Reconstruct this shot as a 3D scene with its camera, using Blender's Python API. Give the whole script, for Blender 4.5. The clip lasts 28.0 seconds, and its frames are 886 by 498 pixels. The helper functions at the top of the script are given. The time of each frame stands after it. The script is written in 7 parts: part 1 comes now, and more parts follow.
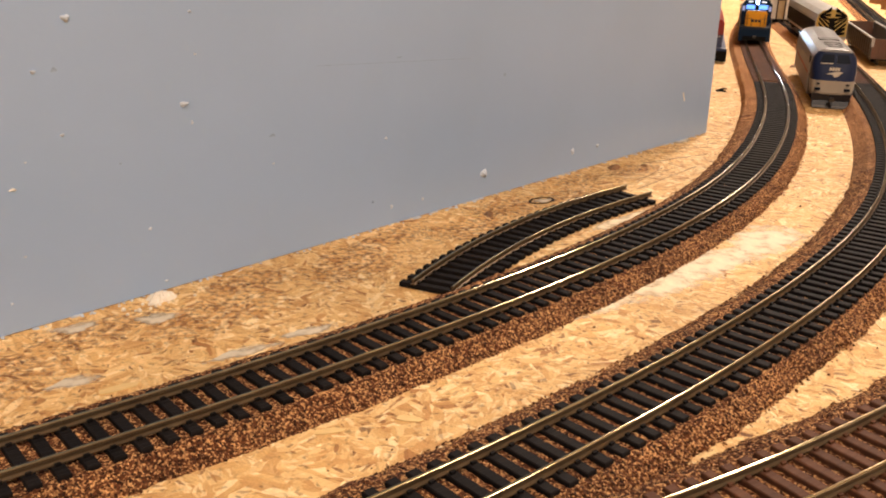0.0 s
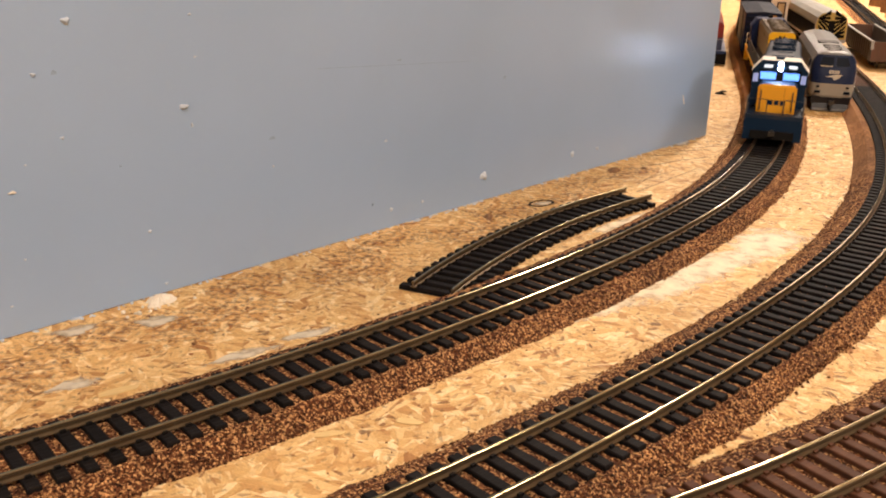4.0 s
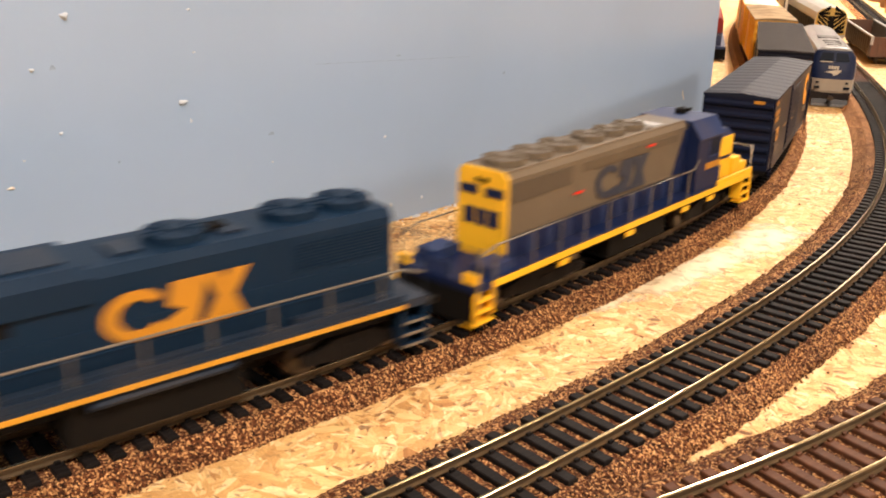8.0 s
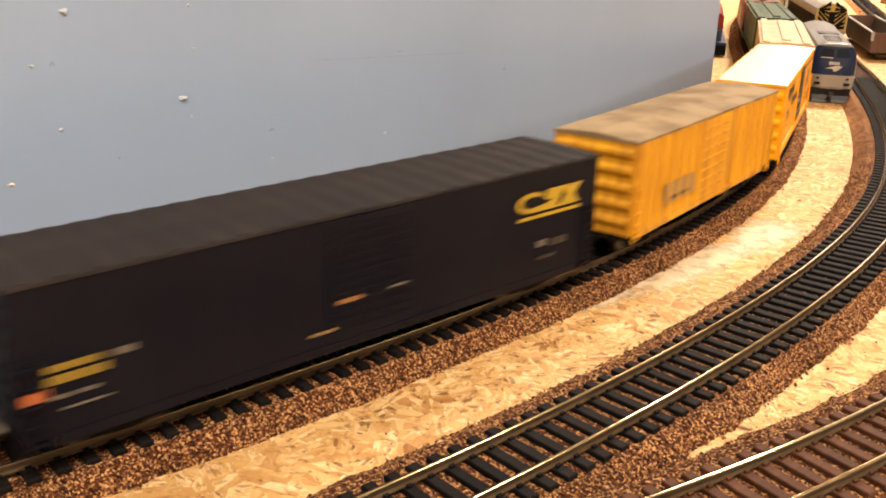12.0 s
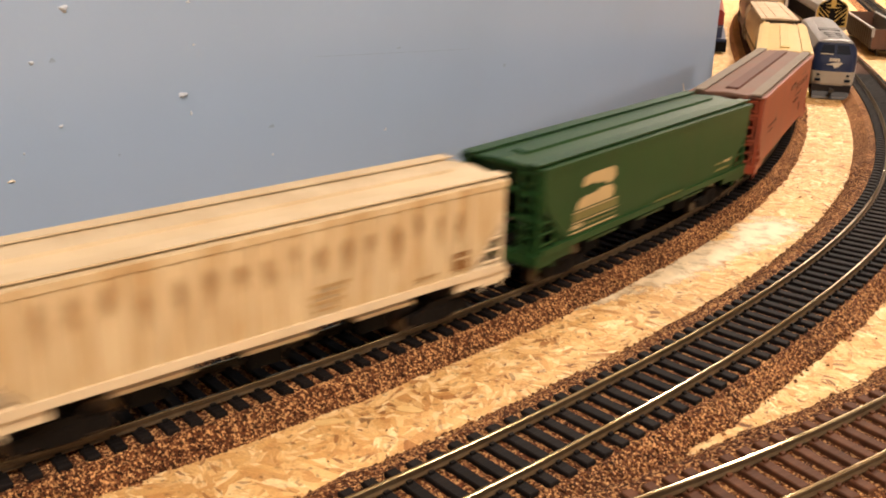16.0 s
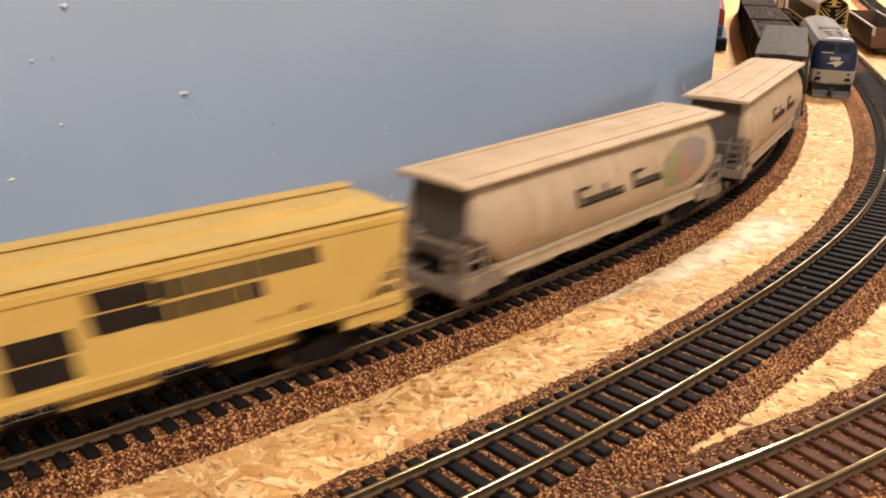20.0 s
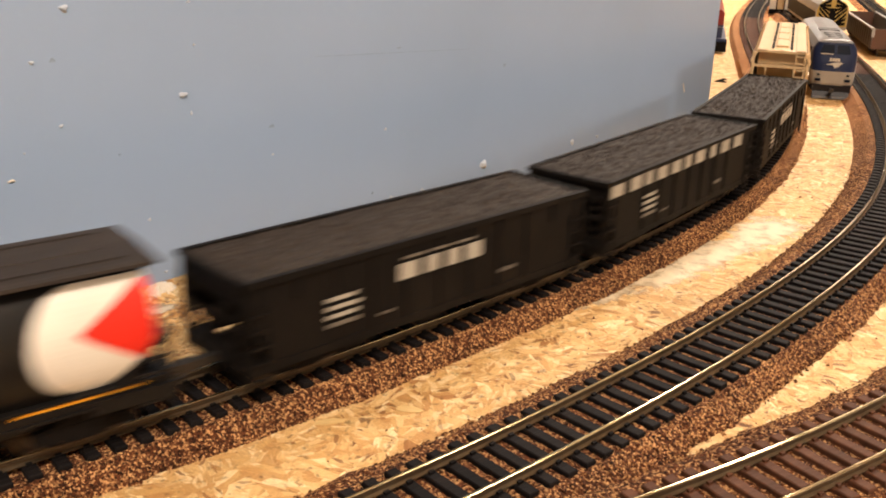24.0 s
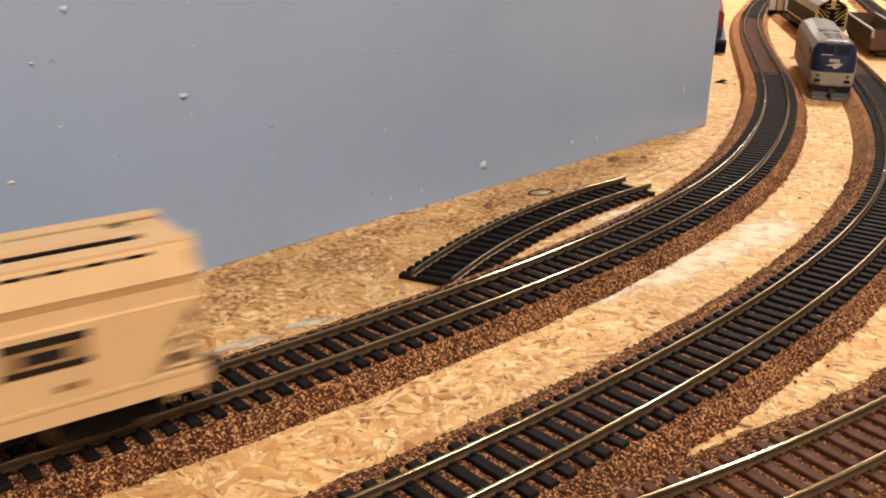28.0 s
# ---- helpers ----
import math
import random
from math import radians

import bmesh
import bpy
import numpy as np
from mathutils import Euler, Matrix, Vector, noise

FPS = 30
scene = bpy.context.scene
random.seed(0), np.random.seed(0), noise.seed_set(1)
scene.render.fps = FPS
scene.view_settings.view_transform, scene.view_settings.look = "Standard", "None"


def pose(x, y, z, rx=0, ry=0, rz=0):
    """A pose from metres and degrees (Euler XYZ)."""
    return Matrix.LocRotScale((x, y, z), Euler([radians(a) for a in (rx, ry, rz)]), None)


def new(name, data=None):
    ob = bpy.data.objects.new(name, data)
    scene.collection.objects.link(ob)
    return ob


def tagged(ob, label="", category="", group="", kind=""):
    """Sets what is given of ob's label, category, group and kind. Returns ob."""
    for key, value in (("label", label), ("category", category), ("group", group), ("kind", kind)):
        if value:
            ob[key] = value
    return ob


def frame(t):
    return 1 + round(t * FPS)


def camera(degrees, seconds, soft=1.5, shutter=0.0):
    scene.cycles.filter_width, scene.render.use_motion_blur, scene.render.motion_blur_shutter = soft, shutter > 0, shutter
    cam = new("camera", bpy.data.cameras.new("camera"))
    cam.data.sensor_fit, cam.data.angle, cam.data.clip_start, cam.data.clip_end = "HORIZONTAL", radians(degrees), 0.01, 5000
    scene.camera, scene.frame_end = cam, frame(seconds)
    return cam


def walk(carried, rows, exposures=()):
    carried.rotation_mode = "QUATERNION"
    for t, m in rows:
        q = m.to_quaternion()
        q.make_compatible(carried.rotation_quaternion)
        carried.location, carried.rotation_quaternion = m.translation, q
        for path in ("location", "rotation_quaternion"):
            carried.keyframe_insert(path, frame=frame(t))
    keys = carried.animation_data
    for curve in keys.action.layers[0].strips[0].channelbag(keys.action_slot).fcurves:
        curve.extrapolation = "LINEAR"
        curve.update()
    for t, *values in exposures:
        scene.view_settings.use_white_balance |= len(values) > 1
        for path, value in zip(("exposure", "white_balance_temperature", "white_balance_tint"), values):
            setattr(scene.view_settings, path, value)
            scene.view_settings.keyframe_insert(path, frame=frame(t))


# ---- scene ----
FOV = 50.165
CAM_Z = 0.1357
cam = camera(FOV, 28.0, soft=1.95, shutter=1.0)
# tilt of the hand-held camera: seconds, three angles in degrees
AIM = [
    (0.0, 70.748, -1.435, 0.50), (0.5, 70.822, -1.448, 0.51), (1.0, 70.896, -1.46, 0.52), (1.5, 70.935, -1.456, 0.53),
    (2.0, 70.947, -1.459, 0.52), (2.5, 70.955, -1.44, 0.48), (3.0, 70.94, -1.452, 0.481), (3.5, 70.945, -1.441, 0.495),
    (4.5, 70.83, -1.437, 0.48), (5.5, 70.7, -1.435, 0.459), (6.0, 70.7, -1.435, 0.459), (6.5, 70.66, -1.432, 0.446),
    (7.0, 70.69, -1.439, 0.448), (7.5, 70.63, -1.447, 0.448), (8.0, 70.645, -1.44, 0.448), (8.5, 70.58, -1.449, 0.449),
    (9.0, 70.57, -1.445, 0.442), (9.5, 70.525, -1.438, 0.44), (10.0, 70.525, -1.438, 0.44), (10.5, 70.58, -1.445, 0.44),
    (11.0, 70.552, -1.425, 0.435), (11.5, 70.506, -1.423, 0.435), (12.0, 70.41, -1.435, 0.455), (12.5, 70.39, -1.42, 0.453),
    (13.5, 70.29, -1.42, 0.455), (14.5, 70.215, -1.42, 0.458), (15.0, 70.235, -1.43, 0.468), (16.0, 70.205, -1.42, 0.465),
    (16.5, 70.178, -1.445, 0.48), (17.0, 70.2, -1.43, 0.478), (18.0, 70.168, -1.445, 0.484), (19.0, 70.123, -1.455, 0.492),
    (20.0, 70.12, -1.445, 0.487), (20.5, 70.17, -1.45, 0.488), (21.0, 70.198, -1.435, 0.482), (21.5, 70.178, -1.46, 0.5),
    (22.5, 70.175, -1.455, 0.493), (23.5, 70.176, -1.45, 0.488), (24.0, 70.2, -1.43, 0.47), (24.5, 70.173, -1.455, 0.492),
    (25.0, 70.176, -1.465, 0.5), (25.5, 70.186, -1.45, 0.49), (26.0, 70.2, -1.43, 0.47), (26.5, 70.125, -1.442, 0.482),
    (27.0, 70.174, -1.448, 0.484), (27.5, 70.23, -1.44, 0.467), (28.0, 70.257, -1.42, 0.455),
]
# seconds, stops, kelvin, tint
EXPOSURE = [(0, -0.15, 6790, 17), (3.5, -0.15, 6740, 16), (6, -0.18, 6260, 13), (7, 0.1, 6080, 13), (7.4, 0.17, 6200, 14), (8, 0.43, 6540, 14), (9, 0.48, 6880, 13), (11, 0.62, 6850, 14), (12, 0.26, 6860, 14), (12.5, 0.27, 6840, 14),
            (14.5, 0.09, 6800, 16), (16, 0.09, 6690, 15), (17, 0.17, 6560, 14), (18, 0.19, 6600, 14), (20, 0.05, 6260, 14), (21, -0.03, 6080, 14), (22, -0.02, 6100, 14), (24, 0.1, 6590, 14), (25, 0.12, 6500, 13), (26.4, 0.2, 6450, 13), (27.0, -0.25, 6290, 14), (28, -0.22, 6290, 14)]
walk(cam, [(t, pose(0, 0, CAM_Z, rx, ry, rz)) for t, rx, ry, rz in AIM], exposures=EXPOSURE)

# ---- light: a basement room lit by warm ceiling panels, out of view ----
world = bpy.data.worlds.new("world")
scene.world = world
world.use_nodes = True
world.node_tree.nodes["Background"].inputs[0].default_value = (1.0, 0.86, 0.68, 1)
world.node_tree.nodes["Background"].inputs[1].default_value = 0.02


def ceiling_lamp(x, y, z, sx, sy, watts, colour):
    data = bpy.data.lights.new("ceiling_lamp_light", "AREA")
    data.shape, data.size, data.size_y, data.energy, data.color = "RECTANGLE", sx, sy, watts, colour
    ob = new("ceiling_lamp_light", data)
    ob.matrix_world = pose(x, y, z)
    return ob


WARM = (1.0, 0.87, 0.72)
LAMPS = ((0.2, -0.72, 0.5, 0.6, 36.0), (0.86, 1.86, 0.22, 0.4, 54.0), (1.85, 3.6, 0.9, 1.1, 27.0), (2.05, 7.85, 0.3, 0.6, 38.0))
BULB = (3.4, -0.35, 1.24)
for lx, ly, wide, long, watts in LAMPS:
    ceiling_lamp(lx, ly, 1.38, wide, long, watts, WARM)
# a bare bulb far across the room
bulb = bpy.data.lights.new("bulb_light", "POINT")
bulb.energy, bulb.color, bulb.shadow_soft_size = 100.0, (1.0, 0.86, 0.70), 0.24
new("bulb_light", bulb).matrix_world = pose(*BULB)


# ---- materials ----
def material(name, colour=(0.5, 0.5, 0.5), rough=0.5, metal=0.0, vary=0.12, scale=60.0, bump=0.0, bump_scale=400.0,
             spec=0.5, dirt=None, dirt_amount=0.0, dirt_scale=25.0, glow=None, glow_strength=0.0, stretch=(1, 1, 1), per_object=0.0):
    m = bpy.data.materials.new(name)
    m.use_nodes = True
    nt = m.node_tree
    b = nt.nodes["Principled BSDF"]
    b.inputs["Roughness"].default_value, b.inputs["Metallic"].default_value = rough, metal
    b.inputs["Specular IOR Level"].default_value = spec
    co = nt.nodes.new("ShaderNodeTexCoord")
    mp = nt.nodes.new("ShaderNodeMapping")
    mp.inputs["Scale"].default_value = stretch
    nt.links.new(co.outputs["Object"], mp.inputs["Vector"])
    no = nt.nodes.new("ShaderNodeTexNoise")
    no.inputs["Scale"].default_value, no.inputs["Detail"].default_value = scale, 6
    nt.links.new(mp.outputs[0], no.inputs["Vector"])
    ramp = nt.nodes.new("ShaderNodeMapRange")
    ramp.inputs[1].default_value, ramp.inputs[2].default_value = 0.25, 0.75
    ramp.inputs[3].default_value, ramp.inputs[4].default_value = 1 - vary, 1 + vary
    nt.links.new(no.outputs["Fac"], ramp.inputs[0])
    mul = nt.nodes.new("ShaderNodeVectorMath")
    mul.operation = "SCALE"
    mul.inputs[0].default_value = colour
    nt.links.new(ramp.outputs[0], mul.inputs["Scale"])
    last = mul.outputs[0]
    if per_object:
        oi = nt.nodes.new("ShaderNodeObjectInfo")
        r2 = nt.nodes.new("ShaderNodeMapRange")
        r2.inputs[3].default_value, r2.inputs[4].default_value = 1 - per_object, 1 + per_object
        nt.links.new(oi.outputs["Random"], r2.inputs[0])
        m2 = nt.nodes.new("ShaderNodeVectorMath")
        m2.operation = "SCALE"
        nt.links.new(last, m2.inputs[0])
        nt.links.new(r2.outputs[0], m2.inputs["Scale"])
        last = m2.outputs[0]
    if dirt:
        n2 = nt.nodes.new("ShaderNodeTexNoise")
        n2.inputs["Scale"].default_value, n2.inputs["Detail"].default_value = dirt_scale, 8
        nt.links.new(mp.outputs[0], n2.inputs["Vector"])
        r3 = nt.nodes.new("ShaderNodeMapRange")
        r3.inputs[1].default_value, r3.inputs[2].default_value = 0.42, 0.72
        r3.inputs[4].default_value = dirt_amount
        nt.links.new(n2.outputs["Fac"], r3.inputs[0])
        mix = nt.nodes.new("ShaderNodeMix")
        mix.data_type = "RGBA"
        nt.links.new(r3.outputs[0], mix.inputs["Factor"])
        nt.links.new(last, mix.inputs["A"])
        mix.inputs["B"].default_value = (*dirt, 1)
        last = mix.outputs["Result"]
    nt.links.new(last, b.inputs["Base Color"])
    if bump:
        n4 = nt.nodes.new("ShaderNodeTexNoise")
        n4.inputs["Scale"].default_value, n4.inputs["Detail"].default_value = bump_scale, 4
        nt.links.new(mp.outputs[0], n4.inputs["Vector"])
        bp = nt.nodes.new("ShaderNodeBump")
        bp.inputs["Strength"].default_value, bp.inputs["Distance"].default_value = bump, 0.0006
        nt.links.new(n4.outputs["Fac"], bp.inputs["Height"])
        nt.links.new(bp.outputs[0], b.inputs["Normal"])
    if glow:
        b.inputs["Emission Color"].default_value = (*glow, 1)
        b.inputs["Emission Strength"].default_value = glow_strength
    return m


def glue_film(name, colour, cover, flecks=False):
    """A dried film of glue that thins out towards its edge and lets the board show through."""
    m = material(name, colour, 0.55, vary=0.18, scale=160.0, bump=0.3)
    nt = m.node_tree
    b = nt.nodes["Principled BSDF"]
    co = nt.nodes.new("ShaderNodeTexCoord")
    mid = nt.nodes.new("ShaderNodeVectorMath")
    mid.operation = "DISTANCE"
    mid.inputs[1].default_value = (0.5, 0.5, 0.5)
    flat = nt.nodes.new("ShaderNodeVectorMath")
    flat.operation = "MULTIPLY_ADD"
    flat.inputs[1].default_value, flat.inputs[2].default_value = (1, 1, 0), (0, 0, 0.5)
    nt.links.new(co.outputs["Generated"], flat.inputs[0])
    nt.links.new(flat.outputs[0], mid.inputs[0])
    edge = nt.nodes.new("ShaderNodeMapRange")
    for k, v in enumerate((0.5, 0.2, -0.3, 0.5) if flecks else (0.46, 0.16, -0.25, 1.0)):
        edge.inputs[k + 1].default_value = v
    nt.links.new(mid.outputs["Value"], edge.inputs[0])
    no = nt.nodes.new("ShaderNodeTexNoise")
    no.inputs["Scale"].default_value, no.inputs["Detail"].default_value = 330.0 if flecks else 130.0, 5
    nt.links.new(co.outputs["Object"], no.inputs["Vector"])
    patch = nt.nodes.new("ShaderNodeMapRange")
    for k, v in enumerate((0.44, 0.64, -0.5, 0.5) if flecks else (0.34, 0.62, -0.55, 0.45)):
        patch.inputs[k + 1].default_value = v
    nt.links.new(no.outputs["Fac"], patch.inputs[0])
    add = nt.nodes.new("ShaderNodeMath")
    nt.links.new(edge.outputs[0], add.inputs[0])
    nt.links.new(patch.outputs[0], add.inputs[1])
    lim = nt.nodes.new("ShaderNodeMapRange")
    lim.inputs[4].default_value = cover
    nt.links.new(add.outputs[0], lim.inputs[0])
    nt.links.new(lim.outputs[0], b.inputs["Alpha"])
    return m


def osb_material():
    """Pressed wood strands: patches of strands turned at random angles, two sizes, with dark chips."""
    m = bpy.data.materials.new("osb")
    m.use_nodes = True
    nt = m.node_tree
    b_node = nt.nodes["Principled BSDF"]
    b_node.inputs["Roughness"].default_value = 0.62
    b_node.inputs["Specular IOR Level"].default_value = 0.3
    co = nt.nodes.new("ShaderNodeTexCoord").outputs["Object"]

    def node(kind, **kw):
        n = nt.nodes.new(kind)
        for k, v in kw.items():
            n.inputs[k].default_value = v
        return n

    warp = node("ShaderNodeTexNoise", Scale=220.0, Detail=2.0)
    nt.links.new(co, warp.inputs["Vector"])
    ws = nt.nodes.new("ShaderNodeVectorMath")
    ws.operation = "MULTIPLY_ADD"
    ws.inputs[1].default_value = (0.0016, 0.0016, 0)
    nt.links.new(warp.outputs["Color"], ws.inputs[0])
    nt.links.new(co, ws.inputs[2])

    def strands(patch, length, width, seed):
        mp = node("ShaderNodeMapping", Location=(seed, seed * 0.7, 0))
        nt.links.new(ws.outputs[0], mp.inputs["Vector"])
        v1 = node("ShaderNodeTexVoronoi", Scale=patch)
        nt.links.new(mp.outputs[0], v1.inputs["Vector"])
        sep = nt.nodes.new("ShaderNodeSeparateColor")
        nt.links.new(v1.outputs["Color"], sep.inputs[0])
        ang = nt.nodes.new("ShaderNodeMath")
        ang.operation = "MULTIPLY"
        ang.inputs[1].default_value = 6.28
        nt.links.new(sep.outputs[0], ang.inputs[0])
        rot = nt.nodes.new("ShaderNodeVectorRotate")
        rot.rotation_type = "Z_AXIS"
        nt.links.new(mp.outputs[0], rot.inputs["Vector"])
        nt.links.new(ang.outputs[0], rot.inputs["Angle"])
        m2 = node("ShaderNodeMapping", Scale=(1 / length, 1 / width, 1))
        nt.links.new(rot.outputs[0], m2.inputs["Vector"])
        v2 = node("ShaderNodeTexVoronoi", Scale=1.0)
        nt.links.new(m2.outputs[0], v2.inputs["Vector"])
        s2 = nt.nodes.new("ShaderNodeSeparateColor")
        nt.links.new(v2.outputs["Color"], s2.inputs[0])
        return s2.outputs[0], s2.outputs[1], sep.outputs[1], m2

    f1, g1, pick1, map1 = strands(95.0, 0.0105, 0.0023, 0.0)
    f2, g2, pick2, map2 = strands(230.0, 0.0042, 0.0011, 3.1)

    def mixed(kind, a, b, fac):
        n = nt.nodes.new("ShaderNodeMix")
        n.data_type, n.blend_type = "RGBA", kind
        n.inputs["Factor"].default_value = fac if isinstance(fac, float) else 1.0
        if not isinstance(fac, float):
            nt.links.new(fac, n.inputs["Factor"])
        for key, val in (("A", a), ("B", b)):
            if isinstance(val, tuple):
                n.inputs[key].default_value = val
            else:
                nt.links.new(val, n.inputs[key])
        return n.outputs["Result"]

    def spread(value, lo, hi, a, b):
        n = nt.nodes.new("ShaderNodeMapRange")
        for i, v in enumerate((lo, hi, a, b)):
            n.inputs[i + 1].default_value = v
        nt.links.new(value, n.inputs[0])
        return n.outputs[0]

    def tone(value, stops):
        n = nt.nodes.new("ShaderNodeValToRGB")
        e = n.color_ramp.elements
        e[0].position, e[0].color = stops[0][0], (*stops[0][1], 1)
        e[1].position, e[1].color = stops[-1][0], (*stops[-1][1], 1)
        for pos, col in stops[1:-1]:
            e.new(pos).color = (*col, 1)
        nt.links.new(value, n.inputs[0])
        return n.outputs[0]

    big = tone(f1, ((0.0, (0.34, 0.145, 0.042)), (0.10, (0.55, 0.29, 0.10)), (0.45, (0.675, 0.405, 0.152)), (0.8, (0.80, 0.54, 0.245)), (1.0, (0.93, 0.73, 0.42))))
    small = tone(f2, ((0.0, (0.09, 0.028, 0.008)), (0.07, (0.22, 0.085, 0.026)), (0.13, (0.58, 0.325, 0.115)), (0.75, (0.78, 0.52, 0.23)), (1.0, (0.92, 0.72, 0.41))))
    base = mixed("MIX", big, small, spread(pick2, 0.35, 0.75, 0.0, 0.8))
    fibre1 = node("ShaderNodeTexNoise", Scale=3.0, Detail=6.0, Roughness=0.7)
    stretch1 = node("ShaderNodeMapping", Scale=(0.7, 6.0, 1.0))
    nt.links.new(map1.outputs[0], stretch1.inputs["Vector"])
    nt.links.new(stretch1.outputs[0], fibre1.inputs["Vector"])
    fibre2 = node("ShaderNodeTexNoise", Scale=2.0, Detail=5.0, Roughness=0.65)
    nt.links.new(map2.outputs[0], fibre2.inputs["Vector"])
    blotch = node("ShaderNodeTexNoise", Scale=9.0, Detail=5.0)
    nt.links.new(co, blotch.inputs["Vector"])
    speck = node("ShaderNodeTexNoise", Scale=420.0, Detail=3.0)
    nt.links.new(co, speck.inputs["Vector"])
    factor = None
    for value, lo, hi, a, b in ((fibre1.outputs["Fac"], 0.3, 0.7, 0.80, 1.14), (fibre2.outputs["Fac"], 0.3, 0.7, 0.82, 1.14), (blotch.outputs["Fac"], 0.3, 0.7, 0.78, 1.16), (speck.outputs["Fac"], 0.29, 0.41, 0.42, 1.0)):
        v = spread(value, lo, hi, a, b)
        if factor is None:
            factor = v
        else:
            n = nt.nodes.new("ShaderNodeMath")
            n.operation = "MULTIPLY"
            nt.links.new(factor, n.inputs[0])
            nt.links.new(v, n.inputs[1])
            factor = n.outputs[0]
    sc = nt.nodes.new("ShaderNodeVectorMath")
    sc.operation = "SCALE"
    nt.links.new(base, sc.inputs[0])
    nt.links.new(factor, sc.inputs["Scale"])
    nt.links.new(sc.outputs[0], b_node.inputs["Base Color"])
    bp = node("ShaderNodeBump", Strength=0.45, Distance=0.0005)
    nt.links.new(factor, bp.inputs["Height"])
    nt.links.new(bp.outputs[0], b_node.inputs["Normal"])
    return m


def cork_material(name, dark, mid, light):
    """Pressed cork crumbs: one colour for each crumb."""
    m = bpy.data.materials.new(name)
    m.use_nodes = True
    nt = m.node_tree
    b = nt.nodes["Principled BSDF"]
    b.inputs["Roughness"].default_value = 0.85
    b.inputs["Specular IOR Level"].default_value = 0.2
    co = nt.nodes.new("ShaderNodeTexCoord").outputs["Object"]
    v = nt.nodes.new("ShaderNodeTexVoronoi")
    v.inputs["Scale"].default_value = 1900.0
    nt.links.new(co, v.inputs["Vector"])
    sep = nt.nodes.new("ShaderNodeSeparateColor")
    nt.links.new(v.outputs["Color"], sep.inputs[0])
    ramp = nt.nodes.new("ShaderNodeValToRGB")
    e = ramp.color_ramp.elements
    e[0].color, e[1].color = (*dark, 1), (*light, 1)
    el = e.new(0.62)
    el.color = (*mid, 1)
    nt.links.new(sep.outputs[0], ramp.inputs[0])
    n = nt.nodes.new("ShaderNodeTexNoise")
    n.inputs["Scale"].default_value = 40.0
    nt.links.new(co, n.inputs["Vector"])
    r = nt.nodes.new("ShaderNodeMapRange")
    r.inputs[1].default_value, r.inputs[2].default_value, r.inputs[3].default_value, r.inputs[4].default_value = 0.3, 0.7, 0.8, 1.2
    nt.links.new(n.outputs["Fac"], r.inputs[0])
    sc = nt.nodes.new("ShaderNodeVectorMath")
    sc.operation = "SCALE"
    nt.links.new(ramp.outputs[0], sc.inputs[0])
    nt.links.new(r.outputs[0], sc.inputs["Scale"])
    # cork colour is brightened further along, standing in for light on the far strips
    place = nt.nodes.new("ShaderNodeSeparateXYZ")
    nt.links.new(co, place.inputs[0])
    far_light = nt.nodes.new("ShaderNodeMapRange")
    far_light.inputs[1].default_value, far_light.inputs[2].default_value, far_light.inputs[3].default_value, far_light.inputs[4].default_value = 0.5, 0.85, 1.0, 1.75
    nt.links.new(place.outputs["Y"], far_light.inputs[0])
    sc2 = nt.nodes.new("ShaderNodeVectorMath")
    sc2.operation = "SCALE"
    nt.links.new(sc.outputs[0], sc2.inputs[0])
    nt.links.new(far_light.outputs[0], sc2.inputs["Scale"])
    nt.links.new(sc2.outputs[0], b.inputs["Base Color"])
    bp = nt.nodes.new("ShaderNodeBump")
    bp.inputs["Strength"].default_value, bp.inputs["Distance"].default_value = 0.9, 0.0007
    nt.links.new(v.outputs["Distance"], bp.inputs["Height"])
    bp.invert = True
    nt.links.new(bp.outputs[0], b.inputs["Normal"])
    return m


OSB = osb_material()
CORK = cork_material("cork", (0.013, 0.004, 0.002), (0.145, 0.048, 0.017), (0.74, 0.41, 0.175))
FOAM = material("foam_board", (0.30, 0.415, 0.605), 0.33, vary=0.035, scale=9.0, bump=0.06, bump_scale=900.0, spec=0.35,
                dirt=(0.265, 0.37, 0.53), dirt_amount=0.35, dirt_scale=14.0)
FOAM_CHIP = material("foam_chip", (0.50, 0.56, 0.64), 0.7, vary=0.08, scale=300.0)
PLASTER = material("plaster", (0.74, 0.68, 0.58), 0.8, vary=0.12, scale=150.0, bump=0.6, bump_scale=500.0)
TIE_BLACK = material("tie_black_plastic", (0.007, 0.0055, 0.0055), 0.7, vary=0.35, scale=500.0, bump=0.4, bump_scale=900.0,
                     stretch=(0.15, 1, 1), per_object=0.3, spec=0.12)
TIE_BROWN = material("tie_brown_plastic", (0.085, 0.034, 0.017), 0.7, vary=0.3, scale=500.0, bump=0.4, bump_scale=900.0,
                     stretch=(0.15, 1, 1), per_object=0.2, spec=0.2)
RAIL = material("rail_side", (0.135, 0.095, 0.055), 0.5, metal=0.7, vary=0.25, scale=200.0, dirt=(0.09, 0.055, 0.03), dirt_amount=0.7, dirt_scale=90.0)
RAIL_TOP = material("polished_rail_head", (0.40, 0.325, 0.19), 0.14, metal=1.0, vary=0.15, scale=200.0, dirt=(0.22, 0.16, 0.10), dirt_amount=0.6, dirt_scale=70.0)
WALL = material("room_wall_paint", (0.55, 0.50, 0.43), 0.9, vary=0.05, scale=3.0)
CEIL = material("room_ceiling_paint", (0.75, 0.72, 0.66), 0.9, vary=0.04, scale=3.0)
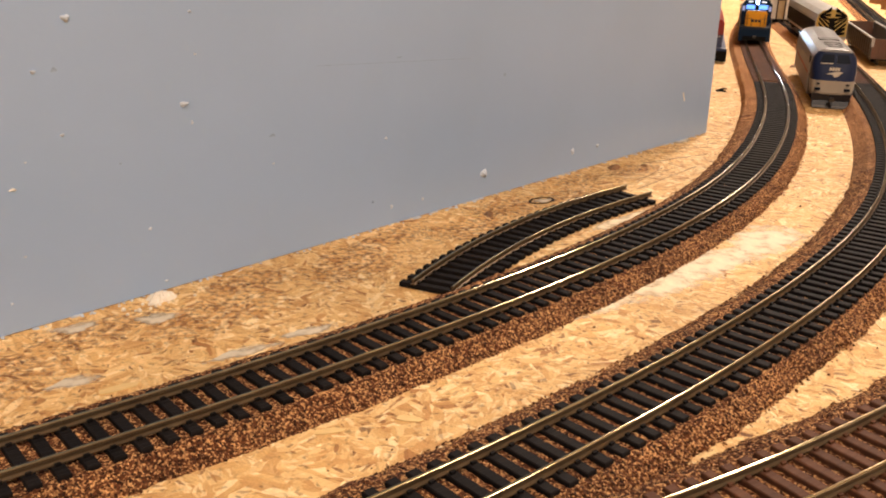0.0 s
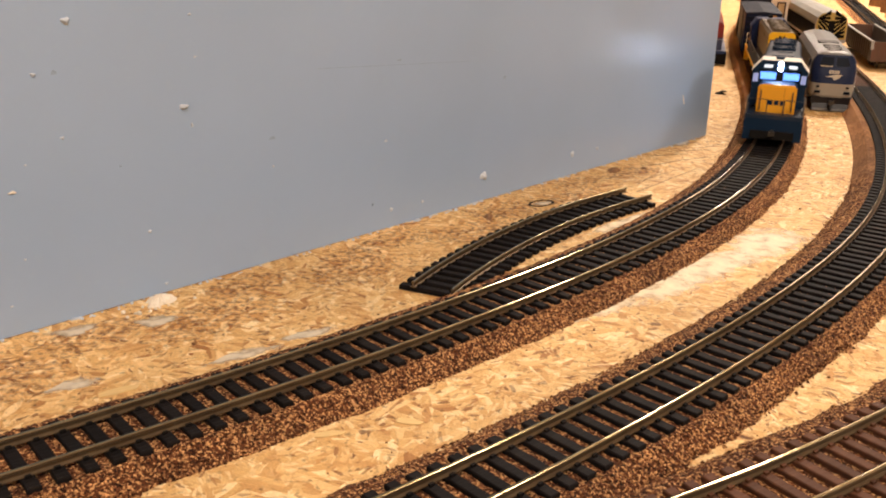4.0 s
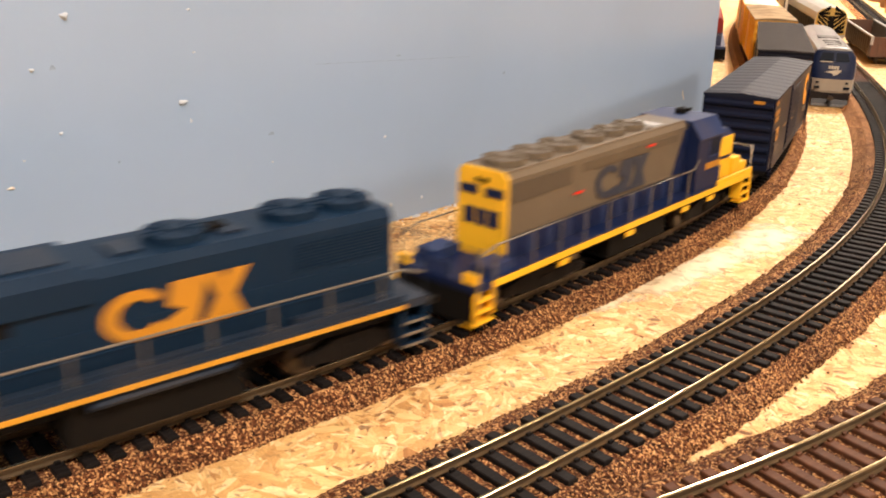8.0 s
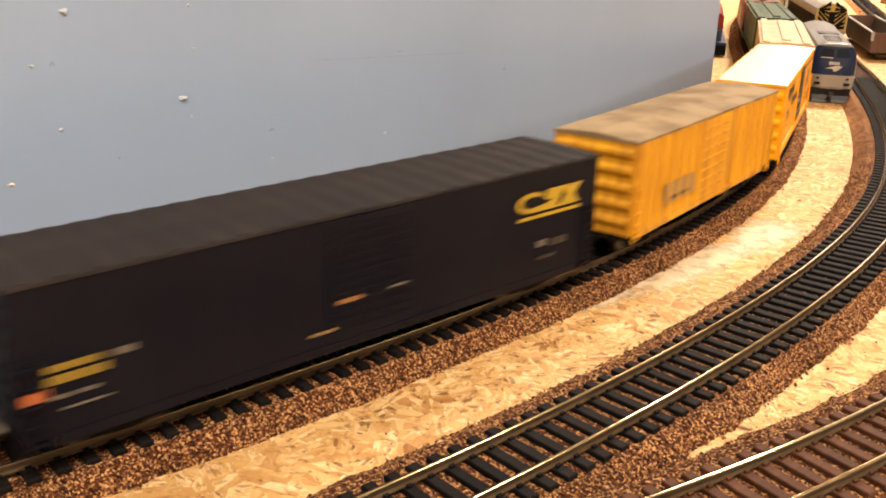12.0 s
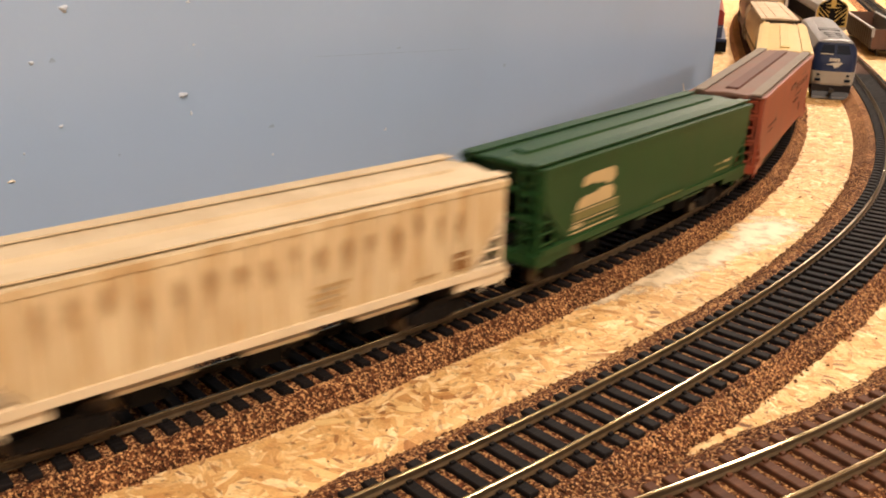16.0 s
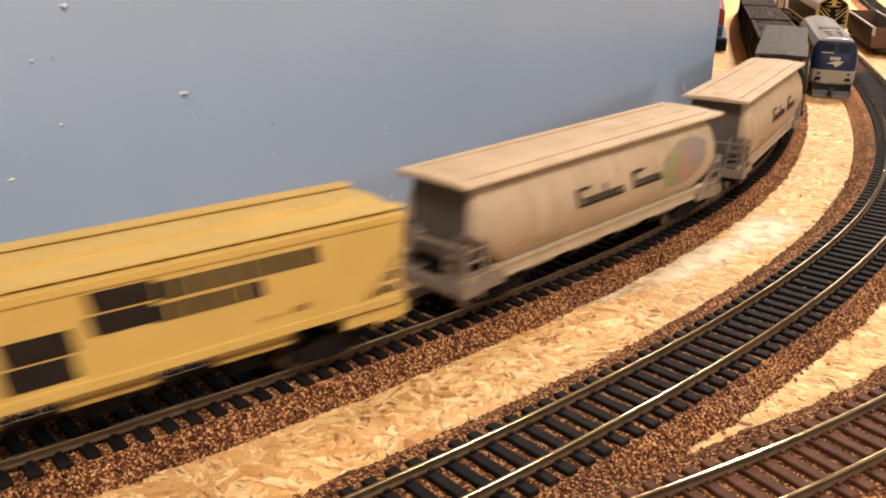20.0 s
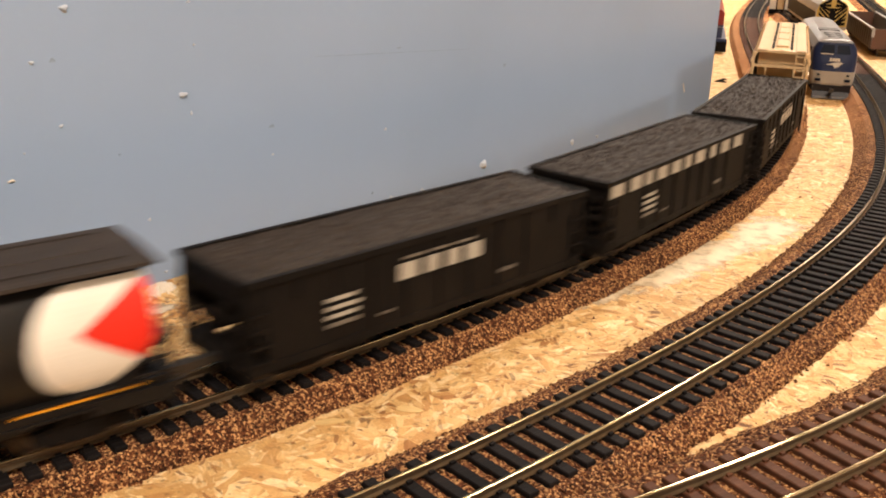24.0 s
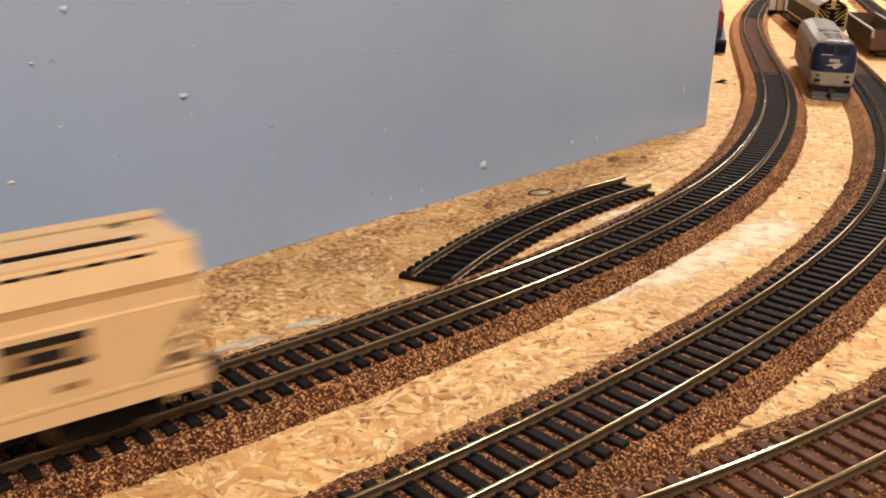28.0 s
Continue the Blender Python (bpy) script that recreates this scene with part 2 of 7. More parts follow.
FLOOR = material("concrete_floor", (0.28, 0.26, 0.24), 0.8, vary=0.15, scale=4.0, bump=0.3)
PINE = material("pine_lumber", (0.55, 0.38, 0.2), 0.6, vary=0.2, scale=30.0, stretch=(1, 8, 8), bump=0.3)


# ---- building helpers: all meshes are written in millimetres ----
MM = 0.001


def mesh_of(bm, name, mat, bevel=0.0):
    if bevel:
        edges = [e for e in bm.edges if len(e.link_faces) == 2 and e.calc_face_angle(0) > 0.6]
        bmesh.ops.bevel(bm, geom=edges, offset=bevel, segments=1, affect="EDGES", clamp_overlap=True)
    bmesh.ops.scale(bm, vec=(MM, MM, MM), verts=bm.verts)
    bmesh.ops.recalc_face_normals(bm, faces=bm.faces)
    me = bpy.data.meshes.new(name)
    bm.to_mesh(me)
    bm.free()
    me.materials.append(mat)
    return me


def part(name, bm, mat, parent, label="", bevel=0.0, m=None):
    """Links a bmesh as one mesh object under a thing or a part."""
    ob = new(name, mesh_of(bm, name, mat, bevel))
    ob.parent = parent
    if m is not None:
        ob.matrix_basis = m
    if label:
        tagged(ob, label)
    return ob


def share(name, me, parent, m):
    ob = new(name, me)
    ob.parent = parent
    ob.matrix_basis = m
    return ob


def mm_pose(x, y, z, rx=0, ry=0, rz=0):
    return pose(x * MM, y * MM, z * MM, rx, ry, rz)


def thing(name, label, category, m=None, group="", kind=""):
    ob = new(name)
    ob.empty_display_size = 0.02
    if m is not None:
        ob.matrix_basis = m
    return tagged(ob, label, category, group, kind)


def solo(name, bm, mat, label, category, m=None, group="", kind="", bevel=0.0):
    ob = new(name, mesh_of(bm, name, mat, bevel))
    if m is not None:
        ob.matrix_basis = m
    return tagged(ob, label, category, group, kind)


def box(bm, x0, x1, y0, y1, z0, z1):
    v = [bm.verts.new((x, y, z)) for z in (z0, z1) for x, y in ((x0, y0), (x1, y0), (x1, y1), (x0, y1))]
    for f in ((3, 2, 1, 0), (4, 5, 6, 7), (0, 1, 5, 4), (1, 2, 6, 5), (2, 3, 7, 6), (3, 0, 4, 7)):
        bm.faces.new([v[i] for i in f])
    return bm


def boxes(*dims):
    bm = bmesh.new()
    for d in dims:
        box(bm, *d)
    return bm


def prism(bm, outline, a0, a1, axis="x"):
    """Extrudes an outline from a0 to a1: (y, z) pairs along x, (x, z) pairs along y, (x, y) pairs along z."""
    def at(p, a):
        return {"x": (a, p[0], p[1]), "y": (p[0], a, p[1]), "z": (p[0], p[1], a)}[axis]
    lo, hi = [bm.verts.new(at(p, a0)) for p in outline], [bm.verts.new(at(p, a1)) for p in outline]
    n = len(outline)
    bm.faces.new(lo[::-1])
    bm.faces.new(hi)
    for i in range(n):
        bm.faces.new((lo[i], lo[(i + 1) % n], hi[(i + 1) % n], hi[i]))
    return bm


def drum(bm, x, y, z, r, a, axis="z", n=16, r2=None):
    """A cylinder of radius r and length a from (x, y, z) along an axis."""
    r2 = r if r2 is None else r2
    lo, hi = [], []
    for i in range(n):
        c, s = math.cos(2 * math.pi * i / n), math.sin(2 * math.pi * i / n)
        for ring, rr, h in ((lo, r, 0), (hi, r2, a)):
            ring.append(bm.verts.new({"z": (x + rr * c, y + rr * s, z + h), "y": (x + rr * c, y + h, z + rr * s), "x": (x + h, y + rr * c, z + rr * s)}[axis]))
    bm.faces.new(lo[::-1])
    bm.faces.new(hi)
    for i in range(n):
        bm.faces.new((lo[i], lo[(i + 1) % n], hi[(i + 1) % n], hi[i]))
    return bm


def tube(bm, points, r, n=6):
    """A wire along a chain of points."""
    rings = []
    for i, p in enumerate(points):
        p = Vector(p)
        d = (Vector(points[min(i + 1, len(points) - 1)]) - Vector(points[max(i - 1, 0)])).normalized()
        a = d.orthogonal().normalized()
        b = d.cross(a)
        rings.append([bm.verts.new(p + r * (math.cos(2 * math.pi * k / n) * a + math.sin(2 * math.pi * k / n) * b)) for k in range(n)])
    for r0, r1 in zip(rings, rings[1:]):
        best = min(range(n), key=lambda o: (r0[0].co - r1[o].co).length)
        for k in range(n):
            bm.faces.new((r0[k], r0[(k + 1) % n], r1[(k + 1 + best) % n], r1[(k + best) % n]))
    bm.faces.new(rings[0][::-1])
    bm.faces.new(rings[-1])
    return bm


def blob(x, y, rx, ry, turn, height, seed, n=26, rings=4):
    """A low uneven heap or smear with a ragged outline."""
    rng = np.random.default_rng(seed)
    bm = bmesh.new()
    rag = 1 + 0.22 * np.sin(np.arange(n) * 2 * np.pi / n * 3 + seed) + rng.normal(0, 0.09, n)
    rows = []
    for k in range(rings):
        f = 1 - k / rings
        zz = height * (1 - f * f)
        rows.append([bm.verts.new((rx * f * rag[i] * math.cos(2 * math.pi * i / n), ry * f * rag[i] * math.sin(2 * math.pi * i / n), max(zz + (rng.normal(0, height * 0.12) if k else -0.1), -0.1))) for i in range(n)])
    for a, b in zip(rows, rows[1:]):
        for i in range(n):
            bm.faces.new((a[i], a[(i + 1) % n], b[(i + 1) % n], b[i]))
    bm.faces.new(rows[-1])
    return bm, mm_pose(x, y, 0, 0, 0, turn)


# ---- track plans: a start, a heading and the curvature (1/m) along the line; lengths in millimetres ----
class Line:
    def __init__(self, x, y, heading, knots, lo, hi, step=2.0):
        self.s = np.arange(lo, hi + step, step)
        k = np.interp(self.s, [a for a, _ in knots], [b for _, b in knots]) * 1e-3
        th = np.concatenate([[0], np.cumsum((k[1:] + k[:-1]) / 2 * step)])
        i0 = int(round(-lo / step))
        self.th = th - th[i0] + heading
        cx = np.concatenate([[0], np.cumsum((np.cos(self.th[1:]) + np.cos(self.th[:-1])) / 2 * step)])
        cy = np.concatenate([[0], np.cumsum((np.sin(self.th[1:]) + np.sin(self.th[:-1])) / 2 * step)])
        self.x, self.y = cx - cx[i0] + x, cy - cy[i0] + y

    def at(self, s, side=0.0):
        th = np.interp(s, self.s, self.th)
        return np.interp(s, self.s, self.x) + side * np.sin(th), np.interp(s, self.s, self.y) - side * np.cos(th), th


LINE_A = Line(47.73, 345.9, 0.8344, [(-4000, 0.6), (-200, 0.52), (-100, 0.71), (0, 0.94), (100, 1.21), (200, 1.40), (300, 0.66), (400, 0.70),
              (500, 0.52), (600, 0.09), (700, -0.09), (800, -0.17), (900, -0.28), (1000, -0.30), (1100, -0.24), (1200, -0.14), (1400, 0.0), (5000, 0.0)], -3700, 4500)
LINE_B = Line(88.08, 273.17, 0.8088, [(-2000, 0.5), (-200, 0.48), (0, 0.87), (200, 1.28), (400, 0.63), (500, 0.45), (560, 0.25), (620, 0.2), (900, 0.2), (1000, 0.0), (3000, 0.0)], -1500, 2000)
LINE_C = Line(89.86, 203.09, 0.5799, [(-1500, 1.1), (150, 1.22), (300, 0.5), (400, 0.0), (1500, 0.0)], -1200, 1500)
LOOSE = Line(37.96, 409.39, 0.9535, [(-500, -2.41), (500, -2.41)], -200, 200)
RAIL_Z = 9.5


def strip(line, s0, s1, profile, step=4.0):
    """Sweeps a closed (side, height) profile along a line."""
    ss = np.arange(s0, s1 + 1e-6, (s1 - s0) / max(1, round((s1 - s0) / step)))
    n, rows = len(profile), []
    for y, z in profile:
        px, py, _ = line.at(ss, y)
        rows.append(np.stack([px, py, np.full(len(ss), z)], 1))
    v = np.stack(rows, 1).reshape(-1, 3) * MM
    f = [(i * n + k, i * n + (k + 1) % n, (i + 1) * n + (k + 1) % n, (i + 1) * n + k) for i in range(len(ss) - 1) for k in range(n)]
    f += [tuple(range(n))[::-1], tuple((len(ss) - 1) * n + k for k in range(n))]
    return v.tolist(), f


def mesh_from(name, v, f, mat):
    me = bpy.data.meshes.new(name)
    me.from_pydata(v, [], f)
    me.update()
    me.materials.append(mat)
    return me


def rail_profile(side, base):
    h = 2.55
    half = [(1.05, 0.0), (1.05, 0.3), (0.28, 0.65), (0.28, 1.5), (0.56, 1.75), (0.56, 2.2), (0.46, h - 0.2)]
    pts = [(side + a, base + b) for a, b in half] + [(side - a, base + b) for a, b in half[::-1]]
    return pts


def roadbed(name, line, s0, s1, label, fine, seed, wide=0.0, square=None):
    """A cork strip with bevelled, crumbling shoulders; fine: the stretch with crumbs of its own."""
    rng = np.random.default_rng(seed)
    def piece(a, b, step, across):
        ss = np.arange(a, b + 1e-6, (b - a) / max(1, round((b - a) / step)))
        side = np.concatenate([np.linspace(-22.5, -15.8, max(2, int(across * 0.2)), endpoint=False), np.linspace(-15.8, 15.8, max(2, int(across * 0.6)), endpoint=False), np.linspace(15.8, 22.5, max(3, int(across * 0.2)))])
        z = np.interp(np.abs(side), [0, 15.8, 22.5], [5.5, 5.5, -0.3])
        side = np.where(side < 0, side * (1 + wide / 22.5), side)
        S, Y = np.meshgrid(ss, side, indexing="ij")
        Z = np.broadcast_to(z, S.shape).copy()
        if square is not None:
            edge_z = np.interp(-Y, [0, 20.5 * (1 + wide / 22.5), 22.5 * (1 + wide / 22.5)], [5.5, 5.5, -0.3])
            share_of = np.clip((S - square) / 120, 0, 1) * (Y < 0)
            Z = Z * (1 - share_of) + edge_z * share_of
        if step < 4:
            Z += rng.normal(0, 0.16, S.shape) * (np.abs(Y) < 26)
            Y = Y + rng.normal(0, 0.25, S.shape)
            edge = np.interp(S, np.arange(a - 20, b + 20, 6.0), rng.normal(0, 0.55, len(np.arange(a - 20, b + 20, 6.0))))
            Y = Y + edge * np.clip((np.abs(Y) - 14) / 8, 0, 1)
        X0, Y0, _ = line.at(S.ravel(), Y.ravel())
        v = np.stack([X0, Y0, Z.ravel()], 1) * MM
        n = len(side)
        i, k = np.meshgrid(np.arange(len(ss) - 1), np.arange(n - 1), indexing="ij")
        i, k = i.ravel(), k.ravel()
        f = np.stack([i * n + k, (i + 1) * n + k, (i + 1) * n + k + 1, i * n + k + 1], 1)
        return v, f
    vs, fs, off = [], [], 0
    a, b = fine
    for lo, hi, st, ac in ((s0, a, 20, 12), (a, b, 0.9, 52), (b, s1, 16, 12)):
        if hi - lo < 1:
            continue
        v, f = piece(lo, hi, st, ac)
        vs.append(v)
        fs.append(f + off)
        off += len(v)
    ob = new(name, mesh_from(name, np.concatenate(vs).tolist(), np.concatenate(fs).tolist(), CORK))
    return tagged(ob, label, "roadbed", kind="structure")


def tie_mesh(mat, width, name):
    """A moulded plastic tie with the four spike heads that hold the rails."""
    bm = boxes((-width / 2, width / 2, -14.6, 14.6, 0, 2.0))
    bmesh.ops.bevel(bm, geom=[e for e in bm.edges if all(v.co.z > 1 for v in e.verts)], offset=0.28, segments=1, affect="EDGES")
    for y in (-8.25, 8.25):
        for d in (-1.45, 1.45):
            box(bm, -0.75, 0.75, y + d - 0.42, y + d + 0.42, 1.9, 2.75)
    return mesh_of(bm, name, mat)


def track(name, line, s0, s1, base, label, sections, pitch, parts_from, parts_to, width, first=0.0):
    """Two rails and their ties. sections: (start, end, tie material); ties in the near stretch are parts, the rest is one part."""
    t = thing(name, label, "track", kind="structure")
    for y in (-8.25, 8.25):
        for a, b, _ in sections:
            v, f = strip(line, a + 0.3, b - 0.3, rail_profile(y, base + 2.0), 5.0)
            rail = share("rail", mesh_from("rail", v, f, RAIL), t, Matrix())
            top = base + 2.0 + 2.55
            v, f = strip(line, a + 0.3, b - 0.3, [(y + 0.46, top - 0.22), (y + 0.38, top - 0.1), (y + 0.2, top - 0.025), (y, top), (y - 0.2, top - 0.025), (y - 0.38, top - 0.1), (y - 0.46, top - 0.22)], 5.0)
            head = mesh_from("rail_head", v, f, RAIL_TOP)
            for poly in head.polygons:
                poly.use_smooth = poly.normal.z > 0.2
            share("rail_head", head, rail, Matrix())
    meshes = {}
    far_v, far_f = [], []
    s = s0 + first
    while s < s1:
        mat = next((m for a, b, m in sections if a <= s < b), None)
        if mat is not None:
            x, y, th = line.at(s)
            if parts_from <= s <= parts_to:
                if mat.name not in meshes:
                    meshes[mat.name] = tie_mesh(mat, width, "tie")
                share("tie", meshes[mat.name], t, Matrix.Translation((x * MM, y * MM, base * MM)) @ Matrix.Rotation(th + random.gauss(0, 0.006), 4, "Z"))
            else:
                m = Matrix.Translation((x, y, base)) @ Matrix.Rotation(th, 4, "Z")
                o = len(far_v)
                for z in (0, 2):
                    for px, py in ((-width / 2, -14.6), (width / 2, -14.6), (width / 2, 14.6), (-width / 2, 14.6)):
                        far_v.append(tuple((m @ Vector((px, py, z))) * MM))
                far_f += [tuple(o + i for i in f) for f in ((4, 5, 6, 7), (0, 1, 5, 4), (1, 2, 6, 5), (2, 3, 7, 6), (3, 0, 4, 7))]
        s += pitch
    if far_v:
        tagged(share("far_ties", mesh_from("far_ties", far_v, far_f, TIE_BLACK), t, Matrix()), kind="stuff")
    for a, b, _ in sections[:-1]:
        for y in (-8.25, 8.25):
            x, yy, th = line.at(b, y)
            part("rail_joiner", boxes((-5, 5, -1.35, 1.35, 0, 0.9), (-5, 5, -0.75, -0.45, 0.5, 1.8), (-5, 5, 0.45, 0.75, 0.5, 1.8)), RAIL, t,
                 m=Matrix.Translation((x * MM, yy * MM, (base + 2.0) * MM)) @ Matrix.Rotation(th, 4, "Z"))
    return t


# ---- the room ----
def room():
    for name, d, mat in (("floor", (-4.2, 5.4, -2.2, 8.8, -0.95, -0.9), FLOOR), ("ceiling", (-4.2, 5.4, -2.2, 8.8, 1.45, 1.5), CEIL),
                         ("wall_west", (-4.3, -4.2, -2.3, 8.9, -0.95, 1.5), WALL), ("wall_east", (5.4, 5.5, -2.3, 8.9, -0.95, 1.5), WALL),
                         ("wall_south", (-4.2, 5.4, -2.3, -2.2, -0.95, 1.5), WALL), ("wall_north", (-4.2, 5.4, 8.8, 8.9, -0.95, 1.5), WALL)):
        bm = boxes([q * 1000 for q in d])
        solo(name, bm, mat, {"floor": "bare grey concrete basement floor", "ceiling": "plain off-white painted basement ceiling"}.get(name, "plain beige painted basement wall"), name.split("_")[0], kind="structure")
    for x, y, wide, long, _ in LAMPS:
        t = thing("ceiling_lamp", "white framed ceiling lamp panel, switched on", "lamp", pose(x, y, 1.45), group="ceiling lamps")
        a, b = wide * 500, long * 500
        part("frame", boxes((-a - 30, a + 30, -b - 30, -b - 5, -60, 0), (-a - 30, a + 30, b + 5, b + 30, -60, 0), (-a - 30, -a - 5, -b - 5, b + 5, -60, 0), (a + 5, a + 30, -b - 5, b + 5, -60, 0)), CEIL, t)
    t = thing("bulb_holder", "white ceiling rose and socket of a bare bulb, switched on", "lamp", pose(BULB[0], BULB[1], 1.45))
    part("ceiling_rose", drum(bmesh.new(), 0, 0, -18, 50, 18, "z", 20), CEIL, t)
    part("socket", drum(bmesh.new(), 0, 0, -60, 20, 42, "z", 16), CEIL, t)


def table():
    solo("table_deck", boxes((-3050, 2050, -700, 4600, -12, 0)), OSB, "pale oriented strand board deck of the layout table", "table", kind="structure")
    for x in (-2900, -1200, 400, 1900):
        for y in (-600, 1900, 4500):
            solo("table_leg", boxes((x - 45, x + 45, y - 45, y + 45, -900, -100.5)), PINE, "square pine table leg under the deck", "table leg", group="table legs", kind="structure")
    for y in (-600, 1900, 4500):
        solo("table_beam", boxes((-3000, 2000, y - 20, y + 20, -100, -12.5)), PINE, "pine beam under the table deck", "beam", group="table beams", kind="structure")


# the foam board stands on edge along the line
CORNER, ALONG = Vector((180.0, 647.0, 0)), Vector((-330.0, -364.0, 0)).normalized()
OUT = Vector((ALONG.y, -ALONG.x, 0)) * -1
if OUT.x < 0:
    OUT = -OUT


def foam_board():
    bm = bmesh.new()
    back = -OUT * 25.4
    a, b = CORNER, CORNER + ALONG * 590
    prism(bm, [(p.x, p.y) for p in (a, b, b + back, a + back)], 0.3, 610, "z")
    solo("foam_board", bm, FOAM, "grey-blue rigid foam board standing on edge behind the track", "foam board", bevel=0.8)


room()
table()
foam_board()
roadbed("roadbed_wall_side", LINE_A, -3500, 4300, "brown cork roadbed strip under the train's track", (-330, 640), 1, 3.5, square=300)
roadbed("roadbed_middle", LINE_B, -1400, 1900, "brown cork roadbed strip under the middle track", (-190, 300), 2, 4.5)
roadbed("roadbed_near", LINE_C, -1100, 1400, "brown cork roadbed strip under the nearest track", (-100, 170), 3, 4.0)
track("track_wall_side", LINE_A, -3500, 4300, 4.9, "brass-railed model track with black plastic ties on cork",
      [(-3500, 557, TIE_BLACK), (561, 1046, TIE_BROWN), (1046, 4300, TIE_BLACK)], 6.85, -290, 1500, 3.5, first=(3500 - 153.6) % 6.85)
track("track_middle", LINE_B, -1400, 1900, 4.9, "brass-railed model track with black plastic ties on cork",
      [(-1400, 644, TIE_BLACK), (648, 1900, TIE_BROWN)], 6.85, -220, 900, 3.5, first=(1400 - 96.7) % 6.85)
track("track_near", LINE_C, -1100, 1400, 4.9, "brass-railed model track with brown plastic ties on cork",
      [(-1100, 1400, TIE_BROWN)], 6.6, -120, 260, 3.4)
track("loose_track_curve", LOOSE, -85, 96, 0.3, "loose curved piece of black-tied track lying on the board",
      [(-85, 96, TIE_BLACK)], 6.6, -100, 200, 3.4, first=3)

# ---- the train ----
S_START = 2184.4
SPEED = [134.8, 136.1, 138.1, 141.8, 135.2, 137.3, 148.7, 152.4, 148.3, 150.2, 161.8, 156.6, 166.5, 157.6, 159.2]
T_FINE = np.arange(0, 28.01, 0.05)
V_FINE = np.interp(T_FINE, np.arange(0, 28.1, 2.0), SPEED)
S_FINE = S_START - np.concatenate([[0], np.cumsum((V_FINE[1:] + V_FINE[:-1]) / 2 * 0.05)])


def car_pose(t, centre, bogie):
    """Pose of a car whose middle lies `centre` behind the reference, its bogies `bogie` either side."""
    s = np.interp(t, T_FINE, S_FINE) + centre
    fx, fy, _ = LINE_A.at(s - bogie)
    rx, ry, _ = LINE_A.at(s + bogie)
    return Matrix.Translation(((fx + rx) / 2 * MM, (fy + ry) / 2 * MM, RAIL_Z * MM)) @ Matrix.Rotation(math.atan2(fy - ry, fx - rx), 4, "Z")


# ---- paints ----
def paint(name, colour, dirt=(0.12, 0.09, 0.06), amount=0.25, rough=0.42, vary=0.07, streak=1.0, spec=0.25):
    return material(name, colour, rough, vary=vary, scale=70.0, bump=0.15, bump_scale=700.0, spec=spec, dirt=dirt, dirt_amount=amount, dirt_scale=45.0 if streak == 1.0 else 190.0, stretch=(1, 1, streak))


NAVY = paint("navy_paint", (0.0058, 0.0195, 0.045), amount=0.1, spec=0.13, dirt=(0.03, 0.035, 0.045))
NAVY_PALE = paint("walkway_blue_grey", (0.013, 0.024, 0.045), amount=0.2, spec=0.2)
BLUE = paint("blue_paint", (0.017, 0.033, 0.10), amount=0.2, spec=0.15)
BLUE_DEEP = paint("deep_blue_paint", (0.006, 0.014, 0.055), amount=0.1, spec=0.15)
GOLD = paint("orange_yellow_paint", (0.80, 0.36, 0.025), amount=0.08)
GOLD_DULL = paint("dulled_orange_yellow", (0.50, 0.225, 0.022), amount=0.2)
YELLOW = paint("yellow_paint", (0.88, 0.48, 0.02), amount=0.06)
GREY_BROWN = paint("weathered_grey_paint", (0.132, 0.104, 0.074), amount=0.3)
WHITE = paint("white_paint", (0.78, 0.74, 0.66), amount=0.08)
BLACKISH = paint("black_underframe", (0.006, 0.005, 0.0045), rough=0.8, spec=0.1, amount=0.15, dirt=(0.03, 0.024, 0.018))
TRUCK = paint("truck_dark_brown", (0.008, 0.006, 0.005), rough=0.8, spec=0.12, amount=0.25, dirt=(0.05, 0.037, 0.027))
STEEL = material("wheel_steel", (0.12, 0.10, 0.085), 0.4, metal=1.0, vary=0.2, scale=200.0)
COUPLER = material("coupler_metal", (0.08, 0.07, 0.06), 0.45, metal=0.7, vary=0.2, scale=200.0)
BLUE_ROOF = paint("dusty_blue_black_roof", (0.0075, 0.0115, 0.026), amount=0.35, dirt=(0.016, 0.018, 0.028), rough=0.6, spec=0.12)
MIDNIGHT = paint("midnight_blue_paint", (0.004, 0.0075, 0.024), amount=0.12, dirt=(0.022, 0.026, 0.04), spec=0.12)
CHARCOAL = paint("charcoal_paint", (0.0055, 0.0058, 0.011), amount=0.25, dirt=(0.015, 0.015, 0.020), spec=0.14)
BOX_YELLOW = paint("aged_yellow_paint", (0.78, 0.39, 0.025), amount=0.85, dirt=(0.38, 0.15, 0.025), streak=0.1)
BOX_YELLOW_NEW = paint("bright_yellow_paint", (0.88, 0.41, 0.010), amount=0.05, dirt=(0.5, 0.28, 0.03))
ROOF_TAN = paint("weathered_tan_roof", (0.34, 0.25, 0.145), amount=0.95, dirt=(0.12, 0.075, 0.036), rough=0.75, spec=0.1)
ROOF_DUSK = paint("dusty_dark_roof", (0.025, 0.022, 0.023), amount=0.45, dirt=(0.055, 0.046, 0.04), rough=0.75, spec=0.1)
ROOF_SILVER = material("galvanised_roof", (0.44, 0.425, 0.405), 0.4, metal=0.75, vary=0.12, scale=60.0, dirt=(0.25, 0.235, 0.21), dirt_amount=0.4, dirt_scale=40.0)
BEIGE = paint("stained_beige_paint", (0.60, 0.475, 0.29), amount=0.75, dirt=(0.40, 0.235, 0.09), streak=0.22)
BEIGE_TOP = paint("stained_beige_roof", (0.58, 0.47, 0.31), amount=0.5, dirt=(0.40, 0.28, 0.15), rough=0.6)
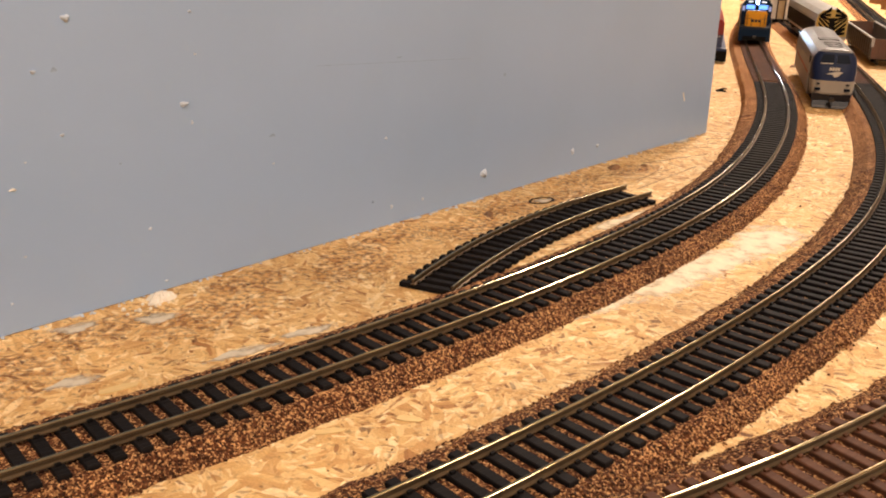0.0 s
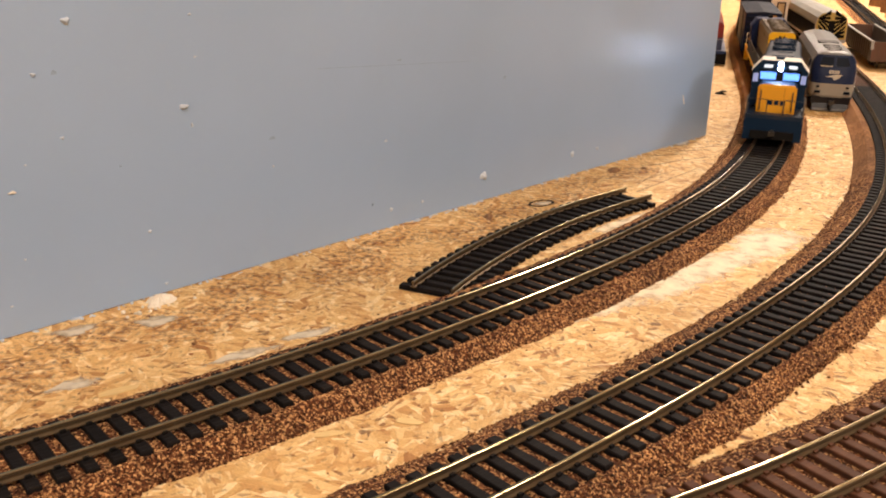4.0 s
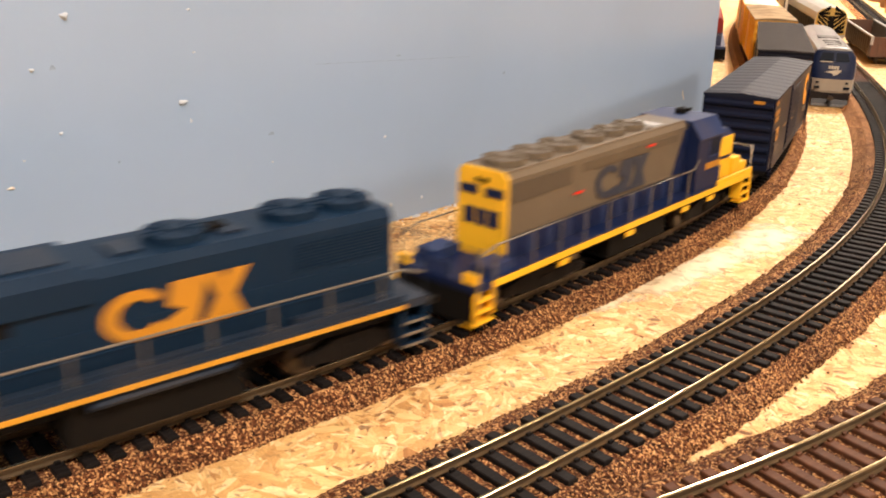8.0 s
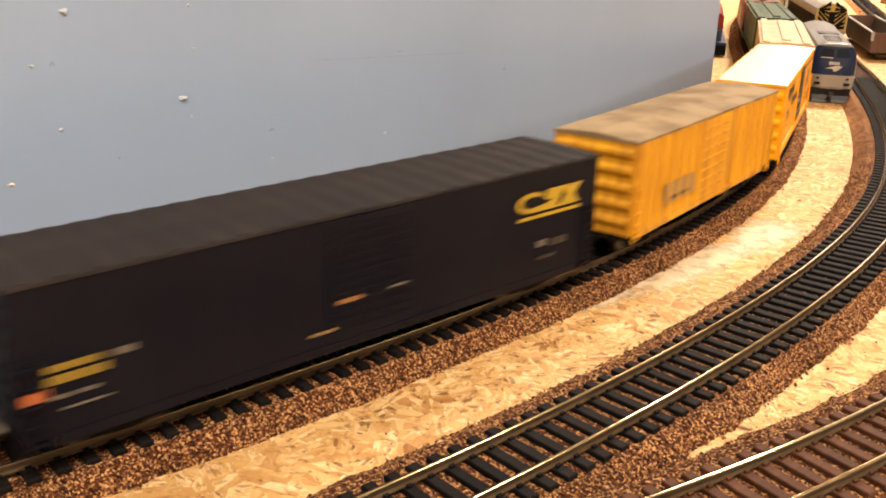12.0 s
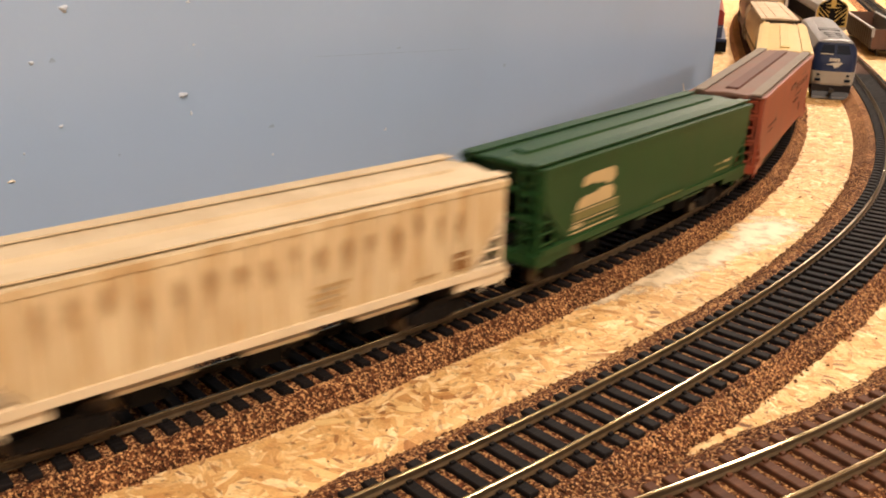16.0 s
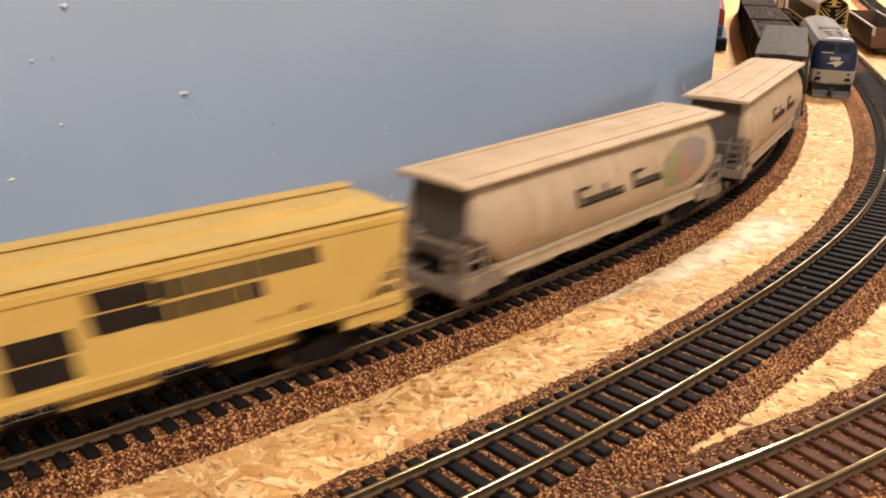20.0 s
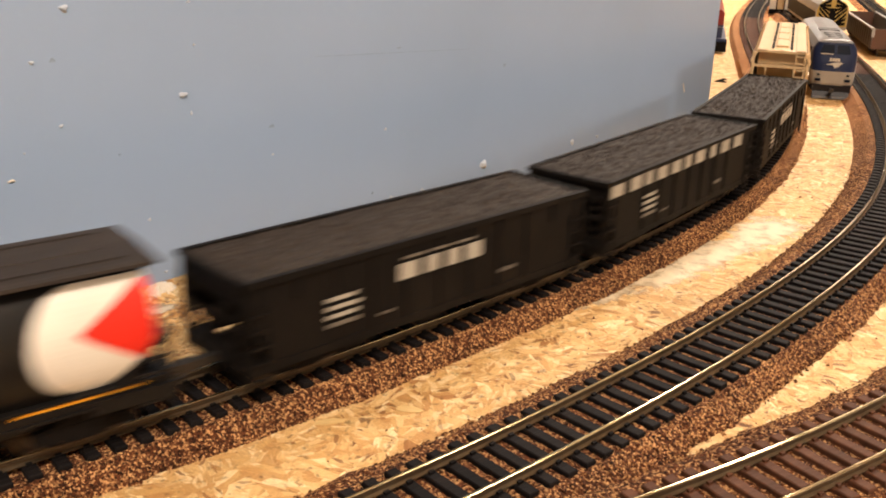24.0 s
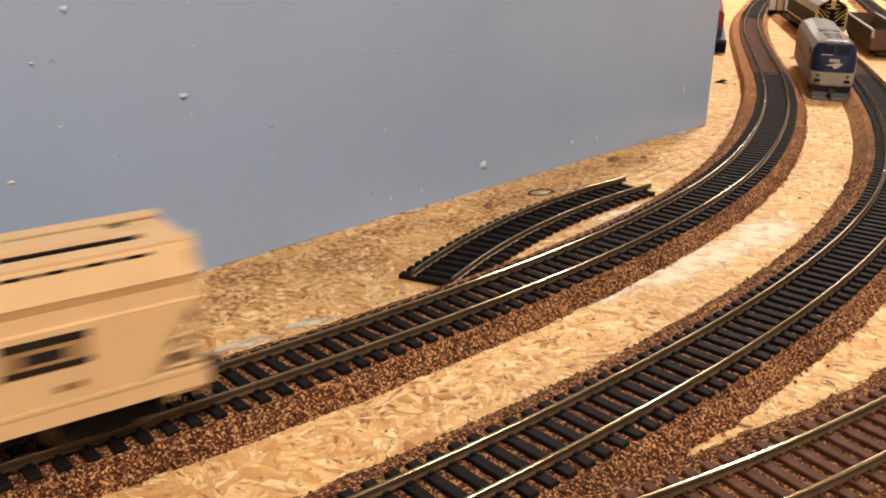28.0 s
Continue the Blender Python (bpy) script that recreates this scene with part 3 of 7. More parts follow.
GREEN = paint("green_paint", (0.014, 0.054, 0.015), amount=0.3, dirt=(0.035, 0.055, 0.02), streak=0.2)
RUST_RED = paint("orange_red_paint", (0.275, 0.056, 0.026), amount=0.65, dirt=(0.165, 0.062, 0.042), streak=0.35)
ROOF_RUST = paint("brown_grey_roof", (0.15, 0.085, 0.06), amount=0.4, dirt=(0.22, 0.055, 0.03), rough=0.7)
RUST_ROOF_DARK = paint("brown_red_roof", (0.10, 0.035, 0.024), amount=0.4, dirt=(0.08, 0.05, 0.037), rough=0.7)
STRAW = paint("straw_yellow_paint", (0.54, 0.375, 0.11), amount=0.12, dirt=(0.5, 0.33, 0.1))
WHEAT = paint("grimy_grey_beige_paint", (0.43, 0.345, 0.245), amount=0.5, dirt=(0.29, 0.21, 0.135), streak=0.2)
WHEAT_ROOF = paint("grimy_roof", (0.50, 0.385, 0.255), amount=0.5, dirt=(0.33, 0.225, 0.13), rough=0.7)
JET = paint("black_paint", (0.007, 0.0065, 0.0065), amount=0.2, dirt=(0.04, 0.035, 0.03), rough=0.35)
COAL_BLACK = paint("dusty_black_paint", (0.0058, 0.0045, 0.0038), amount=0.25, dirt=(0.024, 0.018, 0.014), rough=0.65, spec=0.13)
COAL = material("coal", (0.027, 0.0195, 0.0145), 0.75, vary=0.5, scale=400.0, bump=0.6, bump_scale=700.0, spec=0.3)
CREAM = paint("cream_paint", (0.66, 0.465, 0.255), amount=0.1, dirt=(0.55, 0.38, 0.2))
RED = paint("signal_red_paint", (0.75, 0.03, 0.015), amount=0.04)
MARK_WHITE = paint("white_lettering", (0.62, 0.57, 0.48), amount=0.35, dirt=(0.2, 0.17, 0.14))
MARK_DARK = paint("dark_lettering", (0.014, 0.011, 0.011), amount=0.15, dirt=(0.05, 0.04, 0.03))
MARK_YELLOW = paint("dull_yellow_lettering", (0.50, 0.33, 0.035), amount=0.35, dirt=(0.2, 0.13, 0.03))
ROOF_DUST = paint("dusty_brown_black_roof", (0.030, 0.024, 0.021), amount=0.5, dirt=(0.055, 0.043, 0.035), rough=0.7)
BOARD_GREY = paint("grey_tan_running_board", (0.17, 0.135, 0.10), amount=0.5, dirt=(0.14, 0.10, 0.075), rough=0.7)
MARK_TAN = paint("tan_lettering", (0.50, 0.37, 0.19), amount=0.2)
MARK_FADED = paint("faded_lettering", (0.38, 0.24, 0.10), amount=0.4)
MARK_MUSTARD = paint("mustard_lettering", (0.27, 0.18, 0.03), amount=0.35, dirt=(0.1, 0.07, 0.02))
MARK_CHALK = paint("chalky_lettering", (0.40, 0.37, 0.31), amount=0.35, dirt=(0.15, 0.13, 0.11))
MARK_DIM = paint("dim_grey_lettering", (0.16, 0.14, 0.115), amount=0.4)
MARK_FAINT = paint("faint_grey_lettering", (0.06, 0.05, 0.042), amount=0.4)
MARK_OCHRE = paint("ochre_lettering", (0.56, 0.26, 0.015), amount=0.2)
MARK_BROWN = paint("brown_lettering", (0.20, 0.085, 0.02), amount=0.2)
MARK_RUSTY = paint("faded_dark_red_lettering", (0.10, 0.025, 0.014), amount=0.4)
MARK_SAND = paint("sandy_lettering", (0.41, 0.275, 0.08), amount=0.3)
MARK_BEIGE = paint("pale_brown_lettering", (0.42, 0.28, 0.14), amount=0.2)
MARK_OLIVE = paint("olive_lettering", (0.19, 0.17, 0.06), amount=0.3)
BEIGE_PALE = paint("pale_beige_paint", (0.66, 0.54, 0.37), amount=0.3, dirt=(0.42, 0.30, 0.16))
# round hopper ends: paint darker than the sides, carrying the shade on them
WHEAT_END = paint("grey_beige_shaded_paint", (0.21, 0.17, 0.135), amount=0.45, dirt=(0.13, 0.10, 0.075))
END_SHADE = paint("shaded_end_paint", (0.11, 0.09, 0.082), amount=0.5, dirt=(0.06, 0.048, 0.042), rough=0.7)
MARK_BLUE = paint("faded_blue_lettering", (0.030, 0.038, 0.062), amount=0.3)
SILVER = paint("silver_paint", (0.44, 0.44, 0.43), amount=0.15, rough=0.3)
GLASS_DARK = material("dark_window_glass", (0.006, 0.009, 0.018), 0.45, vary=0.05, spec=0.06)
GLASS_LIT = material("lit_window_glass", (0.1, 0.15, 0.25), 0.1, vary=0.3, scale=120.0, glow=(0.11, 0.35, 1.0), glow_strength=2.2)
GLASS_DIM = material("faintly_lit_window_glass", (0.06, 0.08, 0.14), 0.1, vary=0.3, scale=120.0, glow=(0.5, 0.55, 0.9), glow_strength=0.6)
HEADLAMP = material("led_headlamp", (0.9, 0.95, 1.0), 0.2, vary=0.02, glow=(0.62, 0.80, 1.0), glow_strength=420.0)
# glow given to the number boards to widen the headlamps' bright bloom
BOARD_BLOOM = material("bloom_number_board", (0.5, 0.5, 0.5), 0.3, vary=0.05, glow=(0.75, 0.88, 1.0), glow_strength=1.2)
GRAFFITI = [paint("graffiti_shadow", (0.27, 0.225, 0.165)), paint("graffiti_green", (0.25, 0.27, 0.13)), paint("graffiti_red", (0.33, 0.205, 0.16)), paint("graffiti_blue", (0.24, 0.20, 0.21))]

# ---- running gear, shared by all cars ----
def wheelset_mesh(r):
    bm = bmesh.new()
    for y in (-8.0, 8.0):
        s = 1 if y > 0 else -1
        drum(bm, 0, y - 1.0, 0, r, 2.2, "y", 24)
        drum(bm, 0, y - s * 1.2 - 0.25, 0, r + 0.7, 0.5, "y", 24)
    drum(bm, 0, -12.5, 0, 0.8, 25, "y", 8)
    return mesh_of(bm, "wheelset", STEEL)


def side_frame_mesh(half, r, axles):
    bm = bmesh.new()
    out = [(-half - 3.2, r - 1.6), (-half - 3.2, r + 1.8), (-half + 3, r + 2.2), (-half * 0.45, r + 4.2), (half * 0.45, r + 4.2), (half - 3, r + 2.2),
           (half + 3.2, r + 1.8), (half + 3.2, r - 1.6), (half - 2.4, r - 1.6), (half * 0.42, r - 2.8), (-half * 0.42, r - 2.8), (-half + 2.4, r - 1.6)]
    prism(bm, out, -0.9, 0.9, "y")
    for x in axles:
        drum(bm, x, 0.5, r, 1.9, 1.2, "y", 10)
    for x in (-2.2, 0, 2.2):
        drum(bm, x, 0.7, r - 2.3, 0.85, 4.2, "z", 8)
    return mesh_of(bm, "side_frame", TRUCK)


def bolster_mesh(r):
    return mesh_of(boxes((-3, 3, -12, 12, r - 1, r + 3.2), (-1.5, 1.5, -4, 4, r + 3, r + 5.5)), "truck", TRUCK, 0.3)


GEAR = {"car": (wheelset_mesh(4.9), side_frame_mesh(10, 4.9, (-10, 10)), bolster_mesh(4.9), (-10, 10)),
        "loco4": (wheelset_mesh(5.5), side_frame_mesh(15.5, 5.5, (-15.5, 15.5)), bolster_mesh(5.5), (-15.5, 15.5)),
        "loco6": (wheelset_mesh(5.5), side_frame_mesh(20, 5.5, (-20, 0, 20)), bolster_mesh(5.5), (-20, 0, 20))}
TRAIN = []


def truck(parent, x, kind="car"):
    ws, sf, bo, axles = GEAR[kind]
    t = share("truck", bo, parent, mm_pose(x, 0, 0))
    for y, turn in ((12.2, 0), (-12.2, 180)):
        share("side_frame", sf, t, mm_pose(0, y, 0, 0, 0, turn))
    for a in axles:
        share("wheelset", ws, t, mm_pose(a, 0, GEAR_R[kind]))
    return t


GEAR_R = {"car": 4.9, "loco4": 5.5, "loco6": 5.5}


def coupler_mesh():
    bm = boxes((-7, 3.5, -1.1, 1.1, 6.2, 8.4), (3.5, 6.2, -1.8, 1.0, 5.9, 8.7), (5.6, 7.6, -1.9, -0.6, 5.9, 8.7), (4.2, 5.2, 0.6, 1.9, 5.9, 8.7))
    return mesh_of(bm, "coupler", COUPLER, 0.2)


COUPLER_MESH = coupler_mesh()


def running_gear(car, fore, aft, truck_x, kind="car"):
    tr = [truck(car, s * truck_x, kind) for s in (1, -1)]
    share("coupler", COUPLER_MESH, car, mm_pose(fore + 2, 0, 0))
    share("coupler", COUPLER_MESH, car, mm_pose(-aft - 2, 0, 0, 0, 0, 180))
    return tr


def start_car(label, category, front, rear, inset=24.0, kind="car", origin=None):
    """front, rear: the ends' distances behind the reference; origin: the car's own zero, its middle unless given."""
    L = rear - front
    origin = (front + rear) / 2 if origin is None else origin
    car = thing("locomotive" if kind.startswith("loco") else "freight_car", label, category)
    TRAIN.append((car, running_gear(car, origin - front, rear - origin, L / 2 - inset, kind), origin, L / 2 - inset))
    return car, L


def mark(car, L, d, z, w, h, mat, y=18.2, lean=0.0, name="marking"):
    """A painted bar on the camera side: d from the front end to its near edge, z its foot; lean slants it."""
    x = L / 2 - d
    bm = bmesh.new()
    prism(bm, [(x, z), (x - w, z), (x - w - lean, z + h), (x - lean, z + h)], y - 0.15, y + 0.06, "y")
    return part(name, bm, mat, car)


def word(car, L, d, z, w, h, mat, n, y=18.2, gap=0.28, lean=0.0):
    """Lettering too far or blurred to read: a row of plain bars."""
    step = w / n
    bm = bmesh.new()
    for i in range(n):
        x = L / 2 - d - i * step
        ww = step * (1 - gap)
        prism(bm, [(x, z), (x - ww, z), (x - ww - lean, z + h), (x - lean, z + h)], y - 0.15, y + 0.06, "y")
    return part("lettering", bm, mat, car)


def emblem(car, L, d, z, w, h, mat, y):
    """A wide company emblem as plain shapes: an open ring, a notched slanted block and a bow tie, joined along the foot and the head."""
    bm = bmesh.new()
    x0, t = L / 2 - d, h * 0.20

    def plate(outline, lift=0.0):
        prism(bm, [(x0 - u * w, z + v * h) for u, v in outline], y - 0.15, y + 0.06 + lift, "y")

    cw = w * 0.44
    ring_o, ring_i = [], []
    for k in range(17):
        a = math.radians(38 + 284 * k / 16)
        c, sn = math.cos(a), math.sin(a)
        ring_o.append((x0 - cw / 2 - c * cw / 2, z + h / 2 + sn * h / 2))
        ring_i.append((x0 - cw * 0.53 - c * (cw / 2 - t * 1.25), z + h / 2 + sn * (h / 2 - t)))
    for k in range(16):
        prism(bm, [ring_o[k], ring_o[k + 1], ring_i[k + 1], ring_i[k]], y - 0.15, y + 0.06, "y")
    plate([(0.36, 0.0), (0.60, 0.0), (0.66, 0.5), (0.70, 1.0), (0.46, 1.0), (0.42, 0.56), (0.53, 0.42), (0.36, 0.18)], 0.03)
    plate([(0.66, 0.0), (0.78, 0.0), (1.0, 1.0), (0.86, 1.0)], 0.07)
    plate([(0.68, 1.0), (0.80, 1.0), (0.97, 0.0), (0.84, 0.0)], 0.09)
    plate([(0.20, 0.0), (0.97, 0.0), (0.965, 0.09), (0.20, 0.09)], 0.11)
    return part("emblem", bm, mat, car)


def ladder(bm, x, y, z0, z1, w, n, along="x"):
    """Two stiles and n rungs; along: the axis in which the rungs lie."""
    for i in range(n):
        z = z0 + (z1 - z0) * (i + 0.5) / n
        if along == "x":
            box(bm, x - w / 2, x + w / 2, y - 0.35, y + 0.35, z - 0.35, z + 0.35)
        else:
            box(bm, x - 0.35, x + 0.35, y - w / 2, y + w / 2, z - 0.35, z + 0.35)
    for s in (-1, 1):
        if along == "x":
            box(bm, x + s * w / 2 - 0.35, x + s * w / 2 + 0.35, y - 0.3, y + 0.3, z0, z1)
        else:
            box(bm, x - 0.3, x + 0.3, y + s * w / 2 - 0.35, y + s * w / 2 + 0.35, z0, z1)
    return bm


# ---- box cars ----
def box_car(label, front, rear, body, roof, end, z0, z1, door, roof_ribs, end_ribs, posts=0, door_mat=None, rise=2.2, inset=24.0, rib_height=0.6, door_foot=0.4):
    car, L = start_car(label, "box car", front, rear, inset)
    h, w = L / 2, 17.7
    part("body", boxes((-h + 0.9, h - 0.9, -w, w, z0, z1)), body, car, bevel=0.25)
    top = part("roof", prism(bmesh.new(), [(-w - 0.5, z1 - 0.8), (w + 0.5, z1 - 0.8), (w + 0.5, z1 + 0.15), (0, z1 + rise), (-w - 0.5, z1 + 0.15)], -h + 0.2, h - 0.2), roof, car)
    if roof_ribs:
        wd, hi = L / roof_ribs * 0.30, rib_height
        bm = bmesh.new()
        ring = []
        for x, lift in ((-wd, -0.15), (-wd * 0.4, hi), (wd * 0.4, hi), (wd, -0.15)):
            ring.append([bm.verts.new((x, y, z1 + z + lift)) for y, z in ((-w, 0.15), (0, rise), (w, 0.15))])
        for a, b in zip(ring, ring[1:]):
            for k in range(2):
                bm.faces.new((a[k], a[k + 1], b[k + 1], b[k]))
        for k in (0, 2):
            bm.faces.new([r[k] for r in ring])
        rib = mesh_of(bm, "roof_rib", roof)
        for i in range(roof_ribs):
            share("roof_rib", rib, top, mm_pose(-h + L * (i + 0.5) / roof_ribs, 0, 0))
    for s in (-1, 1):
        bm = boxes((s * (h - 0.9) - 0.4, s * (h - 0.9) + 0.4, -w - 0.1, w + 0.1, z0 - 0.5, z1))
        panel = part("end_panel", bm, end, car)
        for i in range(end_ribs):
            bm = bmesh.new()
            zz = z0 + 1.5 + (z1 - z0 - 3) * (i + 0.5) / end_ribs
            t = (z1 - z0 - 3) / end_ribs * 0.33
            prism(bm, [(s * (h - 0.6), zz - t), (s * (h + 0.7), zz - t * 0.3), (s * (h + 0.7), zz + t * 0.3), (s * (h - 0.6), zz + t)], -w + 1, w - 1, "y")
            for yy in (-1, 1):
                prism(bm, [(s * (h - 5.5), zz - t * 0.7), (s * (h - 0.6), zz - t), (s * (h - 0.6), zz + t), (s * (h - 5.5), zz + t * 0.7)], yy * (w - 0.1), yy * (w + 0.35), "y") if posts else None
            part("end_rib", bm, end, panel)
    for y in (-1, 1):
        part("side_sill", boxes((-h + 8, h - 8, y * (w - 0.8), y * (w + 0.25), z0 - 2.4, z0 + 0.3)), body, car)
    part("underframe", boxes((-h + 1, h - 1, -3.2, 3.2, z0 - 4, z0 - 0.2), (-h + 1, -h + 3, -w + 1, w - 1, z0 - 3, z0), (h - 3, h - 1, -w + 1, w - 1, z0 - 3, z0), (-12, 4, 5, 11, z0 - 6, z0 - 1)), BLACKISH, car)
    d0, d1 = door
    for y in (-1, 1):
        bm = boxes((h - d1, h - d0, min(y * w, y * (w + 0.5)), max(y * w, y * (w + 0.5)), z0 + door_foot, z1 - 1.4))
        n = 7 if posts else 12
        dr = part("door", bm, door_mat or body, car)
        rib = mesh_of(boxes((h - d1 + 1, h - d0 - 1, min(y * (w + 0.4), y * (w + 0.75)), max(y * (w + 0.4), y * (w + 1.0)), -0.5, 0.5)), "door_rib", door_mat or body)
        for i in range(n):
            share("door_rib", rib, dr, mm_pose(0, 0, z0 + door_foot + 1.6 + (z1 - z0 - door_foot - 4.6) * (i + 0.5) / n))
        part("door_track", boxes((h - d1 - 12, h - d0 + 4, y * (w + 0.55) - 0.35, y * (w + 0.55) + 0.35, z0 - 0.6, z0 + 0.3)), body, dr)
    post = None
    for i in range(posts):
        d = 6.0 + (L - 12.0) * i / (posts - 1)
        if d0 - 2 < d < d1 + 2:
            continue
        if post is None:
            post = mesh_of(prism(bmesh.new(), [(-1.3, -0.1), (-0.8, 1.15), (0.8, 1.15), (1.3, -0.1)], z0 + 0.3, z1 - 1, "z"), "side_post", body)
        share("side_post", post, car, mm_pose(h - d, w, 0))
        share("side_post", post, car, mm_pose(h - d, -w, 0, 0, 0, 180))
    for x in (h - 4, -h + 4):
        for y in (w + 0.9, -w - 0.9):
            part("ladder", ladder(bmesh.new(), x, y, z0 - 3, z0 + (z1 - z0) * 0.55, 4.4, 5), end, car)
    return car, L


def freight_train_boxes():
    car, L = box_car("midnight blue box car with ribbed roof and a yellow emblem", -921, -762, MIDNIGHT, BLUE_ROOF, MIDNIGHT, 9.0, 45.2, (62, 104), 13, 6, inset=25, rise=1.6, rib_height=0.5)
    word(car, L, 1.5, 42.0, 8, 1.6, GOLD_DULL, 3, gap=0.15)
    word(car, L, 1.5, 36.2, 14.5, 2.4, GOLD_DULL, 3, gap=0.06)
    word(car, L, 2.5, 32.8, 13, 2.2, GOLD_DULL, 4, gap=0.06)
    mark(car, L, 7, 25.0, 14.5, 3.2, GOLD_DULL)
    word(car, L, 7, 21.8, 15, 2.2, GOLD_DULL, 5, gap=0.06)
    word(car, L, 4, 17.5, 4, 2.4, MARK_DIM, 2, gap=0.2)
    word(car, L, 14, 17.6, 10, 0.8, MARK_DIM, 4)
    word(car, L, 14, 16.0, 8, 0.8, MARK_DIM, 3)
    word(car, L, 41, 24.2, 13, 0.9, MARK_FADED, 3, gap=0.12)
    word(car, L, 70.5, 26.6, 11, 0.7, MARK_DIM, 4, y=18.7)
    word(car, L, 71.5, 23.2, 6, 1.0, MARK_FADED, 2, y=18.7)
    bm = bmesh.new()
    ro, ri = [], []
    for k in range(19):
        a = math.radians(38 + 284 * k / 18)
        ro.append((L / 2 - 140.5 - 10.2 * math.cos(a), 30.5 + 9.6 * math.sin(a)))
        ri.append((L / 2 - 142.6 - 6.2 * math.cos(a), 31.0 + 5.6 * math.sin(a)))
    for k in range(18):
        prism(bm, [ro[k], ro[k + 1], ri[k + 1], ri[k]], 17.6, 17.95, "y")
    prism(bm, [(L / 2 - 135, 28.5), (L / 2 - 139.5, 30.6), (L / 2 - 141.5, 28.4), (L / 2 - 145.8, 28.0), (L / 2 - 146.5, 25.0), (L / 2 - 140, 23.0), (L / 2 - 135, 25.0)], 17.6, 17.99, "y")
    part("emblem", bm, GOLD, car, "round yellow emblem")
    word(car, L, 131, 17.4, 4.5, 3.4, MARK_DIM, 1)
    word(car, L, 137, 17.0, 11, 3.0, MARK_DIM, 4, gap=0.15)
    part("end_plate", boxes((L / 2 + 0.2, L / 2 + 0.75, 7.5, 12.5, 42.2, 43.6)), GOLD_DULL, car)

    car, L = box_car("long charcoal box car with a fluted roof and yellow markings", -737, -534, CHARCOAL, ROOF_DUSK, CHARCOAL, 9.0, 47.4, (86.5, 117.5), 22, 8, inset=27, rib_height=0.45, rise=0.7)
    word(car, L, 8, 25.4, 13, 1.7, MARK_MUSTARD, 5, gap=0.1)
    word(car, L, 8, 22.2, 14.5, 2.2, MARK_MUSTARD, 5, gap=0.08)
    word(car, L, 8.5, 18.4, 13, 1.0, MARK_DIM, 2, gap=0.35)
    mark(car, L, 11, 15.4, 11, 0.5, MARK_DIM)
    mark(car, L, 24, 25.2, 5, 1.8, MARK_DIM)
    mark(car, L, 2.0, 19, 5.5, 2.8, paint("faded_orange_panel", (0.55, 0.16, 0.06)))
    mark(car, L, 89, 21.0, 8, 1.3, paint("dull_orange_mark", (0.30, 0.14, 0.05)), y=18.8)
    mark(car, L, 108, 21.5, 6, 0.7, MARK_DIM, y=18.8)
    word(car, L, 80, 13.2, 9, 0.9, MARK_FADED, 3)
    emblem(car, L, 162, 32.6, 32, 7.0, MARK_YELLOW, 17.95)
    mark(car, L, 162.5, 30.4, 31, 1.1, MARK_YELLOW)
    word(car, L, 172.6, 19.8, 6, 2.2, MARK_DIM, 1)
    word(car, L, 180, 19.0, 8, 2.6, MARK_FAINT, 3, gap=0.3)
    word(car, L, 173.5, 15.0, 9, 1.2, MARK_FAINT, 3)
    for s in (-1, 1):
        part("end_platform", boxes((s * (L / 2 + 3.4) - 2.8, s * (L / 2 + 3.4) + 2.8, -9, 9, 9.2, 10.0)), BOARD_GREY, car, "grey plate over the coupler")

    car, L = box_car("aged yellow box car with side posts and a tan roof", -512, -358, BOX_YELLOW, ROOF_TAN, BOX_YELLOW, 11.0, 47.6, (63, 93), 0, 5, posts=17, inset=24, rise=1.5)
    mark(car, L, 29, 17, 29, 9, MARK_FADED, y=18.6, lean=-1.5, name="faded_patch")
    word(car, L, 32, 18.5, 22, 1.6, MARK_DARK, 5, y=18.75)

    car, L = box_car("bright yellow box car with a black door and silver roof", -343, -164, BOX_YELLOW_NEW, ROOF_SILVER, BOX_YELLOW_NEW, 9.0, 46.4, (81, 110), 15, 5, door_mat=CHARCOAL, inset=24, rise=0.9, door_foot=4.0, rib_height=0.3)
    for y in (-1, 1):
        part("roof_rail", boxes((-L / 2, L / 2, y * 17.9 - 0.35, y * 17.9 + 0.35, 45.0, 46.9)), BOX_YELLOW_NEW, car)
        part("sill_ledge", boxes((-L / 2 + 9, L / 2 - 9, min(y * 17.6, y * 18.6), max(y * 17.6, y * 18.6), 11.4, 12.6)), BOX_YELLOW_NEW, car)
        for x in (79.6, 110.2):
            part("door_post", boxes((L / 2 - x - 1.2, L / 2 - x, min(y * 17.6, y * 18.5), max(y * 17.6, y * 18.5), 12.5, 45.2)), BOX_YELLOW_NEW, car)
    for x in (-1, 1):
        part("roof_end", boxes((min(x * (L / 2 - 1.6), x * L / 2), max(x * (L / 2 - 1.6), x * L / 2), -17.4, 17.4, 46.2, 47.35)), BOX_YELLOW_NEW, car)
    bars = [(21.5, 37.8, 1.6, 5.0), (25.0, 40.8, 6.0, 1.6), (26.0, 37.8, 1.6, 3.2), (30.5, 38.6, 6.0, 2.6), (37.5, 38.0, 1.5, 4.8), (40.6, 38.0, 1.5, 5.6), (43.8, 38.0, 1.7, 6.2)]
    for d, z, ww, hh in bars:
        mark(car, L, d, z, ww, hh, MARK_DARK, lean=-1.6, name="lettering")
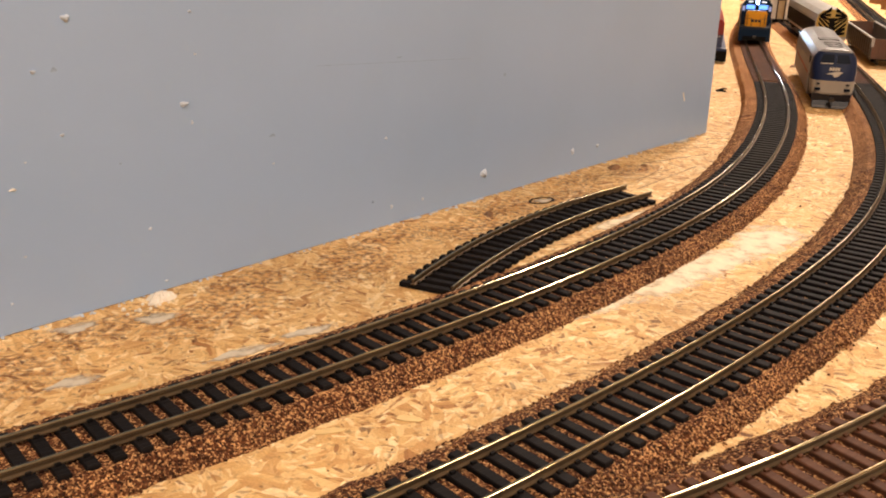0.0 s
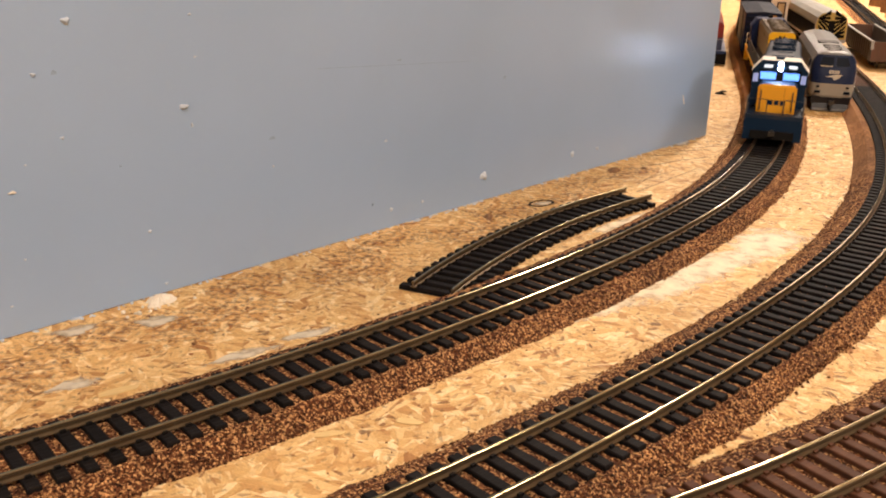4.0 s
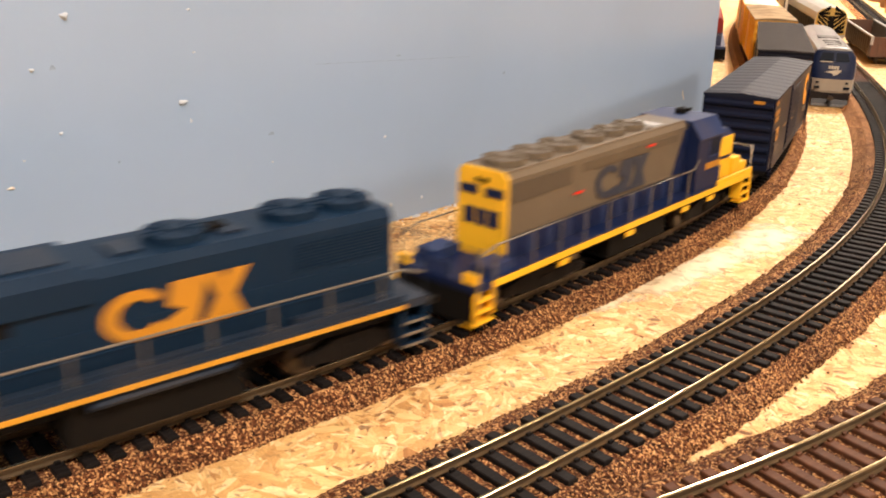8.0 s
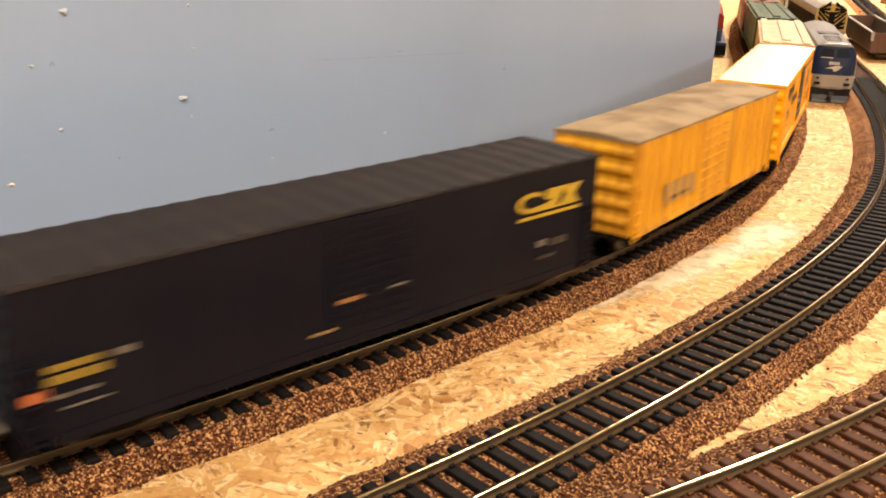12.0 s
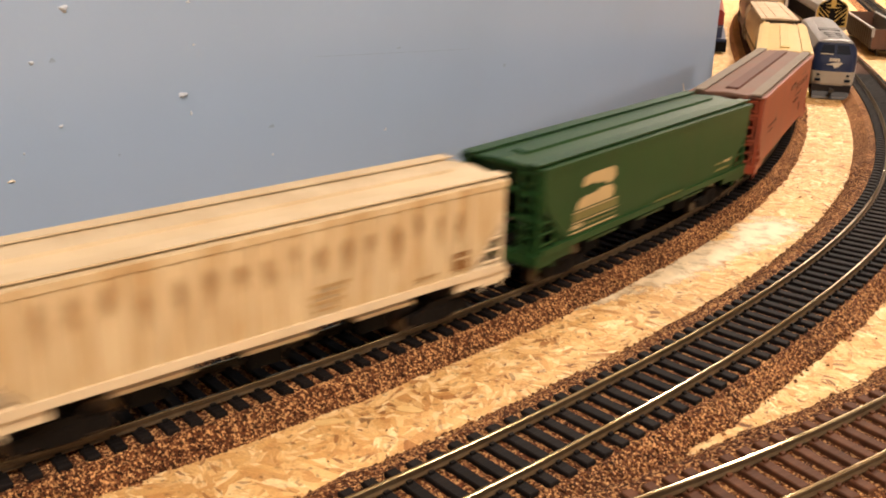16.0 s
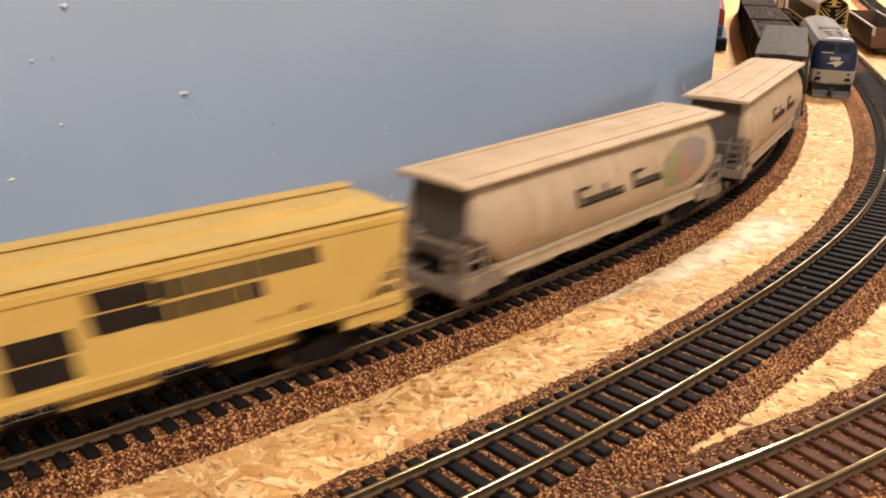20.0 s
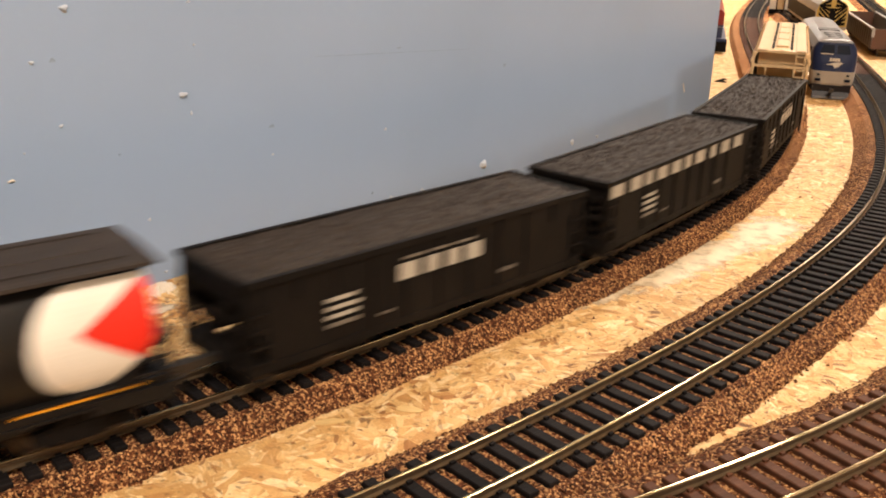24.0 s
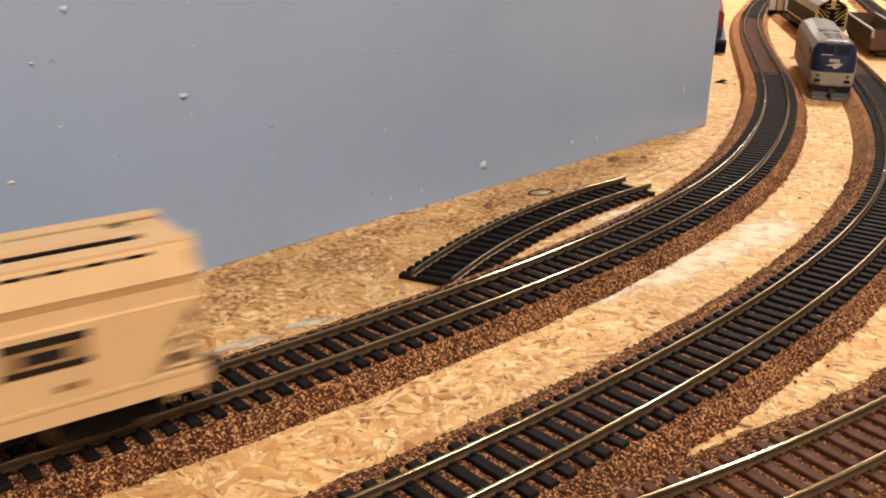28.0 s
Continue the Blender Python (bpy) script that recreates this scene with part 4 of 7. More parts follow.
    for d, z, ww, hh in ((44, 30.6, 4.2, 3.8), (49.5, 30.6, 2.0, 4.0), (53.0, 30.8, 5.5, 3.6), (60.0, 30.8, 2.2, 3.8), (63.5, 30.8, 3.2, 3.2), (68.0, 30.8, 2.6, 3.8)):
        mark(car, L, d, z, ww, hh, MARK_DARK, lean=-1.0, name="lettering")
    mark(car, L, 22, 36.2, 20, 0.6, MARK_DARK)
    mark(car, L, 21, 29.5, 11, 0.6, MARK_DARK)
    word(car, L, 21, 25.6, 15, 2.8, MARK_OCHRE, 5, gap=0.12)
    word(car, L, 21, 21.5, 12, 0.9, MARK_OCHRE, 4)
    word(car, L, 21, 15, 16, 0.9, MARK_OCHRE, 5)
    word(car, L, 66, 19, 10, 0.8, MARK_OCHRE, 3)
    word(car, L, 74, 29.5, 5, 0.9, MARK_DARK, 2)
    for d, z, ww, hh in ((80.2, 29.8, 7.5, 0.9), (81.5, 25.0, 8.5, 1.5), (81.5, 26.9, 8.0, 0.5), (93.0, 24.5, 4.0, 0.9), (81.5, 19.0, 9.0, 1.2), (81.5, 17.0, 7.0, 0.6), (97.0, 30.8, 6.5, 0.5), (99.0, 19.4, 6.0, 0.6)):
        mark(car, L, d, z, ww, hh, MARK_CHALK, y=18.8, name="lettering")
    word(car, L, 117, 41.2, 56, 1.5, MARK_BROWN, 19, gap=0.16)
    violet, rose = paint("violet_emblem", (0.17, 0.065, 0.075)), paint("rose_emblem", (0.44, 0.10, 0.025))
    cx = L / 2 - 151.2
    for sgn, mat, lift in ((1, violet, 0.02), (-1, rose, 0.06)):
        bm = bmesh.new()
        prism(bm, [(cx - sgn * 10.2, 25.6), (cx - sgn * 6.2, 25.6), (cx + sgn * 10.2, 37.6), (cx + sgn * 6.2, 37.6)], 17.55, 17.78 + lift, "y")
        part("emblem", bm, mat, car)
    part("emblem_bar", prism(bmesh.new(), [(cx - 4.5, 30.2), (cx + 4.5, 30.2), (cx + 4.5, 33.0), (cx - 4.5, 33.0)], 17.55, 17.9, "y"), violet, car)
    word(car, L, 132, 31, 7, 1.1, MARK_BROWN, 2, gap=0.1)
    word(car, L, 132, 28.8, 6, 0.7, MARK_BROWN, 2)
    word(car, L, 163.5, 32.2, 5, 1.1, MARK_BROWN, 2, gap=0.1)
    mark(car, L, 144, 17.5, 2.5, 4.5, MARK_OCHRE)
    mark(car, L, 162, 15.4, 5.4, 5.8, MARK_BROWN)
    mark(car, L, 162.9, 16.0, 3.6, 1.9, MARK_WHITE, y=18.25)
    mark(car, L, 162.9, 18.8, 3.6, 1.6, MARK_WHITE, y=18.25)


# ---- covered hoppers ----
ROUND_TOP, ROUND_FOOT = 43.8, 13.5


def ROUND(z):
    """Half width of the bulging side at the height z."""
    f = (z - ROUND_FOOT) / (ROUND_TOP - ROUND_FOOT)
    return 6.0 + 12.1 * math.sqrt(max(0.0, 1 - ((f - 0.46) / 0.565) ** 2))


def round_patch(name, mat, car, rows, lift=0.15, label=""):
    """Paint that follows the bulging side: (height, end, end) from the foot up."""
    bm = bmesh.new()
    ring = []
    for z, x0, x1 in rows:
        y = ROUND(z)
        ring.append([bm.verts.new(p) for p in ((x0, y + lift, z), (x1, y + lift, z), (x1, y - 0.3, z), (x0, y - 0.3, z))])
    for a, b in zip(ring, ring[1:]):
        for k in range(4):
            bm.faces.new((a[k], a[(k + 1) % 4], b[(k + 1) % 4], b[k]))
    bm.faces.new(ring[0][::-1])
    bm.faces.new(ring[-1])
    return part(name, bm, mat, car, label)


def hopper_sides(car, h, w, profile, body, z_eave, sill, notch, rise):
    """The side sheets, with their lower corners cut away, and the sloping hopper between them."""
    inner = w - 1.0
    if profile == "flat":
        cut = [(-h + 2, z_eave), (h - 2, z_eave), (h - 2.5, sill + rise), (h - 5, sill + rise * 0.72), (h - notch, sill + 2), (h - notch, sill), (-h + notch, sill), (-h + notch, sill + 2), (-h + 5, sill + rise * 0.72), (-h + 2.5, sill + rise)]
        for y in (-1, 1):
            part("side_sheet", prism(bmesh.new(), cut, min(y * inner, y * w), max(y * inner, y * w), "y"), body, car)
    else:
        outer = [(14.4, z_eave + 1.0), (17.8, z_eave - 6.2), (17.5, z_eave - 6.6), (16.5, z_eave - 8.9), (16.6, 34.6), (17.7, 34.2)]
        for y in (-1, 1):
            shell = [(y * a, b) for a, b in outer] + [(y * (a - 1.2), b) for a, b in outer[::-1]]
            part("side_sheet", prism(bmesh.new(), shell, -h + 1, h - 1, "x"), body, car)
            cut = [(-h + 1, 34.3), (h - 1, 34.3), (h - 5, 31.5), (h - 9, 26), (h - notch, 16), (-h + notch, 16), (-h + 9, 26), (-h + 5, 31.5)]
            part("side_sheet", prism(bmesh.new(), cut, min(y * 16.4, y * 17.6), max(y * 16.4, y * 17.6), "y"), body, car)
        inner = 13.6
    slope = [(-h + 7, z_eave - 0.5), (h - 7, z_eave - 0.5), (h - 7, z_eave - 8), (h - 36, sill + 0.5), (-h + 36, sill + 0.5), (-h + 7, z_eave - 8)]
    part("slope_sheet", prism(bmesh.new(), slope, -inner, inner, "y"), body, car)


def hopper_roof(car, h, L, profile, roof, boards, hatch, hatch_mat, zr, half):
    lap = 2.5 if profile == "round" else 1.0
    if profile == "round":
        top = [(-half, zr - 0.9), (half, zr - 0.9), (half, zr), (half - 1.2, zr + 0.3), (0, zr + 0.9), (-half + 1.2, zr + 0.3), (-half, zr)]
    else:
        top = [(-half, zr - 0.6), (half, zr - 0.6), (half, zr), (0, zr + 1.2), (-half, zr)]
    part("roof", prism(bmesh.new(), top, -h + lap, h - lap, "x"), roof, car)
    rise = 1.1 if profile == "round" else 2.0
    if hatch == "trough":
        part("roof_hatch", prism(bmesh.new(), [(-3.4, zr), (3.4, zr), (2.8, zr + rise), (-2.8, zr + rise)], -h + 12, h - 12, "x"), hatch_mat, car)
    else:
        for i in range(4):
            x = -h + 14 + (L - 28) * (i + 0.5) / 4
            a = (L - 28) / 8 - 2
            part("roof_hatch", prism(bmesh.new(), [(-4.2, zr), (4.2, zr), (3.4, zr + 2.4), (-3.4, zr + 2.4)], x - a, x + a, "x"), hatch_mat, car)
    if profile == "round":
        for y in (-1, 1):
            part("roof_seam", boxes((-h + 9, h - 9, y * (half - 5.2) - 0.45, y * (half - 5.2) + 0.45, zr, zr + 0.95)), roof, car)
        return
    at, wide = half - 3.4, 2.6
    for y in (-1, 1):
        bd = part("running_board", boxes((-h + 0.3, h - 0.3, y * at - wide, y * at + wide, zr + 0.9, zr + 1.4)), boards, car)
        support = mesh_of(boxes((-0.5, 0.5, -wide + 0.4, wide - 0.4, zr - 0.2, zr + 1.0)), "board_support", roof)
        for i in range(12):
            share("board_support", support, bd, mm_pose(-h + 5 + (L - 10) * i / 11, y * at, 0))


def hopper_end(car, s, h, w, profile, end, sill, z_eave, low, tuck):
    """Platform, posts, ladders and braces at one end."""
    e = part("end_sill", boxes((s * (h - 1.2) - 1.2, s * (h - 1.2) + 1.2, -w, w, low, low + 4.0), (s * (h - 12) - 11, s * (h - 12) + 11, -w + 2.5, w - 2.5, low + 1.6, low + 2.4)), end, car)
    foot = low + 3.9
    head = z_eave if profile != "round" else foot + 13.5
    bar = z_eave - 9.5 if profile != "round" else head - 3
    part("crossbar", boxes((s * (h - 2.4) - 0.7, s * (h - 2.4) + 0.7, -w + 1.5, w - 1.5, bar, bar + 1.5)), end, car)
    for y in (-w + 1.4, w - 1.4):
        part("end_post", boxes((s * (h - 2.4) - 0.8, s * (h - 2.4) + 0.8, y - 0.8, y + 0.8, foot, head - 0.3)), end, car)
        bm = tube(bmesh.new(), [(s * (h - 3.0), y, foot + 13), (s * (h - 19), y, foot - 0.5)], 0.6)
        tube(bm, [(s * (h - 12.5), y, foot - 0.5), (s * (h - 12.5), y, foot + 11)], 0.6)
        part("corner_brace", bm, end, car)
        yy = y + (0.7 if y > 0 else -0.7)
        part("corner_plate", boxes((s * (h - 11) - 11, s * (h - 11) + 11, yy - 0.5, yy + 0.5, low, low + 3.6)), end, car)
        part("ladder", ladder(bmesh.new(), s * (h - 6.5), yy, low - 2.5, low + 17, 8.5, 5), end, car)
    part("ladder", ladder(bmesh.new(), s * (h - 0.9), w - 6, foot, head, 5.5, 8 if profile != "round" else 4, "y"), end, car)
    part("ladder", ladder(bmesh.new(), s * (h - 0.9), -w + 6, foot, foot + 15, 5.5, 4, "y"), end, car)
    part("handrail", tube(bmesh.new(), [(s * (h - 0.8), -w + 2, foot + 12), (s * (h - 0.8), w - 2, foot + 12)], 0.5), end, car)
    for y in (-8.5, 8.5):
        top = (s * (h - 9), y, z_eave - 9) if profile != "round" else (s * (h - tuck - 2), y, z_eave - 12)
        part("slope_brace", tube(bmesh.new(), [(s * (h - 3.0), y, foot - 0.5), top], 0.55), end, e)


def covered_hopper(label, front, rear, body, roof, profile="flat", tuck=5.0, ribs=0, hatch="trough", z_eave=45.2, bays=3, sill=16.0, low=11.0, boards=None, inset=24.0, end=None, notch=13.0, rise=15.0, hatch_mat=None, ledge=True):
    car, L = start_car(label, "hopper car", front, rear, inset)
    h, w = L / 2, 17.6
    end = end or body
    boards = boards or roof
    zr = z_eave + 0.2
    if profile == "round":
        bm = bmesh.new()
        rings = []
        for z in np.linspace(ROUND_TOP, ROUND_FOOT, 34):
            bw, bl, ring = ROUND(z), h - tuck - 16 * max(0.0, (28 - z) / 15) ** 1.5, []
            for sx, sy, a0 in ((1, 1, 0), (-1, 1, 90), (-1, -1, 180), (1, -1, 270)):
                for k in range(6):
                    a = math.radians(a0 + 18 * k)
                    ring.append(bm.verts.new((sx * (bl - 6.0) + 6.0 * math.cos(a), sy * (bw - 6.0) + 6.0 * math.sin(a), z)))
            rings.append(ring)
        for a, b in zip(rings, rings[1:]):
            for k in range(24):
                bm.faces.new((a[k], b[k], b[(k + 1) % 24], a[(k + 1) % 24]))
        bm.faces.new(rings[0])
        bm.faces.new(rings[-1][::-1])
        ob = part("body", bm, body, car)
        for poly in ob.data.polygons:
            poly.use_smooth = abs(poly.normal.z) < 0.95
        for s in (-1, 1):
            # dark bulkhead colour holds the shade of the recessed end
            part("end_bulkhead", boxes((s * (h - tuck - 0.4) - 0.6, s * (h - tuck - 0.4) + 0.6, -11.5, 11.5, 18, ROUND_TOP)), END_SHADE, car)
        for y in (-1, 1):
            channel = [(13.5, 14.6), (13.5, 15.3), (16.6, 15.3), (16.6, 14.6), (15.9, 14.6), (15.9, 11.3), (16.4, 11.3), (16.4, 10.6), (14.6, 10.6), (14.6, 14.6)]
            part("side_sill", prism(bmesh.new(), [(y * a, b) for a, b in channel], -h + 1, h - 1, "x"), body, car)
            part("roof_fascia", boxes((-h + 3, h - 3, min(y * 11, y * 12.6), max(y * 11, y * 12.6), ROUND_TOP - 0.4, zr - 0.9)), end, car)
    else:
        hopper_sides(car, h, w, profile, body, z_eave, sill, notch, rise)
        for y in (-1, 1):
            yy = lambda a, b: (min(y * a, y * b), max(y * a, y * b))
            if profile == "flat":
                part("top_chord", boxes((-h + 1.5, h - 1.5, *yy(w - 0.6, w + 0.45), z_eave - 1.8, z_eave + 0.1)), body, car)
                if ledge:
                    part("side_sill", boxes((-h + 2, h - 2, *yy(w - 1.5, w + 0.9), sill - 0.6, sill + 1.8)), end, car)
            else:
                part("side_sill", boxes((-h + 1, h - 1, *yy(16.6, 18.4), 15.0, 15.9), (-h + 1, h - 1, *yy(16.6, 18.1), 10.4, 15.0)), end, car)
    if ribs:
        rib = mesh_of(prism(bmesh.new(), [(-1.0, -0.1), (-0.6, 0.85), (0.6, 0.85), (1.0, -0.1)], sill + 1.8, z_eave - 1.8, "z"), "side_rib", body)
        for i in range(ribs):
            x = -h + 17 + (L - 34) * i / (ribs - 1)
            share("side_rib", rib, car, mm_pose(x, w, 0))
            share("side_rib", rib, car, mm_pose(x, -w, 0, 0, 0, 180))
    hopper_roof(car, h, L, profile, roof, boards, hatch, hatch_mat or boards, zr, {"flat": 16.9, "round": 15.6, "shoulder": 14.4}[profile])
    for i in range(bays):
        x = -h + 30 + (L - 60) * (i + 0.5) / bays
        a = (L - 60) / bays / 2
        b = part("outlet_bay", prism(bmesh.new(), [(x - a + 1, sill + 1), (x + a - 1, sill + 1), (x + a * 0.55, low + 0.6), (x - a * 0.55, low + 0.6)], -13.5, 13.5, "y"), end, car)
        part("outlet_gate", boxes((x - a * 0.58, x + a * 0.58, -15.2, 15.2, low - 0.4, low + 0.7)), end, b)
        part("outlet_chute", boxes((x - a * 0.3, x + a * 0.3, -10, 10, 4.0, low - 0.3)), BLACKISH, b)
    for s in (-1, 1):
        hopper_end(car, s, h, w, profile, end, sill, z_eave, low, tuck)
    part("centre_sill", boxes((-h + 2, h - 2, -3, 3, 7.5, sill + 1)), BLACKISH, car)
    bm = drum(bmesh.new(), h - 0.2, -5, low + 16, 3.2, 0.7, "x", 14)
    drum(bm, h - 6, -5, low + 16, 0.6, 6, "x", 6)
    part("brake_wheel", bm, end, car)
    part("brake_cylinder", drum(bmesh.new(), h - 20, -6, low + 5.5, 2.2, 8, "x", 12), end, car)
    return car, L


def plate(car, L, outline, mat, y, name="emblem"):
    """A flat painted shape on the camera side: (distance from the front, height) pairs."""
    return part(name, prism(bmesh.new(), [(L / 2 - d, z) for d, z in outline], y - 0.15, y + 0.06, "y"), mat, car)


def freight_train_hoppers():
    car, L = covered_hopper("rust-streaked beige covered hopper with ribbed sides", -149, 21.5, BEIGE, BEIGE_TOP, ribs=17, inset=26, z_eave=45.6, sill=16.2, low=12.0, end=BEIGE_PALE, notch=17, rise=20)
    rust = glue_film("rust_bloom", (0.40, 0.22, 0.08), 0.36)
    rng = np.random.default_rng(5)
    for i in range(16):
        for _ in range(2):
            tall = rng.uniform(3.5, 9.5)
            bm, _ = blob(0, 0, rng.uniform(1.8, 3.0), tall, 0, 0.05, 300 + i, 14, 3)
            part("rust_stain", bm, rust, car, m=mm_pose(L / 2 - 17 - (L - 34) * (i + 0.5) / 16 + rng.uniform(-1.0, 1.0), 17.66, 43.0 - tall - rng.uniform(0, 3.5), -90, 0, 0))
    for z in (26.5, 24.2, 21.9):
        word(car, L, 96 if z > 25 else 94, z, 11, 1.1, MARK_FADED, 4, y=18.5)
    word(car, L, 95, 19.8, 8, 0.8, MARK_FADED, 3, y=18.5)
    word(car, L, 131, 20.6, 9, 0.8, MARK_FADED, 4, y=18.5)
    mark(car, L, 146, 20.4, 6.5, 5.6, MARK_BROWN, y=18.5)
    mark(car, L, 146.8, 23.6, 4.9, 0.6, BEIGE, y=18.65)
    mark(car, L, 149.1, 20.8, 0.6, 4.8, BEIGE, y=18.65)

    car, L = covered_hopper("green covered hopper with a tan emblem, clean", 33.5, 203, GREEN, GREEN, inset=25, z_eave=45.6, sill=15.6, low=11.6, notch=17, rise=20)
    plate(car, L, [(26.5, 36.2), (27.5, 38.2), (31, 39.2), (46, 39.2), (48.4, 38.0), (48.6, 35.2), (46.5, 33.4), (43, 33.2), (41, 34.6), (36, 34.6), (34, 35.6), (27, 35.0)], MARK_TAN, 17.75)
    plate(car, L, [(23.0, 27.2), (24.5, 30.0), (27.5, 31.4), (36, 31.6), (38, 32.6), (46.5, 32.4), (48.4, 30.6), (48.0, 28.4), (47.0, 27.2)], MARK_TAN, 17.75)
    word(car, L, 21.5, 23.2, 30, 2.8, MARK_OLIVE, 10, y=17.75, gap=0.14)
    mark(car, L, 21.2, 26.2, 30, 0.35, MARK_TAN, y=17.78)
    mark(car, L, 20.6, 22.3, 31, 0.35, MARK_TAN, y=17.78)
    word(car, L, 20.6, 20.2, 8, 1.5, MARK_TAN, 3, y=17.75)
    word(car, L, 30, 20.4, 21, 0.6, MARK_OLIVE, 7, y=17.75)
    mark(car, L, 20.4, 18.6, 31, 0.5, MARK_TAN, y=17.75)
    word(car, L, 136.6, 22.4, 6, 1.0, MARK_OLIVE, 2, y=17.75)
    word(car, L, 144.5, 22.4, 9, 1.2, MARK_TAN, 3, y=17.75, gap=0.45)
    word(car, L, 137, 19.6, 14, 0.9, MARK_OLIVE, 5, y=17.75)
    word(car, L, 80, 17.9, 24, 0.7, MARK_OLIVE, 6, y=18.6)

    car, L = covered_hopper("orange-red covered hopper with a weathered brown roof", 215, 392.5, RUST_RED, ROOF_RUST, inset=25, z_eave=45.4, sill=11.4, low=8.6, boards=BOARD_GREY, ledge=False, hatch_mat=RUST_ROOF_DARK, notch=11)
    word(car, L, 26, 26.9, 25, 1.1, MARK_RUSTY, 7, y=17.75)
    word(car, L, 26, 24.2, 16, 0.8, MARK_RUSTY, 5, y=17.75)
    mark(car, L, 94, 35.0, 21, 1.3, MARK_RUSTY, y=17.75)
    word(car, L, 95, 36.6, 19, 1.6, MARK_RUSTY, 4, y=17.75, gap=0.5)
    for k, (d, ww) in enumerate(((117, 4.0), (126, 5.5), (137, 4.2), (146, 5.8), (157, 4.0))):
        mark(car, L, d, 32.4, ww, 3.6, MARK_RUSTY, y=17.75, lean=-0.6, name="lettering")
    mark(car, L, 133, 38.4, 19, 0.8, MARK_RUSTY, y=17.75)
    word(car, L, 109, 25.6, 21, 1.6, MARK_RUSTY, 5, y=17.75, gap=0.4)
    word(car, L, 116, 28.6, 26, 1.4, MARK_RUSTY, 4, y=17.75, gap=0.6)
    mark(car, L, 135, 17.6, 6.5, 4.4, MARK_RUSTY, y=17.75)
    mark(car, L, 136, 19.6, 4.5, 0.5, RUST_RED, y=17.85)
    mark(car, L, 166, 20.4, 4, 0.5, MARK_WHITE, y=17.75)

    car, L = covered_hopper("straw-yellow covered hopper with black blocks and lettering", 411, 589, STRAW, STRAW, inset=25, bays=3, z_eave=43.0, sill=16.6, low=11.4, notch=17, rise=18)
    for z, n in ((32.4, 7), (25.4, 7)):
        word(car, L, 12, z, 23, 1.7, MARK_SAND, n, y=17.75, gap=0.16)
    for z in (22.4, 20.6):
        word(car, L, 12, z, 18, 0.7, MARK_SAND, 6, y=17.75)
    mark(car, L, 2, 40.2, 12, 0.6, MARK_SAND, y=17.75)
    for d, z, hh in ((64.5, 26.6, 6.0), (64.5, 20.0, 6.0), (85, 35.0, 5.2), (85, 29.2, 5.2)):
        mark(car, L, d, z, 16.5, hh, MARK_DARK, y=17.75, lean=-1.2, name="emblem")
    for d, ww in ((102, 4.2), (107, 3.6), (111.6, 4.2), (117, 4.4), (122.6, 4.0), (127.6, 3.6), (132.2, 4.4), (137.6, 4.4), (143.2, 4.4)):
        mark(car, L, d, 34.2, ww, 5.0, MARK_DARK, y=17.75, lean=-1.0, name="lettering")
    for d, ww in ((100.5, 3.8), (105.3, 4.0), (110.4, 4.2), (115.6, 4.0), (120.6, 3.6), (125.3, 5.2)):
        mark(car, L, d, 28.6, ww, 4.6, MARK_DARK, y=17.75, lean=-0.9, name="lettering")
    word(car, L, 128, 21.4, 9, 1.0, MARK_SAND, 3, y=17.75)
    word(car, L, 139, 21.6, 5, 1.8, MARK_BROWN, 2, y=17.75)

    for label, a, b, tags in (("grimy grey-beige round-sided hopper with colourful graffiti", 609, 785.5, True), ("grimy grey-beige round-sided hopper with dark script", 808, 962, False)):
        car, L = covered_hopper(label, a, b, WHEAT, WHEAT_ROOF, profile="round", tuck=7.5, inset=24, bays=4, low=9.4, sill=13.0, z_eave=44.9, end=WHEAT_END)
        for d, ww, n in ((61.5, 31, 9), (98.5, 21.5, 5)) if tags else ((57, 31, 9), (95, 20, 5)):
            word(car, L, d + 3.5, 26.8, ww - 3.5, 2.9, MARK_DARK, n, y=18.25, gap=0.26, lean=-1)
            mark(car, L, d, 26.4, ww, 1.0, MARK_DARK, y=18.3, lean=-0.4)
            mark(car, L, d, 26.6, 2.2, 7.2, MARK_DARK, y=18.2, lean=-2.4)
            mark(car, L, d + 1.4, 32.6, 5.4, 1.3, MARK_DARK, y=18.2, lean=-0.5)
            if n == 9:
                mark(car, L, d + ww * 0.55, 29.4, 1.2, 3.4, MARK_DARK, y=18.2, lean=-1.2)
        word(car, L, 38, 19.5, 9, 0.8, MARK_FADED, 3, y=17.2)
        word(car, L, 28, 21, 12, 1.0, MARK_FADED, 4, y=17.4)
        if tags:
            for i, (d, z, rx, rz) in enumerate(((138.5, 29.8, 17.5, 9.6), (129, 28.2, 7.5, 7.6), (139, 28.4, 7.5, 7.2), (148.5, 33.2, 6.5, 5.4))):
                cloud = []
                for k in range(15):
                    a = -1 + 2 * (k + 0.5) / 15
                    half = rx * math.sqrt(1 - a * a) * (1 + (0.06 if i == 0 else 0.22) * math.sin(5 * a + 2 * i))
                    mid = L / 2 - d - (4.5 * a if i == 0 else 1.8 * a) + 1.0 * math.sin(4 * a + i)
                    cloud.append((z + rz * a, mid - half, mid + half))
                round_patch("graffiti", GRAFFITI[i], car, cloud, 0.10 + 0.05 * i)

    car, L = covered_hopper("black round-sided hopper with a white and red end", 980, 1158, JET, ROOF_DUST, profile="round", inset=24, bays=4, low=9.4, sill=13.0, z_eave=44.9)
    x = -L / 2
    panel = []
